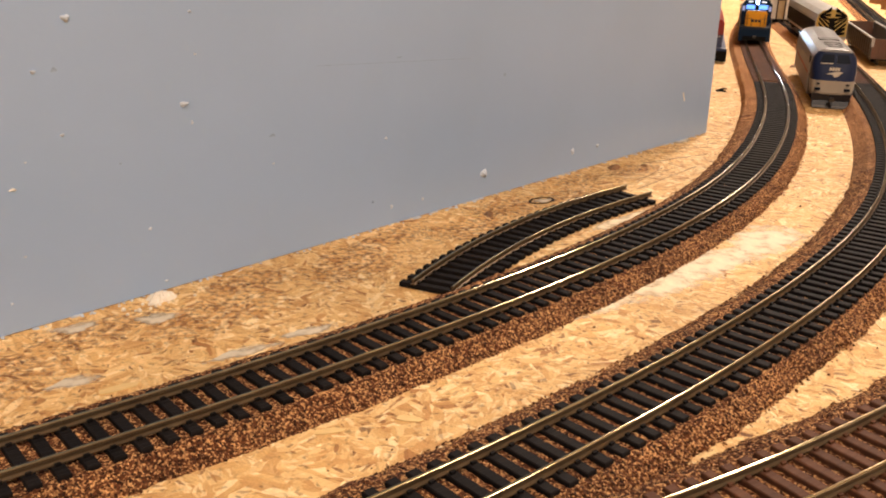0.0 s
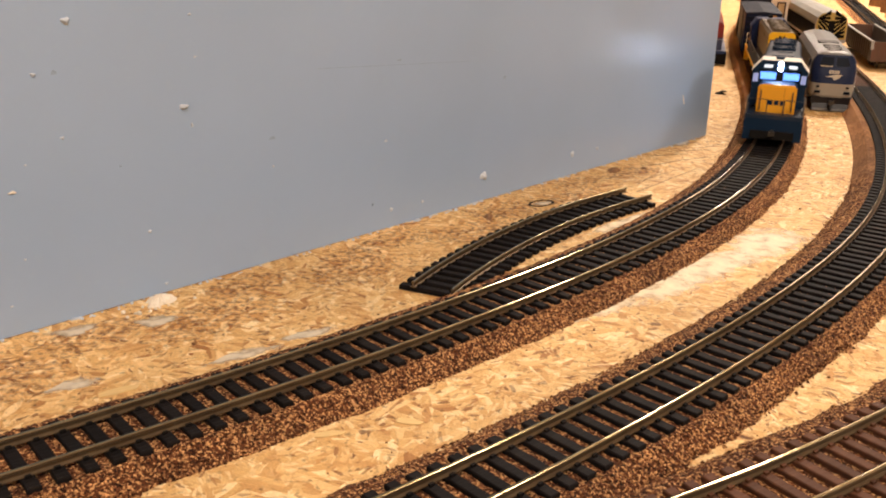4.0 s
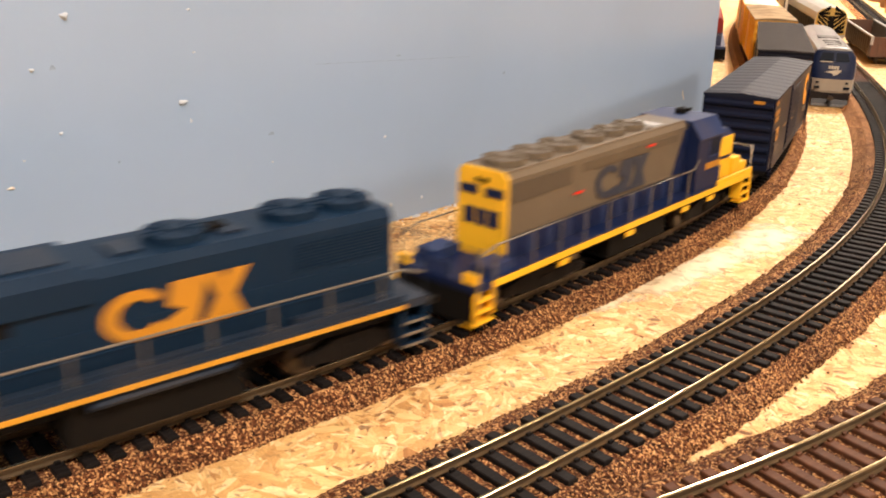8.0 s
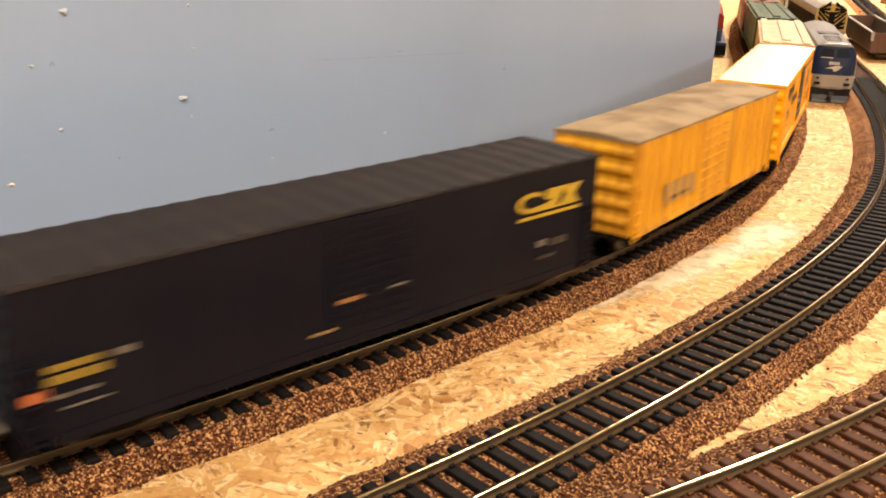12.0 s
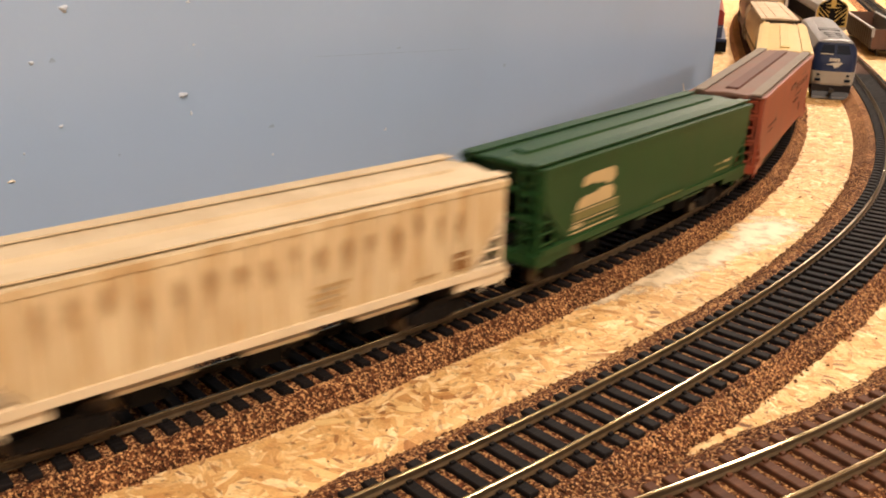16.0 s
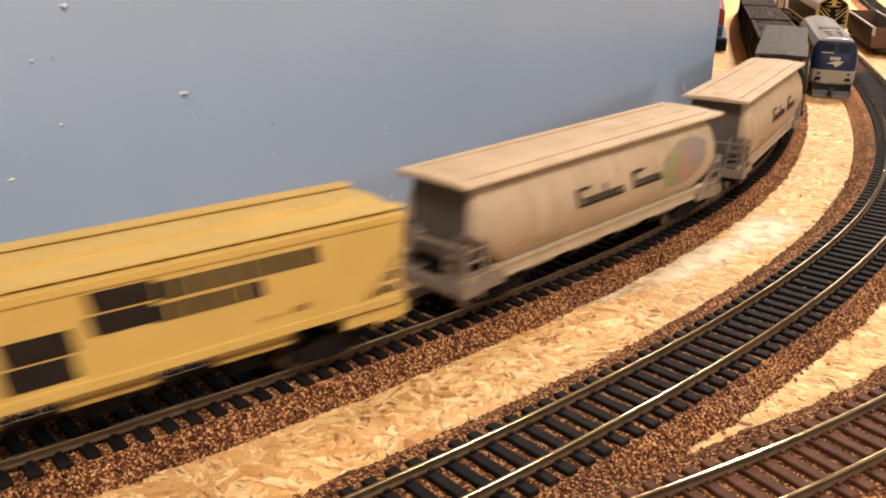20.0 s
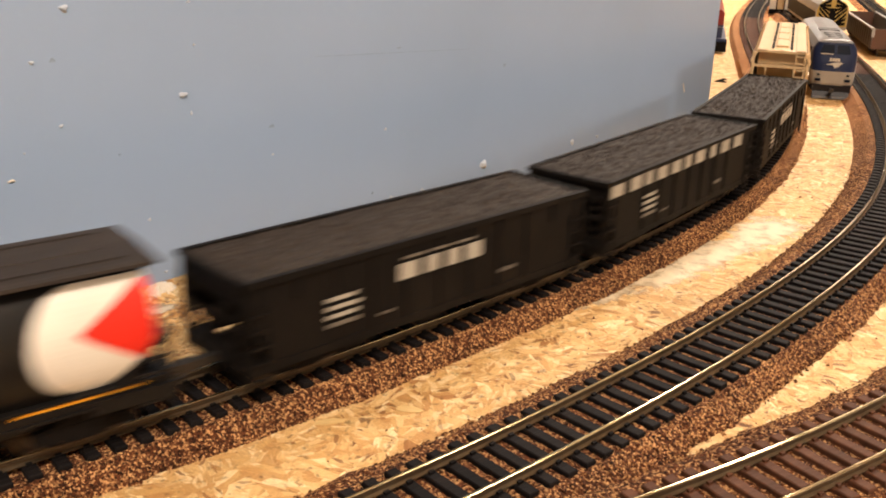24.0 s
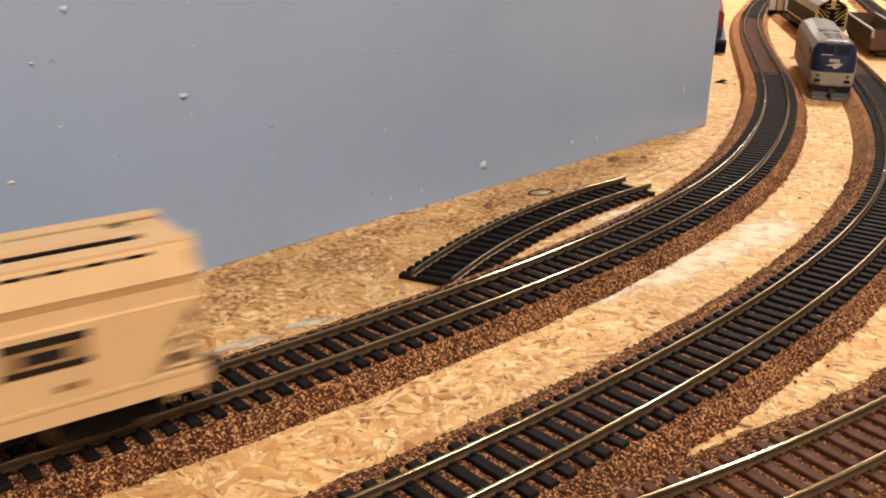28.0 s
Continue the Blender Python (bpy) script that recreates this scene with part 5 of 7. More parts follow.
    for z in np.linspace(15.6, 42.2, 19):
        panel.append((z, x + 5.6 + 16 * max(0.0, (28 - z) / 15) ** 1.5, x + 23 + 11.5 * math.sqrt(max(0.0, 1 - ((z - 28.9) / 13.4) ** 2))))
    round_patch("white_panel", WHITE, car, panel, label="white painted end panel")
    round_patch("red_wedge", RED, car, [(z, x + 5.7 + 16 * max(0.0, (28 - z) / 15) ** 1.5, x + 7 + 17 * (1 - abs(z - 31) / 10.5)) for z in np.linspace(21.6, 41.0, 15)], 0.3, label="red painted wedge")
    word(car, L, 44, 29, 26, 6.0, MARK_WHITE, 3, y=18.25)
    for d, ww in ((26, 18), (60, 40), (106, 8), (120, 7), (139, 30)):
        mark(car, L, d, 13.6, ww, 0.8, GOLD, y=16.1, name="yellow_stripe")
    for k in range(4):
        word(car, L, 68, 18.2 + 1.5 * k, 9, 0.6, MARK_WHITE, 3, y=17.0 + 0.25 * k)

    car, L = covered_hopper("clean cream covered hopper with long roof slots", 1626.5, 1807, CREAM, CREAM, profile="shoulder", hatch="split", z_eave=47.2, sill=15.5, low=10.0, inset=25, bays=3, notch=15)
    for y in (-5.6, 5.6):
        for x in (-62, -21, 21, 62):
            part("roof_slot", boxes((x - 17, x + 17, y - 0.8, y + 0.8, 47.6, 48.75)), BLACKISH, car)
    for i in range(18):
        part("eave_slot", boxes((L / 2 - 13.5 - i * 9.1, L / 2 - 6 - i * 9.1, 14.3, 15.2, 46.4, 47.3)), BLACKISH, car)
    word(car, L, 14, 28.6, 12, 1.8, MARK_BEIGE, 4, y=17.7)
    word(car, L, 14, 23.6, 12, 1.8, MARK_BEIGE, 5, y=17.7)
    word(car, L, 16, 19.6, 10, 1.0, MARK_BEIGE, 4, y=17.7)
    mark(car, L, 31, 28.4, 5, 2.2, MARK_BEIGE, y=17.7)
    mark(car, L, 131, 24.4, 20.5, 8.4, MARK_FADED, y=17.65)
    mark(car, L, 131, 30.8, 20.5, 2.0, MARK_DARK, y=17.75)
    mark(car, L, 131, 24.4, 20.5, 1.6, MARK_DARK, y=17.75)
    mark(car, L, 136, 27.0, 10, 2.6, MARK_DARK, y=17.75)
    word(car, L, 143, 18.6, 7, 1.6, MARK_BROWN, 2, y=17.75)


# ---- open coal hoppers ----
def coal_hopper(label, front, rear, lettering, seed):
    car, L = start_car(label, "hopper car", front, rear, 22.0)
    h, w, z0, z1 = L / 2, 17.2, 8.0, 33.3
    cut = [(-h + 0.6, z1), (-h + 0.6, z1 - 10), (-h + 9, z0), (h - 9, z0), (h - 0.6, z1 - 10), (h - 0.6, z1)]
    for y in (-1, 1):
        part("side_sheet", prism(bmesh.new(), cut, min(y * w, y * (w - 1)), max(y * w, y * (w - 1)), "y"), COAL_BLACK, car)
    slope = [(-h + 1.5, z1 - 0.2), (-h + 1.5, z1 - 8), (-h + 26, z0), (h - 26, z0), (h - 1.5, z1 - 8), (h - 1.5, z1 - 0.2)]
    part("slope_sheet", prism(bmesh.new(), slope, -w + 1.1, w - 1.1, "y"), COAL_BLACK, car)
    bm = boxes((-h, h, w - 0.9, w + 0.8, z1 - 1.2, z1 + 0.7), (-h, h, -w - 0.8, -w + 0.9, z1 - 1.2, z1 + 0.7), (-h, -h + 1.6, -w + 0.9, w - 0.9, z1 - 1.2, z1 + 0.7), (h - 1.6, h, -w + 0.9, w - 0.9, z1 - 1.2, z1 + 0.7))
    part("top_rim", bm, COAL_BLACK, car)
    rng = np.random.default_rng(seed)
    nx, ny = 110, 30
    xs, ys = np.linspace(-h + 1.7, h - 1.7, nx), np.linspace(-w + 1.0, w - 1.0, ny)
    X, Y = np.meshgrid(xs, ys, indexing="ij")
    Z = z1 - 0.1 + 0.9 * np.cos(Y / w * 1.45) * (0.8 + 0.35 * np.sin(X / 9.0 + seed)) * np.clip((h - np.abs(X)) / 8, 0, 1) + rng.normal(0, 0.36, X.shape)
    v = np.stack([X.ravel(), Y.ravel(), Z.ravel()], 1) * MM
    f = [(i * ny + k, (i + 1) * ny + k, (i + 1) * ny + k + 1, i * ny + k + 1) for i in range(nx - 1) for k in range(ny - 1)]
    tagged(share("coal_load", mesh_from("coal_load", v.tolist(), f, COAL), car, Matrix()), "heaped black coal load")
    post = mesh_of(prism(bmesh.new(), [(-1.0, -0.1), (-0.6, 0.75), (0.6, 0.75), (1.0, -0.1)], z0 + 1, z1 - 1.2, "z"), "side_post", COAL_BLACK)
    short = mesh_of(prism(bmesh.new(), [(-1.0, -0.1), (-0.6, 0.75), (0.6, 0.75), (1.0, -0.1)], z1 - 7, z1 - 1.2, "z"), "side_post", COAL_BLACK)
    for i in range(11):
        x = -h + 4 + (L - 8) * i / 10
        me = post if abs(x) < h - 18 else short
        share("side_post", me, car, mm_pose(x, w, 0))
        share("side_post", me, car, mm_pose(x, -w, 0, 0, 0, 180))
    for y in (-1, 1):
        part("side_sill", boxes((-h + 1, h - 1, y * (w - 0.4) - 0.6, y * (w - 0.4) + 0.6, z0 - 1.2, z0 + 1.4)), COAL_BLACK, car)
    for x in (-0.25 * L + 4, 0, 0.25 * L - 4):
        b = part("hopper_bay", prism(bmesh.new(), [(x - 15, z0 + 0.2), (x + 15, z0 + 0.2), (x + 5, 3), (x - 5, 3)], -13, 13, "y"), COAL_BLACK, car)
        part("bay_door", boxes((x - 5.5, x + 5.5, -12.5, 12.5, 2.2, 3.2)), BLACKISH, b)
    for s in (-1, 1):
        part("end_sill", boxes((s * (h - 1.2) - 1.1, s * (h - 1.2) + 1.1, -w, w, z0 - 2.8, z0 + 1), (s * (h - 9) - 8, s * (h - 9) + 8, -4, 4, z0 - 3, z0 + 0.4)), COAL_BLACK, car)
        for y in (-1, 1):
            part("end_post", boxes((s * (h - 1.8) - 0.6, s * (h - 1.8) + 0.6, y * (w - 1) - 0.6, y * (w - 1) + 0.6, z0, z1 - 6)), COAL_BLACK, car)
            part("slope_brace", tube(bmesh.new(), [(s * (h - 2), y * 6, z0), (s * (h - 6), y * 6, z1 - 11)], 0.6), COAL_BLACK, car)
            part("ladder", ladder(bmesh.new(), s * (h - 4), y * (w + 0.4), z0 - 5, z1 - 7, 5.0, 5), COAL_BLACK, car)
            part("ladder", ladder(bmesh.new(), s * (h + 0.2), y * (w - 4.5), z0 - 2, z1 - 4, 5.0, 6, "y"), COAL_BLACK, car)
        part("end_platform", boxes((s * (h - 3.5) - 4.2, s * (h - 3.5) + 4.2, -w + 1, w - 1, z0 + 0.6, z0 + 1.3)), COAL_BLACK, car)
        part("handrail", tube(bmesh.new(), [(s * (h - 0.2), -w + 1.5, z0 + 12), (s * (h - 0.2), w - 1.5, z0 + 12)], 0.45), TRUCK, car)
    part("brake_box", boxes((h - 7, h - 2.5, 2, 7, z0 + 1.2, z0 + 6)), TRUCK, car)
    part("centre_sill", boxes((-h + 2, h - 2, -3, 3, z0 - 3.5, z0)), BLACKISH, car)
    part("brake_wheel", drum(bmesh.new(), h + 0.2, 4, z0 + 14, 2.9, 0.6, "x", 14), MARK_WHITE if seed == 2 else TRUCK, car)
    if lettering == "long":
        for d, ww, foot, cap in ((0.6, 9.5, 0.3, 4.6), (15.5, 8.5, 0.0, 5.2), (27.5, 5.6, 0.0, 5.2), (37.5, 8.6, 0.0, 5.0), (50.0, 8.2, 0.0, 5.0), (62.5, 5.4, 0.0, 5.2), (72.5, 8.8, 0.0, 5.2), (87.5, 5.6, 0.0, 5.2), (99.0, 8.4, 0.0, 5.2), (112.5, 9.0, 0.0, 5.2)):
            mark(car, L, d + 1, 27.3 + foot, ww, cap, MARK_CHALK, y=18.0, name="lettering")
    else:
        for d, ww in ((52.5, 7.4), (63, 5.6), (72, 5.2), (80, 7.0)):
            mark(car, L, d, 22.0, ww, 5.2, MARK_CHALK, y=18.0, name="lettering")
        word(car, L, 54, 28.4, 32, 0.8, MARK_DIM, 3, y=18.0, gap=0.2)
    for k, ww in enumerate((11.0, 10.5, 11.5, 10.0)):
        mark(car, L, 26 if lettering != "long" else 28.5, 14.2 + k * 2.6, ww, 1.2, MARK_CHALK if k else MARK_DIM, y=18.0)
    word(car, L, 96, 14, 8, 1.3, MARK_DIM, 3, y=18.0)
    word(car, L, 45, 13, 6, 0.8, MARK_DIM, 2, y=18.0)


def freight_train_coal():
    coal_hopper("black coal hopper with heaped load and white lettering", 1175, 1314.5, "short", 1)
    coal_hopper("black coal hopper with heaped load and one long white word", 1326, 1465, "long", 2)
    coal_hopper("black coal hopper with heaped load and white lettering", 1476, 1617, "short", 3)


# ---- locomotives ----
def handrail(car, pts, posts, z0, mat, r=0.35):
    bm = tube(bmesh.new(), pts, r)
    for x, y, z in posts:
        tube(bm, [(x, y, z0), (x, y, z)], r * 0.9)
    return part("handrail", bm, mat, car)


def steps(car, s, h, mat, edge):
    for y in (-1, 1):
        bm = boxes(*[(s * (h - 5) - 4.5, s * (h - 5) + 4.5, min(y * 12.5, y * 17.2), max(y * 12.5, y * 17.2), z, z + 0.7) for z in (2.2, 6.0, 9.8)],
                   (s * (h - 0.6) - 0.5, s * (h - 0.6) + 0.5, min(y * 12.0, y * 17.4), max(y * 12.0, y * 17.4), 1.6, 14), (s * (h - 9.6) - 0.5, s * (h - 9.6) + 0.5, min(y * 12.0, y * 17.2), max(y * 12.0, y * 17.2), 4, 14))
        part("step", bm, mat, car)
        for z in (2.2, 6.0, 9.8):
            part("step_edge", boxes((s * (h - 5) - 4.6, s * (h - 5) + 4.6, y * 17.35 - 0.2, y * 17.35 + 0.2, z, z + 0.8)), edge, car)


def fan(car, x, r, z, mat):
    f = part("fan", drum(bmesh.new(), x, 0, z - 0.3, r, 2.6, "z", 22), mat, car)
    bm = drum(bmesh.new(), x, 0, z + 2.3, r * 0.28, 0.5, "z", 10)
    for k in range(6):
        a = math.pi * k / 6
        tube(bm, [(x - r * math.cos(a), -r * math.sin(a), z + 2.45), (x + r * math.cos(a), r * math.sin(a), z + 2.45)], 0.25, 4)
    part("fan_grille", bm, mat, f)
    return f


def lead_locomotive():
    car, L = start_car("navy blue diesel locomotive with lit headlamps and white cab roof", "locomotive", -1353.5, -1173, 30.0, "loco4", -1258.25)
    fore, aft = 95.25, 85.25
    STRIPE = paint("dull_orange_stripe", (0.60, 0.29, 0.03), amount=0.2)
    part("deck", boxes((-aft, fore, -17.2, 17.2, 14.9, 17.6)), NAVY_PALE, car, bevel=0.2)
    for y in (-1, 1):
        part("side_stripe", boxes((-aft + 9, fore - 9, y * 17.35 - 0.25, y * 17.35 + 0.25, 15.1, 16.4)), STRIPE, car, "orange-yellow sill stripe")
        part("skirt", boxes((-aft + 9, fore - 9, y * 16.4 - 0.5, y * 16.4 + 0.5, 17.0, 19.4)), NAVY_PALE, car)
    hood = prism(bmesh.new(), [(-12.2, 16.5), (12.2, 16.5), (12.2, 43.2), (10.4, 45.6), (-10.4, 45.6), (-12.2, 43.2)], -75, 48, "x")
    body = part("long_hood", hood, NAVY, car)
    door = mesh_of(boxes((-2.3, 2.3, -0.12, 0.13, 19, 31)), "hood_door", NAVY)
    louvre = mesh_of(boxes((-15, 15, -0.15, 0.2, 0, 0.45)), "radiator_louvre", NAVY)
    for y in (-12.27, 12.27):
        for i in range(22):
            share("hood_door", door, body, mm_pose(-69.7 + i * 5.2, y, 0))
        for i in range(9):
            share("radiator_louvre", louvre, body, mm_pose(-57, y, 33 + i * 0.95))
    part("dynamic_brake_housing", prism(bmesh.new(), [(-13.2, 38), (13.2, 38), (13.2, 44.3), (10.6, 46.8), (-10.6, 46.8), (-13.2, 44.3)], 14, 40, "x"), NAVY, car)
    for x, r in ((-65.5, 8.2), (-47.5, 8.2), (-13, 8.2)):
        fan(car, x, r, 45.6, NAVY)
    for x in (-27, 2):
        part("roof_hatch", boxes((x - 3.5, x + 3.5, -4, 6, 45.4, 46.4)), NAVY_PALE, car)
    # cab
    cab = part("cab", prism(bmesh.new(), [(-16.6, 16.5), (16.6, 16.5), (16.6, 40.6), (11.6, 46.4), (-11.6, 46.4), (-16.6, 40.6)], 46.5, 66.5, "x"), NAVY, car)
    part("cab_roof", prism(bmesh.new(), [(-17.1, 40.4), (-11.6, 46.6), (11.6, 46.6), (17.1, 40.4), (17.5, 40.8), (11.9, 47.6), (-11.9, 47.6), (-17.5, 40.8)], 45.8, 66.2, "x"), WHITE, cab, "white painted cab roof")
    part("roof_hatch", boxes((54.5, 59.5, -3.5, 1.5, 47.5, 49.1)), NAVY, car)
    for y in (-1, 1):
        part("side_window", boxes((52.0, 64.2, y * 16.65 - 0.2, y * 16.65 + 0.2, 32.4, 39.4)), GLASS_DIM, cab, "cab window lit blue from inside")
        part("windshield", boxes((66.3, 66.9, min(y * 2.2, y * 11.8), max(y * 2.2, y * 11.8), 35.6, 40.6)), GLASS_LIT, cab, "windscreen lit blue from inside")
        part("corner_window", boxes((66.3, 66.9, min(y * 13, y * 16.2), max(y * 13, y * 16.2), 33.5, 39.0)), GLASS_DIM, cab)
        part("number_board", boxes((66.8, 67.4, min(y * 5.0, y * 10.0), max(y * 5.0, y * 10.0), 43.0, 44.8)), BOARD_BLOOM, cab, "number board glowing white for the headlamp bloom")
    mark(car, L, L / 2 - 66.0, 26.0, 15.0, 3.8, paint("dark_orange_panel", (0.23, 0.105, 0.014)), y=16.75, name="number_panel")
    # nose
    part("nose", prism(bmesh.new(), [(-11.5, 16.5), (11.5, 16.5), (11.5, 33.0), (9.8, 35.0), (-9.8, 35.0), (-11.5, 33.0)], 66.5, 85.4, "x"), NAVY, car)
    nf = part("nose_front", prism(bmesh.new(), [(-11.6, 17), (11.6, 17), (11.6, 33.1), (9.8, 35.1), (-9.8, 35.1), (-11.6, 33.1)], 85.4, 86.4, "x"), GOLD, car, "orange-yellow nose panel")
    part("nose_emblem", boxes((86.4, 86.6, -5.5, -2, 22.5, 25.5), (86.4, 86.6, -1.2, 1.6, 22.5, 25.5), (86.4, 86.6, 2.4, 5.5, 22.5, 25.5)), NAVY, nf)
    part("cab_brow", prism(bmesh.new(), [(-16.9, 40.0), (16.9, 40.0), (17.2, 40.8), (11.8, 47.5), (-11.8, 47.5), (-17.2, 40.8)], 66.2, 66.9, "x"), NAVY, cab)
    lamp = part("headlamp_housing", boxes((66.4, 68.6, -3.2, 3.2, 41.2, 47.6)), NAVY, cab)
    for z in (42.8, 45.8):
        part("headlamp", drum(bmesh.new(), 68.6, 0, z, 1.25, 0.5, "x", 14), HEADLAMP, car, "bright blue-white headlamp, lit")
    # ends
    for x in (fore - 0.7, -aft + 0.7):
        part("pilot", boxes((x - 0.7, x + 0.7, -16.6, 16.6, 4.4, 15.2)), NAVY, car)
    part("snow_plough", prism(bmesh.new(), [(fore - 1, 3.0), (fore + 2.0, 2.8), (fore + 0.4, 7.5), (fore - 1, 7.5)], -13.0, 13.0, "y"), BLACKISH, car)
    for s, h in ((-1, aft), (1, fore)):
        steps(car, s, h, NAVY, MARK_DIM)
        handrail(car, [(s * (h - 1), -16.4, 16.5), (s * (h - 1), -16.4, 27), (s * (h - 1), -5, 27), (s * (h - 1), -5, 16.5)], [], 16.5, NAVY_PALE)
        handrail(car, [(s * (h - 1), 16.4, 16.5), (s * (h - 1), 16.4, 27), (s * (h - 1), 5, 27), (s * (h - 1), 5, 16.5)], [], 16.5, NAVY_PALE)
    for y in (-16.6, 16.6):
        handrail(car, [(47, y, 27.5), (-aft + 10, y, 27.5), (-aft + 1.5, y, 25)], [(x, y, 27.5) for x in (40, 22, 4, -14, -32, -50, -68)], 16.5, MARK_DIM)
    for y in (-1, 1):
        yy = lambda a, b: (min(y * a, y * b), max(y * a, y * b))
        part("battery_box", boxes((47.5, 65.5, *yy(16.5, 17.3), 17.6, 24.6)), NAVY, car, bevel=0.2)
        part("walkway_box", boxes((4, 44, *yy(12.2, 15.4), 17.6, 20.4), (-34, 2, *yy(12.2, 14.8), 17.6, 19.8), (-72, -40, *yy(12.2, 15.2), 17.6, 20.2)), NAVY_PALE, car, bevel=0.2)
        part("hood_ledge", boxes((-75, 48, *yy(12.1, 12.75), 24.0, 24.5)), NAVY, car)
        part("window_frame", boxes((51.2, 52.0, *yy(16.5, 17.0), 31.8, 39.8), (64.2, 65.0, *yy(16.5, 17.0), 31.8, 39.8), (51.2, 65.0, *yy(16.5, 17.1), 31.6, 32.4)), NAVY, cab)
        part("intake_screen", boxes((33, 47, *yy(12.1, 12.5), 34, 41)), BLACKISH, car)
        part("grab_iron", tube(bmesh.new(), [(86.8, y * 9.5, 19), (88.2, y * 9.5, 20), (88.2, y * 9.5, 30), (86.8, y * 9.5, 31)], 0.35), NAVY_PALE, car)
        for x in (fore - 1.0, fore - 9.5):
            part("step_post", tube(bmesh.new(), [(x, y * 17.0, 3), (x, y * 17.0, 28)], 0.42), BOARD_GREY, car)
    part("windshield_frame", boxes((66.4, 67.1, -2.1, 2.1, 34.8, 41.0), (66.4, 67.1, -12.6, -11.9, 35.2, 42), (66.4, 67.1, 11.9, 12.6, 35.2, 42), (66.4, 67.2, -12.8, 12.8, 40.7, 41.6)), BLACKISH, cab)
    part("nose_door", boxes((86.3, 86.7, 4.2, 4.6, 18, 33.6), (86.3, 86.7, -10.6, -10.2, 18, 33.6)), GOLD_DULL, nf)
    part("bell_plate", boxes((70, 84, -8.6, 8.6, 34.95, 35.3)), NAVY, car)
    part("brake_grille", boxes((18, 36, -7, 7, 46.6, 47.3)), NAVY_PALE, car)
    part("exhaust_stack", boxes((-27, -21, -2.2, 2.2, 45.4, 47.2)), BLACKISH, car)
    part("fuel_tank", boxes((-24, 24, -14.5, 14.5, 2.6, 14.2)), BLACKISH, car, bevel=1.2)
    part("underframe", boxes((-aft + 8, fore - 8, -12.5, 12.5, 10.5, 14.9)), BLACKISH, car)
    for y in (-1, 1):
        part("air_tank", drum(bmesh.new(), -20, y * 15.6, 12.8, 1.4, 38, "x", 10), NAVY_PALE, car)
    emblem(car, L, L / 2 - 12.3, 25.2, 39.7, 13.4, GOLD_DULL, 12.75)


def second_locomotive():
    car, L = start_car("grey, blue and yellow diesel locomotive running long end first", "locomotive", -1158, -949, 42.0, "loco6", -1050.0)
    fore, aft = 108.0, 101.0
    part("deck", boxes((-aft, fore, -17.2, 17.2, 13.2, 16.2)), BLUE_DEEP, car, bevel=0.2)
    for y in (-1, 1):
        part("side_stripe", boxes((-aft + 9, fore - 9, y * 17.4 - 0.25, y * 17.4 + 0.25, 13.4, 15.7), *[(x - 3, x + 3, y * 17.4 - 0.25, y * 17.4 + 0.25, 10.6, 12.5) for x in (-58, -34, 12, 58)]), YELLOW, car, "yellow sill stripe")
    lower = part("hood_base", boxes((-43, 84, -10.1, 10.1, 16.2, 25.0)), BLUE, car)
    door = mesh_of(boxes((-3.7, 3.7, -0.2, 0.25, 17, 24.4)), "door_panel", BLUE_DEEP)
    for y in (-10.45, 10.45):
        for i in range(10):
            share("door_panel", door, lower, mm_pose(-32.3 + i * 11.9, y, 0))
    hood = part("long_hood", prism(bmesh.new(), [(-10.4, 25), (10.4, 25), (10.4, 44.8), (8.6, 47.2), (-8.6, 47.2), (-10.4, 44.8)], -42.5, 83.6, "x"), GREY_BROWN, car)
    screen, mesh_band = paint("dark_screen", (0.085, 0.067, 0.05)), paint("brown_screen", (0.10, 0.078, 0.055))
    for y in (-10.5, 10.5):
        part("radiator_screen", boxes((46, 82, y - 0.2, y + 0.2, 36.5, 43.2)), screen, hood)
        part("intake_band", boxes((-34, 38, y - 0.18, y + 0.18, 39.6, 42.8)), mesh_band, hood)
        part("hood_seam", boxes((-40, 83, y - 0.25, y + 0.25, 24.7, 25.2)), GREY_BROWN, hood)
    hf = part("hood_end", prism(bmesh.new(), [(-10.5, 16.4), (10.5, 16.4), (10.5, 44.9), (8.6, 47.3), (-8.6, 47.3), (-10.5, 44.9)], 83.6, 84.6, "x"), YELLOW, car, "yellow hood end")
    part("end_emblem", boxes((84.6, 84.8, -7.4, -2.8, 27.4, 33.4), (84.6, 84.8, -2.0, 2.2, 27.4, 33.4), (84.6, 84.8, 2.8, 7.6, 27.4, 33.4)), BLUE_DEEP, hf)
    for y in (-1, 1):
        part("number_board", boxes((84.6, 84.9, y * 5.4 - 3.8, y * 5.4 + 3.8, 38.0, 41.2)), BLUE_DEEP, hf)
    for y in (-1.6, 1.6):
        part("end_lamp", drum(bmesh.new(), 84.5, y, 43.4, 1.1, 0.6, "x", 10), BLACKISH, hf)
    for x in (73, 56.5, 40, 20, 5, -10):
        fan(car, x, 7.6 if x > 30 else 6.4, 47.2, GREY_BROWN)
    part("roof_patch", boxes((-26, -20, -7, 7, 47.0, 47.7)), SILVER, car)
    for y in (-10.6, 10.6):
        part("blue_band", prism(bmesh.new(), [(-32, 25), (-42.6, 25), (-42.6, 43.5), (-40, 43.5)], y - 0.2, y + 0.2, "y"), BLUE_DEEP, hood)
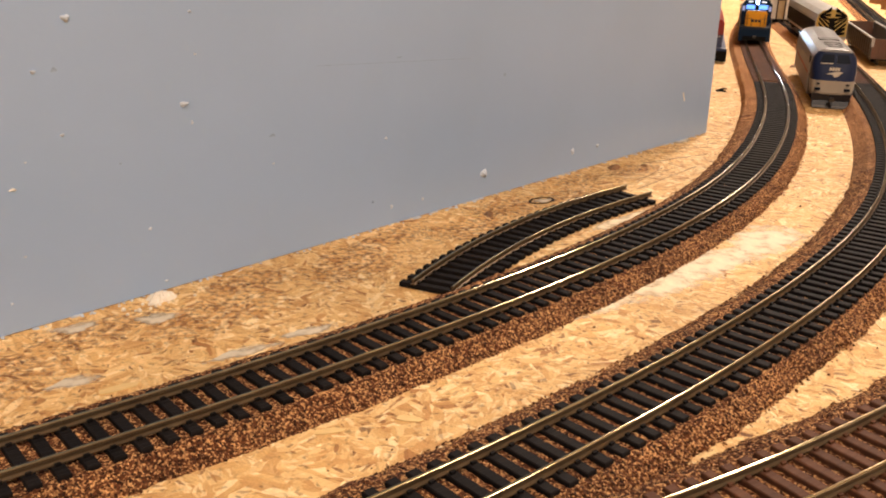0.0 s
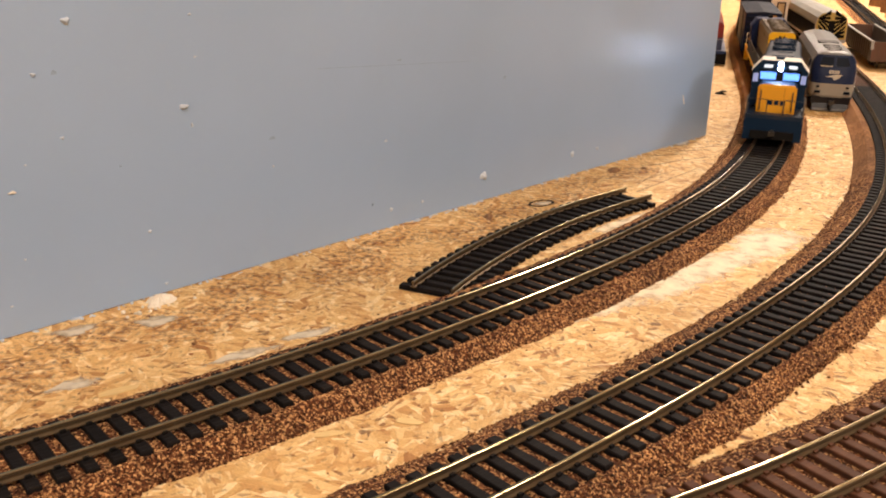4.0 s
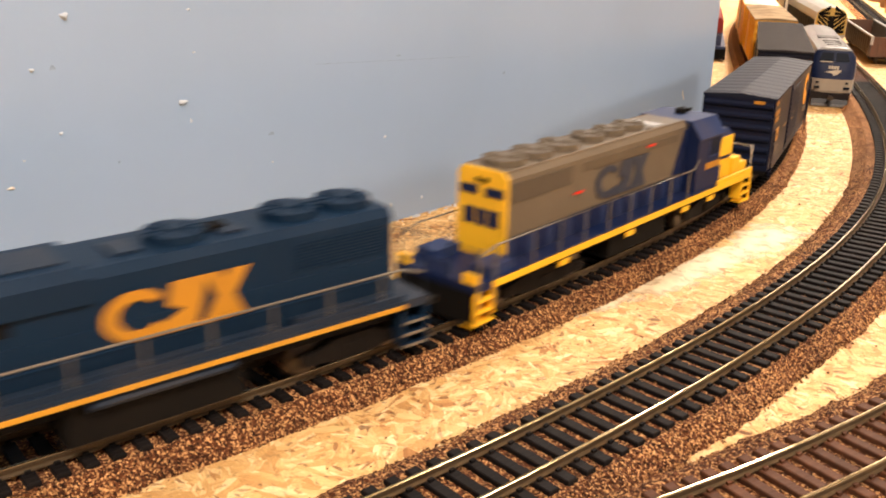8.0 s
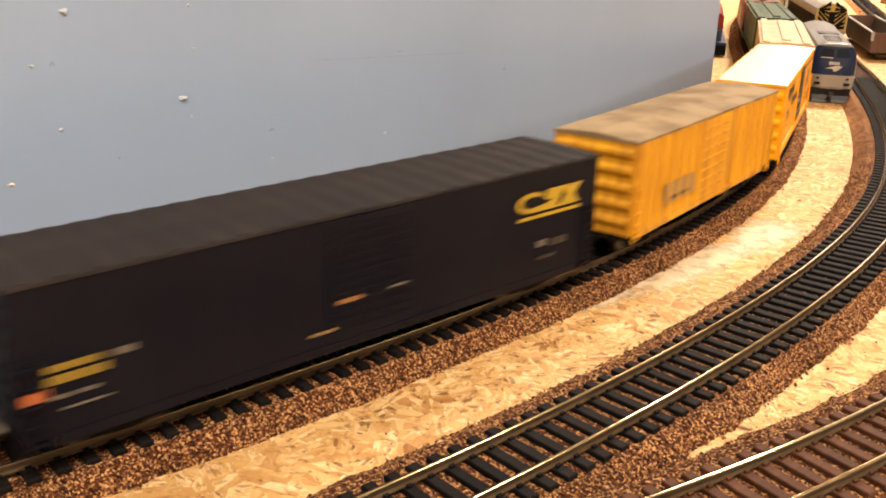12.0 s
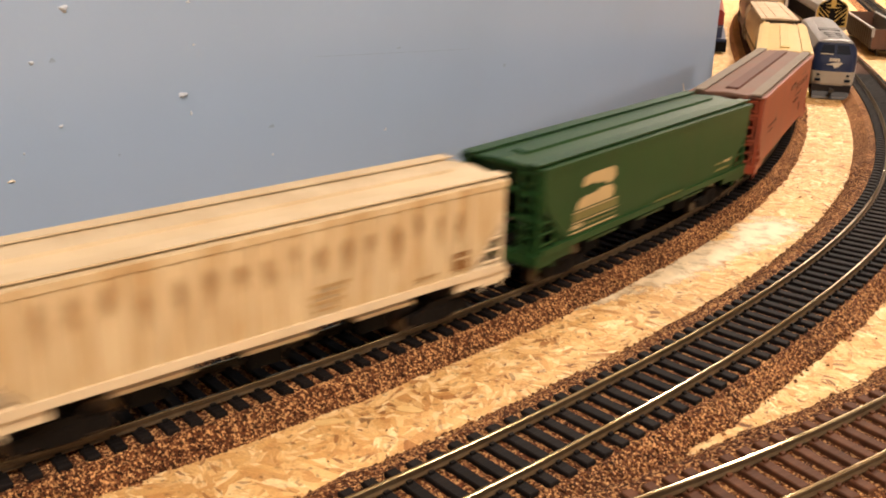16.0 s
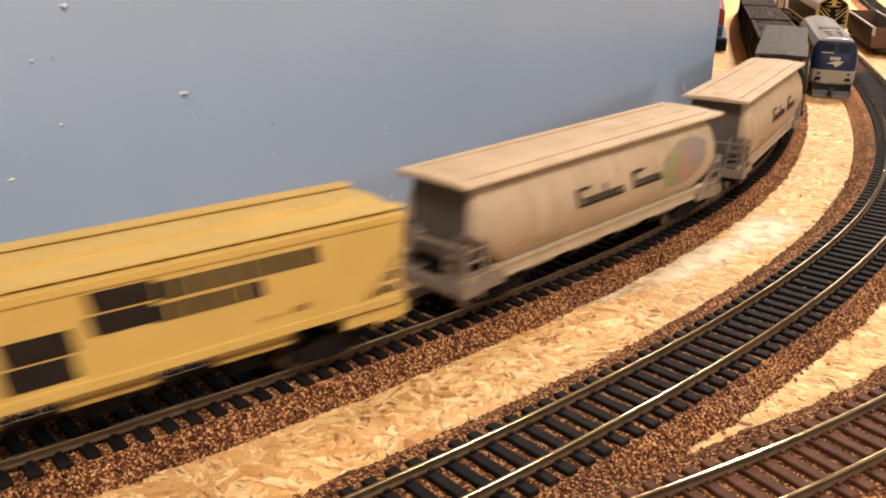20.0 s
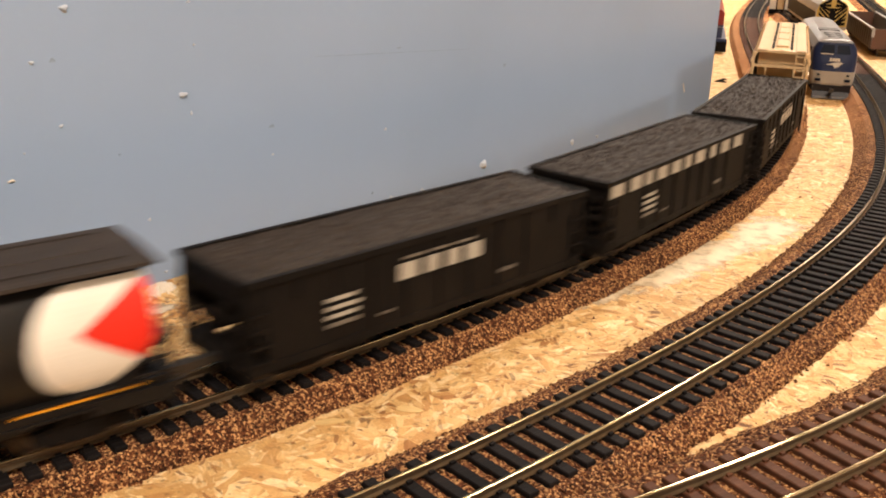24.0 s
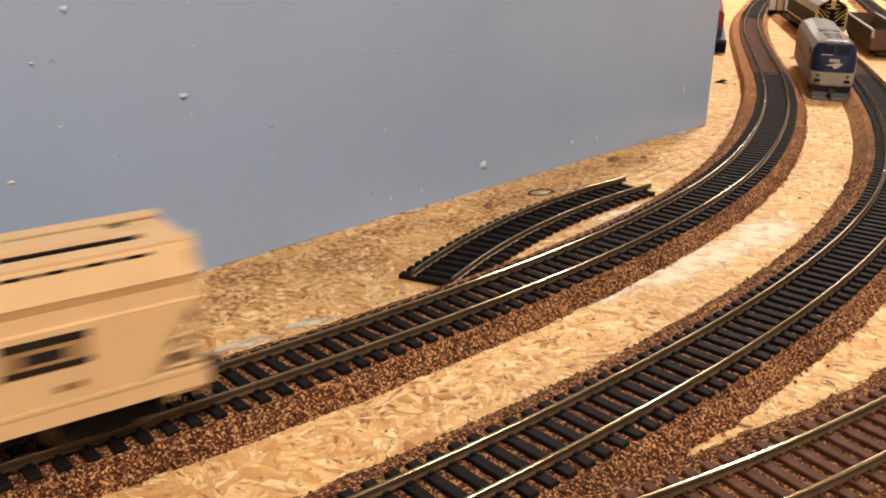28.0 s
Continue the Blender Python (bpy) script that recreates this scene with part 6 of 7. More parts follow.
    cab = part("cab", prism(bmesh.new(), [(-16.6, 16.2), (16.6, 16.2), (16.6, 39.5), (11.5, 46.2), (-11.5, 46.2), (-16.6, 39.5)], -64, -42.6, "x"), BLUE_DEEP, car)
    part("cab_roof", prism(bmesh.new(), [(-17.2, 39.3), (-12.0, 46.2), (12.0, 46.2), (17.2, 39.3), (17.4, 39.9), (12.3, 47.2), (-12.3, 47.2), (-17.4, 39.9)], -65.5, -42, "x"), BLUE, cab)
    for y in (-1, 1):
        part("side_window", boxes((-62, -53.5, y * 16.6 - 0.25, y * 16.6 + 0.25, 31.5, 38.8)), GLASS_DARK, cab)
        part("window_frame", boxes((-62.8, -62, y * 16.7 - 0.3, y * 16.7 + 0.3, 31, 39.0), (-53.5, -52.7, y * 16.7 - 0.3, y * 16.7 + 0.3, 31, 39.0), (-62.8, -52.7, y * 16.7 - 0.3, y * 16.7 + 0.3, 30.4, 31.1), (-57.9, -57.5, y * 16.7 - 0.3, y * 16.7 + 0.3, 31.1, 38.9)), BLUE, cab)
        part("windshield", boxes((-64.4, -63.8, min(y * 3, y * 14), max(y * 3, y * 14), 32, 39)), GLASS_DARK, cab)
        part("number_panel", boxes(*[(-64.5 + k * 2.9, -62.4 + k * 2.9, y * 16.65 - 0.2, y * 16.65 + 0.2, 25.4, 28.2) for k in range(5)]), GOLD_DULL, cab)
    part("roof_horn", boxes((-58, -53, -1.5, 1.5, 47.1, 49.4), (-61, -58, -2.4, -1.2, 48, 49.2), (-61, -58, 1.2, 2.4, 48, 49.2)), BLACKISH, car)
    part("nose", prism(bmesh.new(), [(-13, 16.2), (13, 16.2), (13, 36.0), (10.5, 38.4), (-10.5, 38.4), (-13, 36.0)], -84, -64, "x"), BLUE_DEEP, car, "deep blue short hood")
    part("end_box", boxes((-92, -84, -14.5, 14.5, 16.2, 24.5)), YELLOW, car, bevel=0.8)
    part("end_box", boxes((-99.5, -92.2, -14.5, 14.5, 16.2, 21.0)), YELLOW, car, bevel=0.8)
    for y in (-13.15, 13.15):
        part("side_panel", prism(bmesh.new(), [(-69.5, 27.0), (-84, 27.0), (-84, 35.8), (-73, 35.8)], y - 0.25, y + 0.25, "y"), YELLOW, car)
        part("side_panel", prism(bmesh.new(), [(-66.0, 16.4), (-84, 16.4), (-84, 25.2), (-68.8, 25.2)], y - 0.25, y + 0.25, "y"), YELLOW, car)
    part("nose_end", boxes((-84.6, -84, -12.8, 12.8, 16.4, 36.2)), YELLOW, car)
    for y in (-1, 1):
        part("side_apron", boxes((-aft + 0.5, -64, y * 16.8 - 0.5, y * 16.8 + 0.5, 13.5, 18.0)), YELLOW, car)
    for x in (fore - 0.7, -aft + 0.7):
        part("pilot", boxes((x - 0.7, x + 0.7, -16.6, 16.6, 2.4, 14.5)), BLACKISH, car)
    for s, h in ((-1, aft), (1, fore)):
        steps(car, s, h, YELLOW, YELLOW)
        for y in (-1, 1):
            handrail(car, [(s * (h - 1), y * 16.4, 14), (s * (h - 1), y * 16.4, 28), (s * (h - 1), y * 5, 28), (s * (h - 1), y * 5, 16.5)], [], 16.2, WHITE if s < 0 else NAVY_PALE)
    for y in (-16.8, 16.8):
        handrail(car, [(-44, y, 31), (-40, y, 27.5), (fore - 10, y, 27.5), (fore - 1.5, y, 25)], [(x, y, 27.5) for x in (-36, -20, -4, 12, 28, 44, 60, 76)], 16.2, MARK_DIM)
    for y in (-1, 1):
        yy = lambda a, b: (min(y * a, y * b), max(y * a, y * b))
        part("porch_box", boxes((86, 99, *yy(7.5, 15.8), 16.2, 19.6)), BLUE, car, bevel=0.4)
        part("end_plate", boxes((fore - 1.6, fore - 0.2, *yy(11.5, 17.2), 4.0, 19.5)), YELLOW, car)
        part("cab_step", boxes((-66, -64.3, *yy(13, 16.6), 16.2, 25)), BLUE, car)
        for x in (60, -14):
            part("hood_lift_ring", boxes((x, x + 2, *yy(7.2, 8.4), 47.1, 48.2)), GREY_BROWN, car)
        part("roof_edge", boxes((-42, 83, *yy(8.5, 9.0), 46.6, 47.5)), BOARD_GREY, hood)
        for x in (fore - 2, fore - 10):
            part("step_post", tube(bmesh.new(), [(x, y * 17.1, 8), (x, y * 17.1, 28)], 0.42), MARK_DIM, car)
    part("porch_gate", boxes((fore - 1.4, fore - 0.9, -5, 5, 16.2, 21)), BLUE, car)
    part("fuel_tank", boxes((-22, 22, -14.5, 14.5, 3.2, 12.4)), BLACKISH, car, bevel=1.2)
    part("underframe", boxes((-aft + 8, fore - 8, -12.5, 12.5, 9.6, 13.2)), BLACKISH, car)
    emblem(car, L, L / 2 - 29.5, 26.3, 39, 12.8, MARK_BLUE, 10.95)
    mark(car, L, L / 2 - 44, 32, 6, 0.9, RED, y=10.9)
    mark(car, L, L / 2 + 8, 41.2, 6, 0.9, RED, y=10.9)


def motions():
    rows = [k * 0.5 for k in range(57)]
    for car, trucks, centre, bogie in TRAIN:
        walk(car, [(t, car_pose(t, centre, bogie)) for t in rows])
        for s, tr in zip((-1, 1), trucks):
            turns = []
            for t in rows:
                at = np.interp(t, T_FINE, S_FINE) + centre + s * bogie
                th = LINE_A.at(at)[2]
                m = car_pose(t, centre, bogie)
                yaw = (th + math.pi - m.to_euler().z + math.pi) % (2 * math.pi) - math.pi
                turns.append((t, Matrix.Translation((-s * bogie * MM, 0, 0)) @ Matrix.Rotation(yaw, 4, "Z")))
            walk(tr, turns)


lead_locomotive()
second_locomotive()
freight_train_boxes()
freight_train_hoppers()
freight_train_coal()


# ---- parked models and clutter on the deck ----
LINE_D = Line(570, 1225, math.radians(72.5), [(-700, 0), (2000, 0)], -560, 1400)
roadbed("roadbed_far", LINE_D, -500, 1300, "brown cork roadbed strip under the far siding", (-499, -498), 5)
track("track_far_siding", LINE_D, -500, 1300, 4.9, "brass-railed siding track with black plastic ties on cork", [(-500, 1300, TIE_BLACK)], 6.6, -200, 200, 3.1)


def parked_gear(car, L, tx, kind="car"):
    for s in (-1, 1):
        truck(car, s * tx, kind)
    share("coupler", COUPLER_MESH, car, mm_pose(L / 2 + 2, 0, 0))
    share("coupler", COUPLER_MESH, car, mm_pose(-L / 2 - 2, 0, 0, 0, 0, 180))


DULL_SILVER = paint("dull_silver_paint", (0.19, 0.19, 0.195), amount=0.25, rough=0.35)


def passenger_locomotive():
    """Stands on the bare deck between two tracks, its front to the camera."""
    L, hd = 192.0, math.radians(74.2)
    cx, cy = 304.5 + math.cos(hd) * (L / 2 + 2), 751 + math.sin(hd) * (L / 2 + 2)
    car = thing("passenger_locomotive", "silver passenger diesel locomotive with a dark blue front, parked", "locomotive", mm_pose(cx, cy, 0.7, 0, 0, math.degrees(hd) + 180))
    h = L / 2
    side = [(17.2, 8), (17.4, 32), (16.4, 38), (13.2, 42.8), (7, 45), (0, 45.6)]
    prof = side + [(-y, z) for y, z in side[-2::-1]]
    part("body", prism(bmesh.new(), prof, -h, h - 14, "x"), DULL_SILVER, car)
    # nose in three bands
    def band(levels, mat, name, label=""):
        """A rounded shell: levels of (height, half width, front)."""
        bm = bmesh.new()
        turn = [math.radians(a) for a in (0, 12, 26, 40, 52, 63, 73, 82, 90)]
        rings = []
        for z, w, x in levels:
            half = [(h - 14 + (x - h + 14) * math.sin(a) ** 0.5, w * max(0.0, math.cos(a)) ** 0.5) for a in turn]
            rings.append([bm.verts.new((px, py, z)) for px, py in half + [(px, -py) for px, py in half[-2::-1]]])
        n = len(rings[0])
        for lo, hi in zip(rings, rings[1:]):
            for k in range(n):
                bm.faces.new((lo[k], lo[(k + 1) % n], hi[(k + 1) % n], hi[k]))
        bm.faces.new(rings[0][::-1])
        bm.faces.new(rings[-1])
        return part(name, bm, mat, car, label)
    band([(10.5, 15.6, h - 0.6), (12, 16.2, h), (21.3, 16.9, h - 0.3)], paint("pale_grey_nose", (0.34, 0.30, 0.245)), "lower_nose", "pale grey lower nose")
    blue = band([(21.3, 16.6, h - 0.5), (28, 16.9, h - 2.6), (34.5, 16.8, h - 5.3), (38, 16.0, h - 6.8), (41, 14.4, h - 8.0), (42.8, 12.6, h - 8.9)],
                paint("night_blue_nose", (0.009, 0.016, 0.05), amount=0.06, rough=0.45, spec=0.12), "upper_nose", "dark blue upper nose")
    band([(42.8, 13.4, h - 8.4), (44.4, 10.6, h - 9.6), (45.4, 6.5, h - 11.5)], DULL_SILVER, "brow")
    for y in (-1, 1):
        bm = bmesh.new()
        v = [bm.verts.new(p) for p in ((h - 5.2, y * 1.0, 34.5), (h - 6.0, y * 11.4, 34.5), (h - 8.7, y * 9.4, 41.0), (h - 8.0, y * 1.0, 41.0))]
        u = [bm.verts.new(q.co + Vector((0.5, 0, 0.2))) for q in v]
        bm.faces.new(v)
        bm.faces.new(u)
        for i in range(4):
            bm.faces.new((v[i], v[(i + 1) % 4], u[(i + 1) % 4], u[i]))
        part("windshield", bm, GLASS_DARK, blue)
        part("headlamp", boxes((h - 0.4, h + 0.3, y * 11 - 2.2, y * 11 + 2.2, 13.6, 15.6)), GLASS_DARK, car)
        part("marker_lamp", boxes((h - 0.4, h + 0.25, y * 11 - 1.1, y * 11 + 1.1, 18.0, 19.4)), GLASS_DARK, car)
        part("side_stripe", boxes((-h + 6, h - 16, y * 17.45 - 0.2, y * 17.45 + 0.2, 22, 24)), RUST_RED, car)
        part("side_window", boxes((h - 32, h - 22, y * 17.3 - 0.3, y * 17.3 + 0.3, 31, 37)), GLASS_DARK, car)
        part("grab_rail", tube(bmesh.new(), [(h - 19, y * 17.9, 12), (h - 19, y * 17.9, 32)], 0.4), SILVER, car)
    bm = boxes(*[(h - 4.8, h - 2.4, -3.8 + k * 2.0, -2.2 + k * 2.0, 28.9, 31.3) for k in range(4)])
    part("number_panel", bm, MARK_WHITE, blue)
    bm = prism(bmesh.new(), [(-6.4, 26.4), (2.0, 28.4), (6.2, 28.2), (3.4, 25.2), (0.4, 23.8), (-1.0, 26.0)], h - 3.2, h - 1.3, "x")
    part("emblem", bm, MARK_WHITE, blue)
    part("horn_bar", boxes((h - 5.0, h - 4.2, -10.6, -1.5, 34.0, 34.6)), MARK_WHITE, blue)
    grille = paint("dark_grille", (0.04, 0.04, 0.04))
    for x, d, wide in ((h - 26, 2.2, 5.5), (h - 40, 2.6, 6.5), (h - 54, 2.6, 6.5), (h - 84, 9, 8)):
        part("roof_grille", boxes((x - d, x + d, -wide, wide, 43.6, 45.8)), grille, car, bevel=0.3)
    pilot_paint = paint("dark_pilot", (0.011, 0.009, 0.011), amount=0.2)
    part("coupler_pocket", boxes((h - 6, h - 0.8, -14.5, 14.5, 5.5, 11)), pilot_paint, car, bevel=1.2)
    part("pilot_plough", prism(bmesh.new(), [(h - 6, 0.2), (h + 2.6, 0.2), (h + 0.2, 5.6), (h - 6, 5.6)], -13.5, 13.5, "y"), pilot_paint, car)
    for y in (-1, 1):
        part("plough_edge", boxes((h + 1.9, h + 2.7, y * 7.2 - 6.0, y * 7.2 + 6.0, 0.3, 1.9)), DULL_SILVER, car)
    part("skirt", boxes((-h + 2, h - 6, -14.5, 14.5, 5.5, 8.2)), BLACKISH, car)
    part("fuel_tank", boxes((-26, 26, -14, 14, 2.5, 8)), BLACKISH, car, bevel=1)
    parked_gear(car, L, L / 2 - 42, "loco4")


def striped_end_car():
    s0, L = 885.0, 236.0
    x, y, th = LINE_B.at(s0 + L / 2)
    car = thing("passenger_coach", "silver round-roofed coach with yellow and black striped end", "coach", mm_pose(x, y, RAIL_Z, 0, 0, math.degrees(th) + 180))
    h = L / 2
    prof = [(16.8, 9), (17, 30), (15.4, 36), (11, 40.4), (4, 42), (-4, 42), (-11, 40.4), (-15.4, 36), (-17, 30), (-16.8, 9)]
    part("body", prism(bmesh.new(), prof, -h, h - 1, "x"), SILVER, car)
    # dark bands and posts added to the sides to stand in for their shade
    for y in (-1, 1):
        part("shade_band", boxes((-h + 4, h - 4, y * 17.05 - 0.25, y * 17.05 + 0.25, 12, 28)), GLASS_DARK, car)
        for i in range(12):
            part("shade_band_post", boxes((-h + 12 + i * 18, -h + 14 + i * 18, y * 17.2 - 0.3, y * 17.2 + 0.3, 12, 28)), BLACKISH, car)
    end = part("end_panel", prism(bmesh.new(), [(y * 0.97, max(z, 13.0)) for y, z in prof], h - 1, h, "x"), STRAW, car, "yellow end panel")
    for i in range(9):
        z = 3 + i * 5.2
        for s in (-1, 1):
            z0, z1 = max(z, 13.4), min(z + 12, 39)
            ya, yb = 2.4, 14.5
            part("black_stripe", prism(bmesh.new(), [(s * ya, z0), (s * ya, min(z0 + 3.3, 40)), (s * yb, min(z1 + 3.3, 36)), (s * yb, min(z1, 34.5))], h, h + 0.3, "x"), BLACKISH, end)
    part("end_door", boxes((h - 0.2, h + 0.9, -3.0, 3.0, 13, 33)), TRUCK, end)
    part("skirt", boxes((-h + 6, h - 6, -14, 14, 6, 9)), BLACKISH, car)
    parked_gear(car, L, h - 32)


def gondola():
    L, th = 208.0, math.radians(75.8)
    x, y = 458 + math.cos(th) * L / 2, 1001 + math.sin(th) * L / 2
    car = thing("gondola", "empty grey ribbed gondola with a bright worn rim", "gondola", mm_pose(x, y, 0.7, 0, 0, math.degrees(th) + 180))
    h, w = L / 2, 16.5
    steel = paint("grey_steel_paint", (0.12, 0.105, 0.09), amount=0.5, dirt=(0.07, 0.055, 0.045))
    part("floor_plate", boxes((-h, h, -w, w, 7.5, 9)), steel, car)
    for y_ in (-1, 1):
        sd = part("side_wall", boxes((-h, h, y_ * w - 0.6, y_ * w + 0.6, 9, 27.5)), steel, car)
        rib = mesh_of(boxes((-0.9, 0.9, -0.6, 0.6, 8, 27)), "side_rib", steel)
        for i in range(15):
            share("side_rib", rib, sd, mm_pose(-h + 4 + (L - 8) * i / 14, y_ * (w + 1.0), 0))
        part("rim", boxes((-h, h, y_ * (w + 0.4) - 1.3, y_ * (w + 0.4) + 1.3, 27.4, 28.8)), SILVER, car)
    for s in (-1, 1):
        part("end_wall", boxes((s * h - 0.6, s * h + 0.6, -w, w, 8, 28.2)), ROOF_RUST, car)
        for y_ in (-9, -3, 3, 9):
            part("end_rib", boxes((s * (h + 0.9) - 0.4, s * (h + 0.9) + 0.4, y_ - 0.7, y_ + 0.7, 9, 27)), ROOF_RUST, car)
        for y_ in (-1, 1):
            part("corner_cap", boxes((s * (h + 0.2) - 1.2, s * (h + 0.2) + 1.2, y_ * (w + 0.2) - 1.4, y_ * (w + 0.2) + 1.4, 20, 29.2)), SILVER, car)
    parked_gear(car, L, h - 24)


def white_coach():
    L, hd = 220.0, math.radians(67)
    cx, cy = 480 + math.cos(hd) * L / 2, 1412 + math.sin(hd) * L / 2
    car = thing("white_coach", "white coach with a dark door frame in its end", "coach", mm_pose(cx, cy, 0, 0, 0, math.degrees(hd) + 180))
    h = L / 2
    part("body", prism(bmesh.new(), [(-15, 10), (15, 10), (15, 38), (12, 43), (-12, 43), (-15, 38)], -h, h, "x"), WHITE, car)
    fr = part("door_frame", boxes((h, h + 0.8, -6.2, -4.2, 10, 36), (h, h + 0.8, 4.2, 6.2, 10, 36), (h, h + 0.8, -6.2, 6.2, 36, 38)), paint("dark_brown_trim", (0.05, 0.03, 0.02)), car)
    part("end_door", boxes((h - 0.1, h + 0.4, -4.2, 4.2, 10, 36)), BEIGE, fr)
    part("end_platform", boxes((h - 10, h + 4, -15, 15, 3, 10)), BLACKISH, car)
    part("underframe", boxes((-h, h - 10, -12, 12, 4, 10)), BLACKISH, car)
    parked_gear(car, L, h - 32)


def red_blue_locomotive():
    L = 180.0
    x, y, th = LINE_A.at(712 + L / 2, -50)
    car = thing("parked_locomotive", "red and blue diesel locomotive parked behind the foam board", "locomotive", mm_pose(x, y, 0, 0, 0, math.degrees(th) + 180))
    h = L / 2
    red, blue = paint("dull_red_paint", (0.22, 0.02, 0.02)), paint("dull_blue_paint", (0.025, 0.045, 0.11))
    part("deck", boxes((-h, h, -16.5, 16.5, 12, 15)), blue, car)
    part("hood", prism(bmesh.new(), [(-12, 15), (12, 15), (12, 40), (9, 43), (-9, 43), (-12, 40)], -h + 10, h - 10, "x"), blue, car)
    part("hood_top", prism(bmesh.new(), [(-12.3, 28), (12.3, 28), (12.3, 40.2), (9.2, 43.4), (-9.2, 43.4), (-12.3, 40.2)], -h + 9.6, h - 9.6, "x"), red, car)
    part("pilot", boxes((h - 1.4, h, -16, 16, 2, 13)), BLACKISH, car)
    part("pilot", boxes((-h, -h + 1.4, -16, 16, 2, 13)), BLACKISH, car)
    for s in (-1, 1):
        steps(car, s, h, BLACKISH, BLACKISH)
        for yy in (-1, 1):
            handrail(car, [(s * (h - 1), yy * 16, 14), (s * (h - 1), yy * 16, 27), (s * (h - 1), yy * 6, 27), (s * (h - 1), yy * 6, 15)], [], 15, WHITE)
    part("fuel_tank", boxes((-20, 20, -13, 13, 3, 12)), BLACKISH, car)
    parked_gear(car, L, h - 34, "loco4")


def far_grey_car():
    car = thing("grey_freight_car", "dull grey freight car standing at the far side", "freight car", mm_pose(395, 1690, 0, 0, 0, 60))
    part("body", boxes((-80, 80, -16, 16, 9, 40)), ROOF_RUST, car, bevel=0.6)
    part("roof", prism(bmesh.new(), [(-16.6, 40), (16.6, 40), (0, 42.5)], -80.5, 80.5, "x"), SILVER, car)
    parked_gear(car, 160, 56)


def planks():
    wood = material("old_plank_wood", (0.30, 0.17, 0.085), 0.65, vary=0.3, scale=14.0, stretch=(1, 9, 9), bump=0.4, bump_scale=60.0, dirt=(0.12, 0.07, 0.035), dirt_amount=0.5)
    pale = material("pale_plank_wood", (0.50, 0.34, 0.16), 0.65, vary=0.25, scale=14.0, stretch=(1, 9, 9), bump=0.4, bump_scale=60.0)
    for x, y, z, L, w, t, turn, m in ((780, 1320, 0.3, 300, 34, 12, 14, wood), (829, 1440, 0.3, 320, 40, 14, 9, wood), (875, 1545, 0.3, 340, 36, 20, 12, wood), (922, 1660, 0.3, 360, 44, 14, 8, pale), (992, 1790, 0.3, 420, 50, 24, 12, wood), (1036, 1930, 0.3, 420, 60, 20, 10, wood)):
        solo("plank", boxes((-L / 2, L / 2, -w / 2, w / 2, 0, t)), m, "rough brown wooden plank lying on the deck", "plank", mm_pose(x, y, z, 0, 0, turn), group="planks at the far end", bevel=1.0)


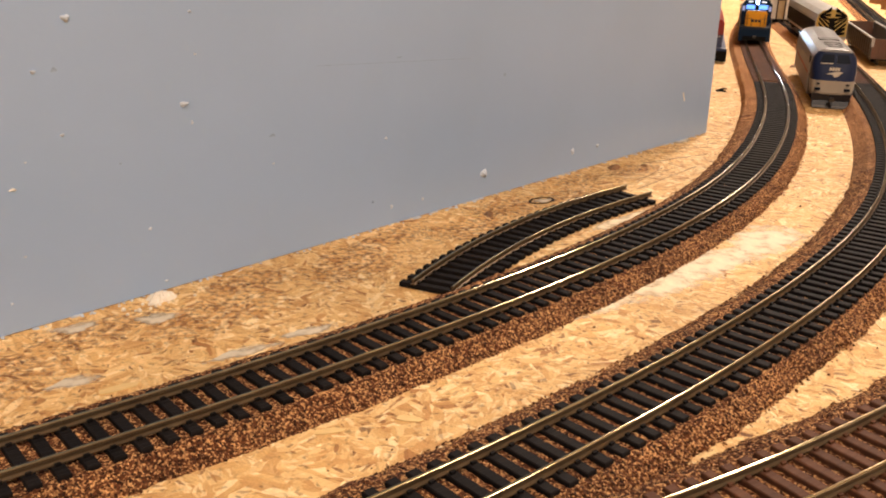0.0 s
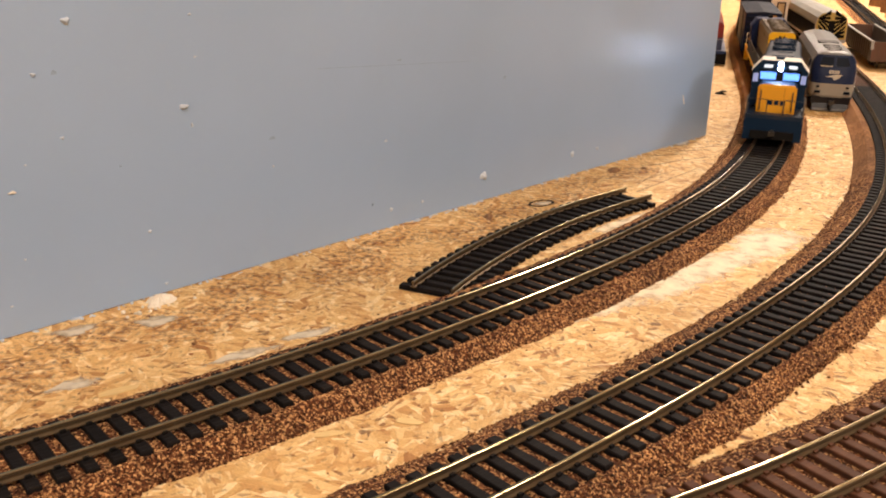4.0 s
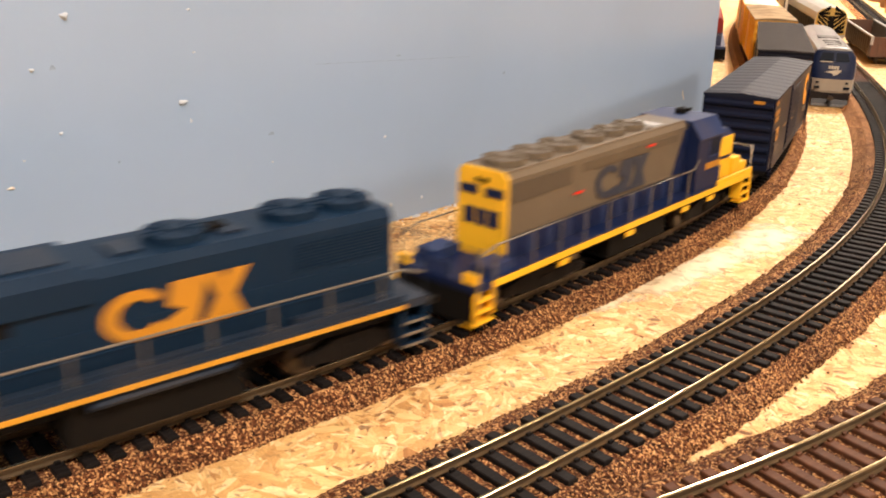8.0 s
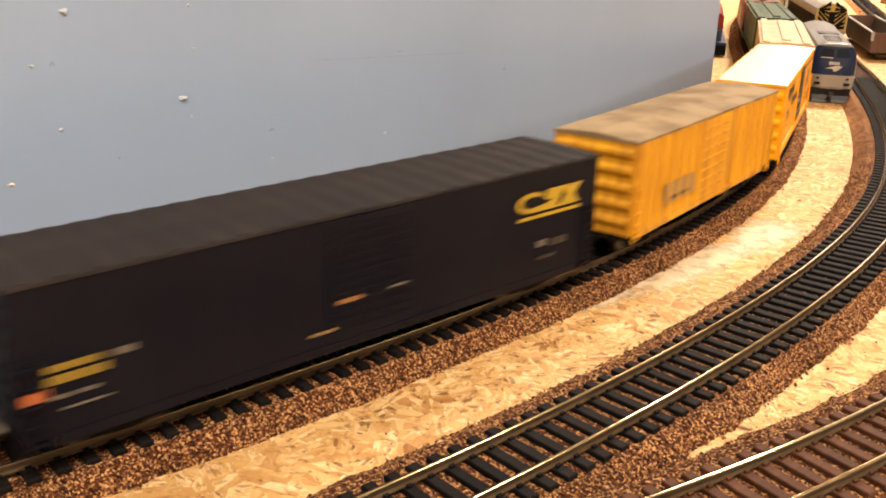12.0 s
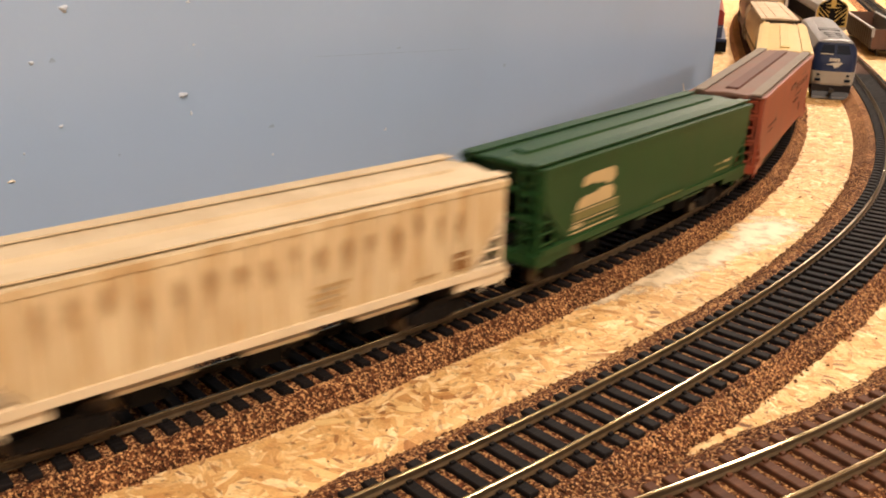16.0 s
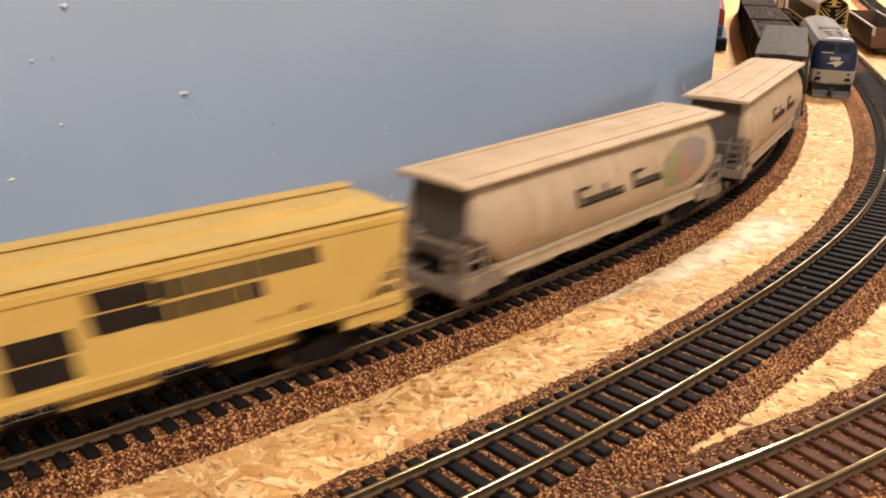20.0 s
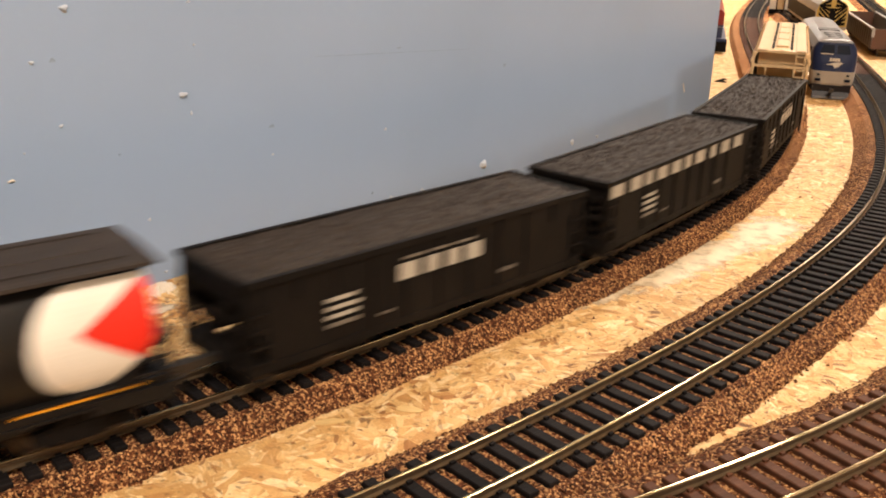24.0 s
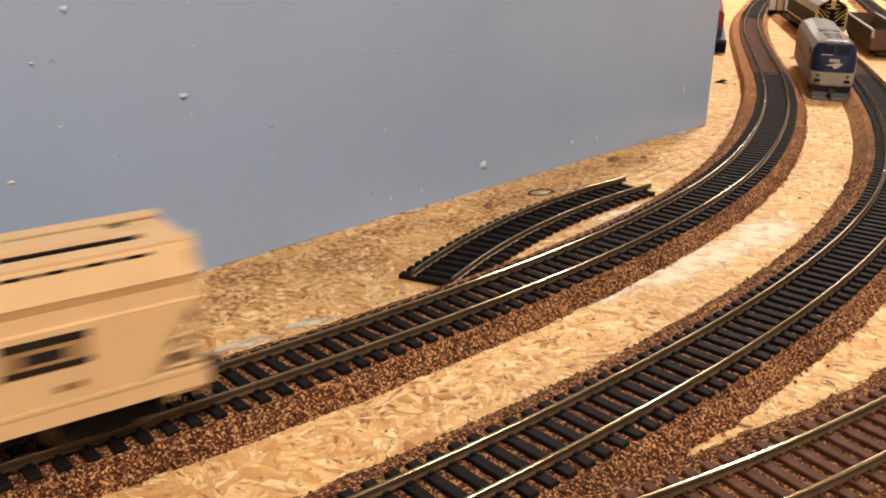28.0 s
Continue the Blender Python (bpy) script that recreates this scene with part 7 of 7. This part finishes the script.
def clutter():
    grey = glue_film("dried_glue", (0.60, 0.53, 0.41), 0.92)
    pale = glue_film("pale_glue_wash", (0.80, 0.68, 0.47), 0.8)
    for i, (x, y, rx, ry, turn, mat) in enumerate(((-126, 296, 7, 3.5, 45, grey), (-101, 306, 6.5, 4, 40, grey), (-64, 281, 12, 2.6, 40, grey), (-110, 258, 8, 3.0, 40, grey), (-45, 300, 10, 2.6, 40, grey),
                                                   (154, 621, 12, 5, 47, grey), (88, 439, 26, 2.6, 47, pale), (84, 349, 26, 6, 45, pale), (112, 377, 30, 7, 48, pale), (148, 413, 28, 8, 52, pale), (60, 330, 16, 4, 43, pale))):
        bm, m = blob(x, y, rx * (1.4 if mat is pale else 1.4), ry * (2.3 if mat is pale else 1.6), turn, 0.16, 20 + i)
        solo("glue_smear", bm, mat, "dried pale glue smear on the strand board", "glue smear", m, group="glue smears")
    bm, m = blob(-104, 323, 5.6, 3.4, 47, 3.2, 3)
    solo("plaster_heap", bm, PLASTER, "small heap of white plaster crumbs by the foam board", "plaster", m)
    bm = bmesh.new()
    rng = np.random.default_rng(8)
    for i in range(16):
        u, v = rng.uniform(-14, 14), rng.uniform(-4, 2)
        r = rng.uniform(0.4, 1.1)
        bmesh.ops.create_icosphere(bm, subdivisions=1, radius=r, matrix=Matrix.Translation((u, v, r * 0.6)))
    tagged(solo("plaster_crumbs", bm, PLASTER, "loose white plaster crumbs on the deck", "plaster crumbs", mm_pose(-104, 320, 0, 0, 0, 47)), kind="stuff")
    # plaster and foam crumbs along the foot of the board, and the browner strip of strands beside it
    bm = bmesh.new()
    for i in range(150):
        u, v, r = rng.uniform(2, 560), abs(rng.normal(0, 1.0)), rng.uniform(0.25, 0.8)
        p = CORNER + ALONG * u + OUT * (v + 0.2)
        bmesh.ops.create_icosphere(bm, subdivisions=1, radius=r, matrix=Matrix.Translation((p.x, p.y, r * 0.3)) @ Matrix.Rotation(i, 4, "Z") @ Matrix.Diagonal((1.9, 1, 0.7, 1)))
    tagged(solo("foot_crumbs", bm, FOAM_CHIP, "pale foam and plaster crumbs along the foot of the board", "crumbs"), kind="stuff")
    # fleck films that tint the deck browner beside the foam board
    brown = glue_film("brown_board_flecks", (0.30, 0.12, 0.036), 0.62, True)
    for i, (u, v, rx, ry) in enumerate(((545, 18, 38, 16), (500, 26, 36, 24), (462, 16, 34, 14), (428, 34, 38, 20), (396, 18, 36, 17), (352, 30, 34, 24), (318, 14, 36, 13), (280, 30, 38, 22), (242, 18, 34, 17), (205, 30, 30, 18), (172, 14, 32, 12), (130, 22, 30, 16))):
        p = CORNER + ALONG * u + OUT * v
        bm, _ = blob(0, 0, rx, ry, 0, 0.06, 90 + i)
        solo("brown_patch", bm, brown, "patch of browner strands in the deck beside the foam board", "stain", mm_pose(p.x, p.y, 0, 0, 0, math.degrees(math.atan2(ALONG.y, ALONG.x))), group="brown patches in the deck")
    # a knot ring, the joint between two boards, pencil lines and chips
    bm = bmesh.new()
    for k in range(24):
        a, b = 2 * math.pi * k / 24, 2 * math.pi * (k + 1) / 24
        prism(bm, [(8 * math.cos(a), 5 * math.sin(a)), (8 * math.cos(b), 5 * math.sin(b)), (6.7 * math.cos(b), 4 * math.sin(b)), (6.7 * math.cos(a), 4 * math.sin(a))], 0.02, 0.25, "z")
    solo("glue_ring", bm, TRUCK, "dark ring stain on the strand board", "stain", mm_pose(50, 468, 0, 0, 0, 40))
    bm, m = blob(50, 468, 7.4, 4.4, 40, 0.2, 71)
    solo("glue_spot", bm, grey, "pale dried glue spot inside a ring stain", "glue spot", m)
    dark = material("pencil_line", (0.13, 0.07, 0.03), 0.7, vary=0.2, scale=100.0)
    for x, y, L, turn, wd in ((127, 523, 72, 50.5, 0.45), (122, 531, 40, 46, 0.3), (60, 478, 36, 42, 0.35), (140, 585, 30, 20, 0.5), (409, 1177, 70, -49, 3.0), (160, 600, 26, 12, 0.5), (118, 528, 44, 58, 0.3), (150, 574, 34, 30, 0.6), (172, 612, 30, 40, 0.4), (128, 560, 22, 26, 0.5), (186, 630, 22, 8, 0.5)):
        solo("board_line", boxes((-L / 2, L / 2, -wd / 2, wd / 2, 0.01, 0.12)), dark, "thin dark line along a joint in the strand board", "line", mm_pose(x, y, 0, 0, 0, turn), group="lines on the board")
    chip = material("wood_chip", (0.22, 0.11, 0.05), 0.7, vary=0.3, scale=200.0)
    for i, (x, y, s) in enumerate(((99, 540, 5.6), (22, 441, 4.5), (118, 548, 3.0), (237, 823, 5), (243, 835, 3.4), (356, 988, 6), (98, 347, 0.9), (70, 300, 1.0), (190, 470, 0.8), (215, 560, 1.6), (208, 573, 1.1), (30, 450, 1.2), (-20, 395, 1.2))):
        bm, m = blob(x, y, s, s * 0.55, 40 + 37 * i, s * 0.4, 40 + i, 10, 3)
        solo("wood_chip", bm, chip if i not in (3, 4) else BLACKISH, "small dark chip lying on the deck", "chip", m, group="chips on the deck")
    flake = material("loose_flake", (0.66, 0.46, 0.2), 0.6, vary=0.15, scale=200.0, stretch=(1, 6, 1))
    for x, y, L, w, turn in ((-96, 254, 13, 4.0, 35), (70, 262, 9, 3.4, 60), (160, 318, 10, 3, 80), (-30, 232, 9, 3, 15), (-8, 240, 8, 3.5, -10), (15, 438, 4, 2.0, 20)):
        solo("wood_flake", prism(bmesh.new(), [(-L / 2, -w * 0.3), (-L * 0.2, -w / 2), (L * 0.35, -w * 0.4), (L / 2, w * 0.1), (L * 0.1, w / 2), (-L * 0.45, w * 0.35)], 0.01, 0.3, "z"), flake, "pale loose wood flake on the deck", "wood flake", mm_pose(x, y, 0, 0, 0, turn), group="wood flakes")


def board_marks():
    """Lumps, dents and smudges on the foam board: distance from its corner, height, size."""
    basis = Matrix(((-ALONG.x, 0, OUT.x), (-ALONG.y, 0, OUT.y), (0, 1, 0))).to_4x4()
    smudge = material("foam_smudge", (0.245, 0.335, 0.475), 0.6, vary=0.3, scale=300.0)
    for i, (u, z, r, hgt, asp, mat) in enumerate(((452.5, 102.4, 1.5, 1.1, 0.8, FOAM_CHIP), (465, 86.2, 1.0, 0.7, 0.6, FOAM_CHIP), (410.9, 69.5, 1.9, 1.1, 0.5, FOAM_CHIP), (407.8, 62.2, 0.6, 0.4, 1.5, FOAM_CHIP),
            (476.1, 49.2, 1.3, 0.5, 0.4, PLASTER), (428.3, 25.5, 0.8, 0.5, 0.7, FOAM_CHIP), (457.6, 64.6, 0.8, 0.6, 0.7, FOAM_CHIP), (470.9, 57.5, 0.5, 0.4, 0.7, FOAM_CHIP), (437.8, 51.6, 0.5, 0.3, 0.7, smudge),
            (404.9, 87, 0.7, 0.4, 0.6, FOAM_CHIP), (406.1, 102.2, 0.8, 0.5, 0.6, FOAM_CHIP), (238.5, 13.1, 2.5, 1.6, 0.9, FOAM_CHIP), (160.5, 12.4, 1.5, 0.9, 1.2, FOAM_CHIP), (135.3, 11.8, 1.0, 0.6, 1.0, FOAM_CHIP),
            (304.3, 8.7, 0.9, 0.5, 1.2, FOAM_CHIP), (316.2, 13.3, 0.8, 0.5, 0.8, smudge), (283.5, 8.4, 0.9, 0.5, 1.0, FOAM_CHIP), (308.2, 41.6, 0.9, 0.5, 0.8, FOAM_CHIP), (371.3, 40.5, 0.6, 0.4, 0.8, FOAM_CHIP),
            (423.2, 3.7, 0.8, 0.5, 0.7, FOAM_CHIP), (474.7, 25.9, 0.6, 0.4, 0.7, FOAM_CHIP), (481, 10.8, 0.6, 0.4, 0.7, FOAM_CHIP), (458.1, 86.2, 1.4, 0.05, 0.7, smudge), (371.3, 52, 2.0, 0.05, 0.4, smudge), (225, 62, 1.4, 0.05, 0.8, smudge), (300, 77, 2.2, 0.05, 0.25, smudge))):
        bm, _ = blob(0, 0, r, r * asp, 0, hgt, 100 + i, 12, 3)
        p = CORNER + ALONG * u + OUT * 0.02
        m = Matrix.Translation((p.x * MM, p.y * MM, z * MM)) @ basis
        solo("foam_lump", bm, mat, "small pale lump stuck on the foam board" if mat is not smudge else "faint dark smudge on the foam board", "foam lump", m, group="marks on the foam board")
    p = CORNER + ALONG * 37.3 + OUT * 0.05
    solo("foam_scratch", boxes((-0.5, 0.5, -3.2, 3.2, -0.02, 0.15)), PLASTER, "short white scratch in the foam board", "scratch", Matrix.Translation((p.x * MM, p.y * MM, 29.3 * MM)) @ basis @ pose(0, 0, 0, 0, 0, 25))
    p = CORNER + ALONG * 300 + OUT * 0.02
    solo("pencil_line", boxes((-48, 48, -0.1, 0.1, -0.02, 0.05)), smudge, "faint pencil line drawn on the foam board", "line", Matrix.Translation((p.x * MM, p.y * MM, 75 * MM)) @ basis @ pose(0, 0, 0, 0, 0, -3))


def loose_crumbs():
    """Cork crumbs broken off the shoulders, lying along the feet of the strips and between the ties."""
    rng = np.random.default_rng(77)
    shape = np.array([(1, 0, 0.05), (0, 1, 0.0), (-1, 0, 0.05), (0, -1, 0.0), (0.15, 0.1, 0.9)])
    faces = ((0, 1, 4), (1, 2, 4), (2, 3, 4), (3, 0, 4))
    for line, s0, s1, count, wide in ((LINE_A, -320, 620, 2600, 3.5), (LINE_B, -190, 300, 1900, 4.5), (LINE_C, -100, 170, 480, 4.0)):
        v, f = [], []
        for _ in range(count):
            s, r = rng.uniform(s0, s1), min(0.9, 0.22 + rng.exponential(0.2))
            if rng.random() < 0.86:
                side = -1 if rng.random() < 0.5 else 1
                foot = 22.3 + (wide if side < 0 else 0.0)
                d = foot + rng.exponential(0.7) - 1.6
                z = 0.02 if d > foot else (foot - d) * 0.8
                if rng.random() < 0.025:
                    d, z = foot + rng.exponential(7.0), 0.02
                y = side * d
            else:
                y, z = rng.uniform(-14, 14), 5.6
            x0, y0, _ = line.at(s, y)
            a = rng.uniform(0, 6.28)
            c, sn = math.cos(a) * r, math.sin(a) * r
            o = len(v)
            v += [((x0 + px * c - py * sn) * MM, (y0 + px * sn + py * c) * MM, (z + pz * r * 1.2) * MM) for px, py, pz in shape]
            f += [tuple(o + i for i in q) for q in faces]
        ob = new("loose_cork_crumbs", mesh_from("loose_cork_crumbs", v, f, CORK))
        tagged(ob, "loose brown cork crumbs scattered beside the roadbed strip", "crumbs", kind="stuff")


loose_crumbs()
passenger_locomotive()
striped_end_car()
gondola()
white_coach()
red_blue_locomotive()
far_grey_car()
planks()
clutter()
board_marks()

motions()
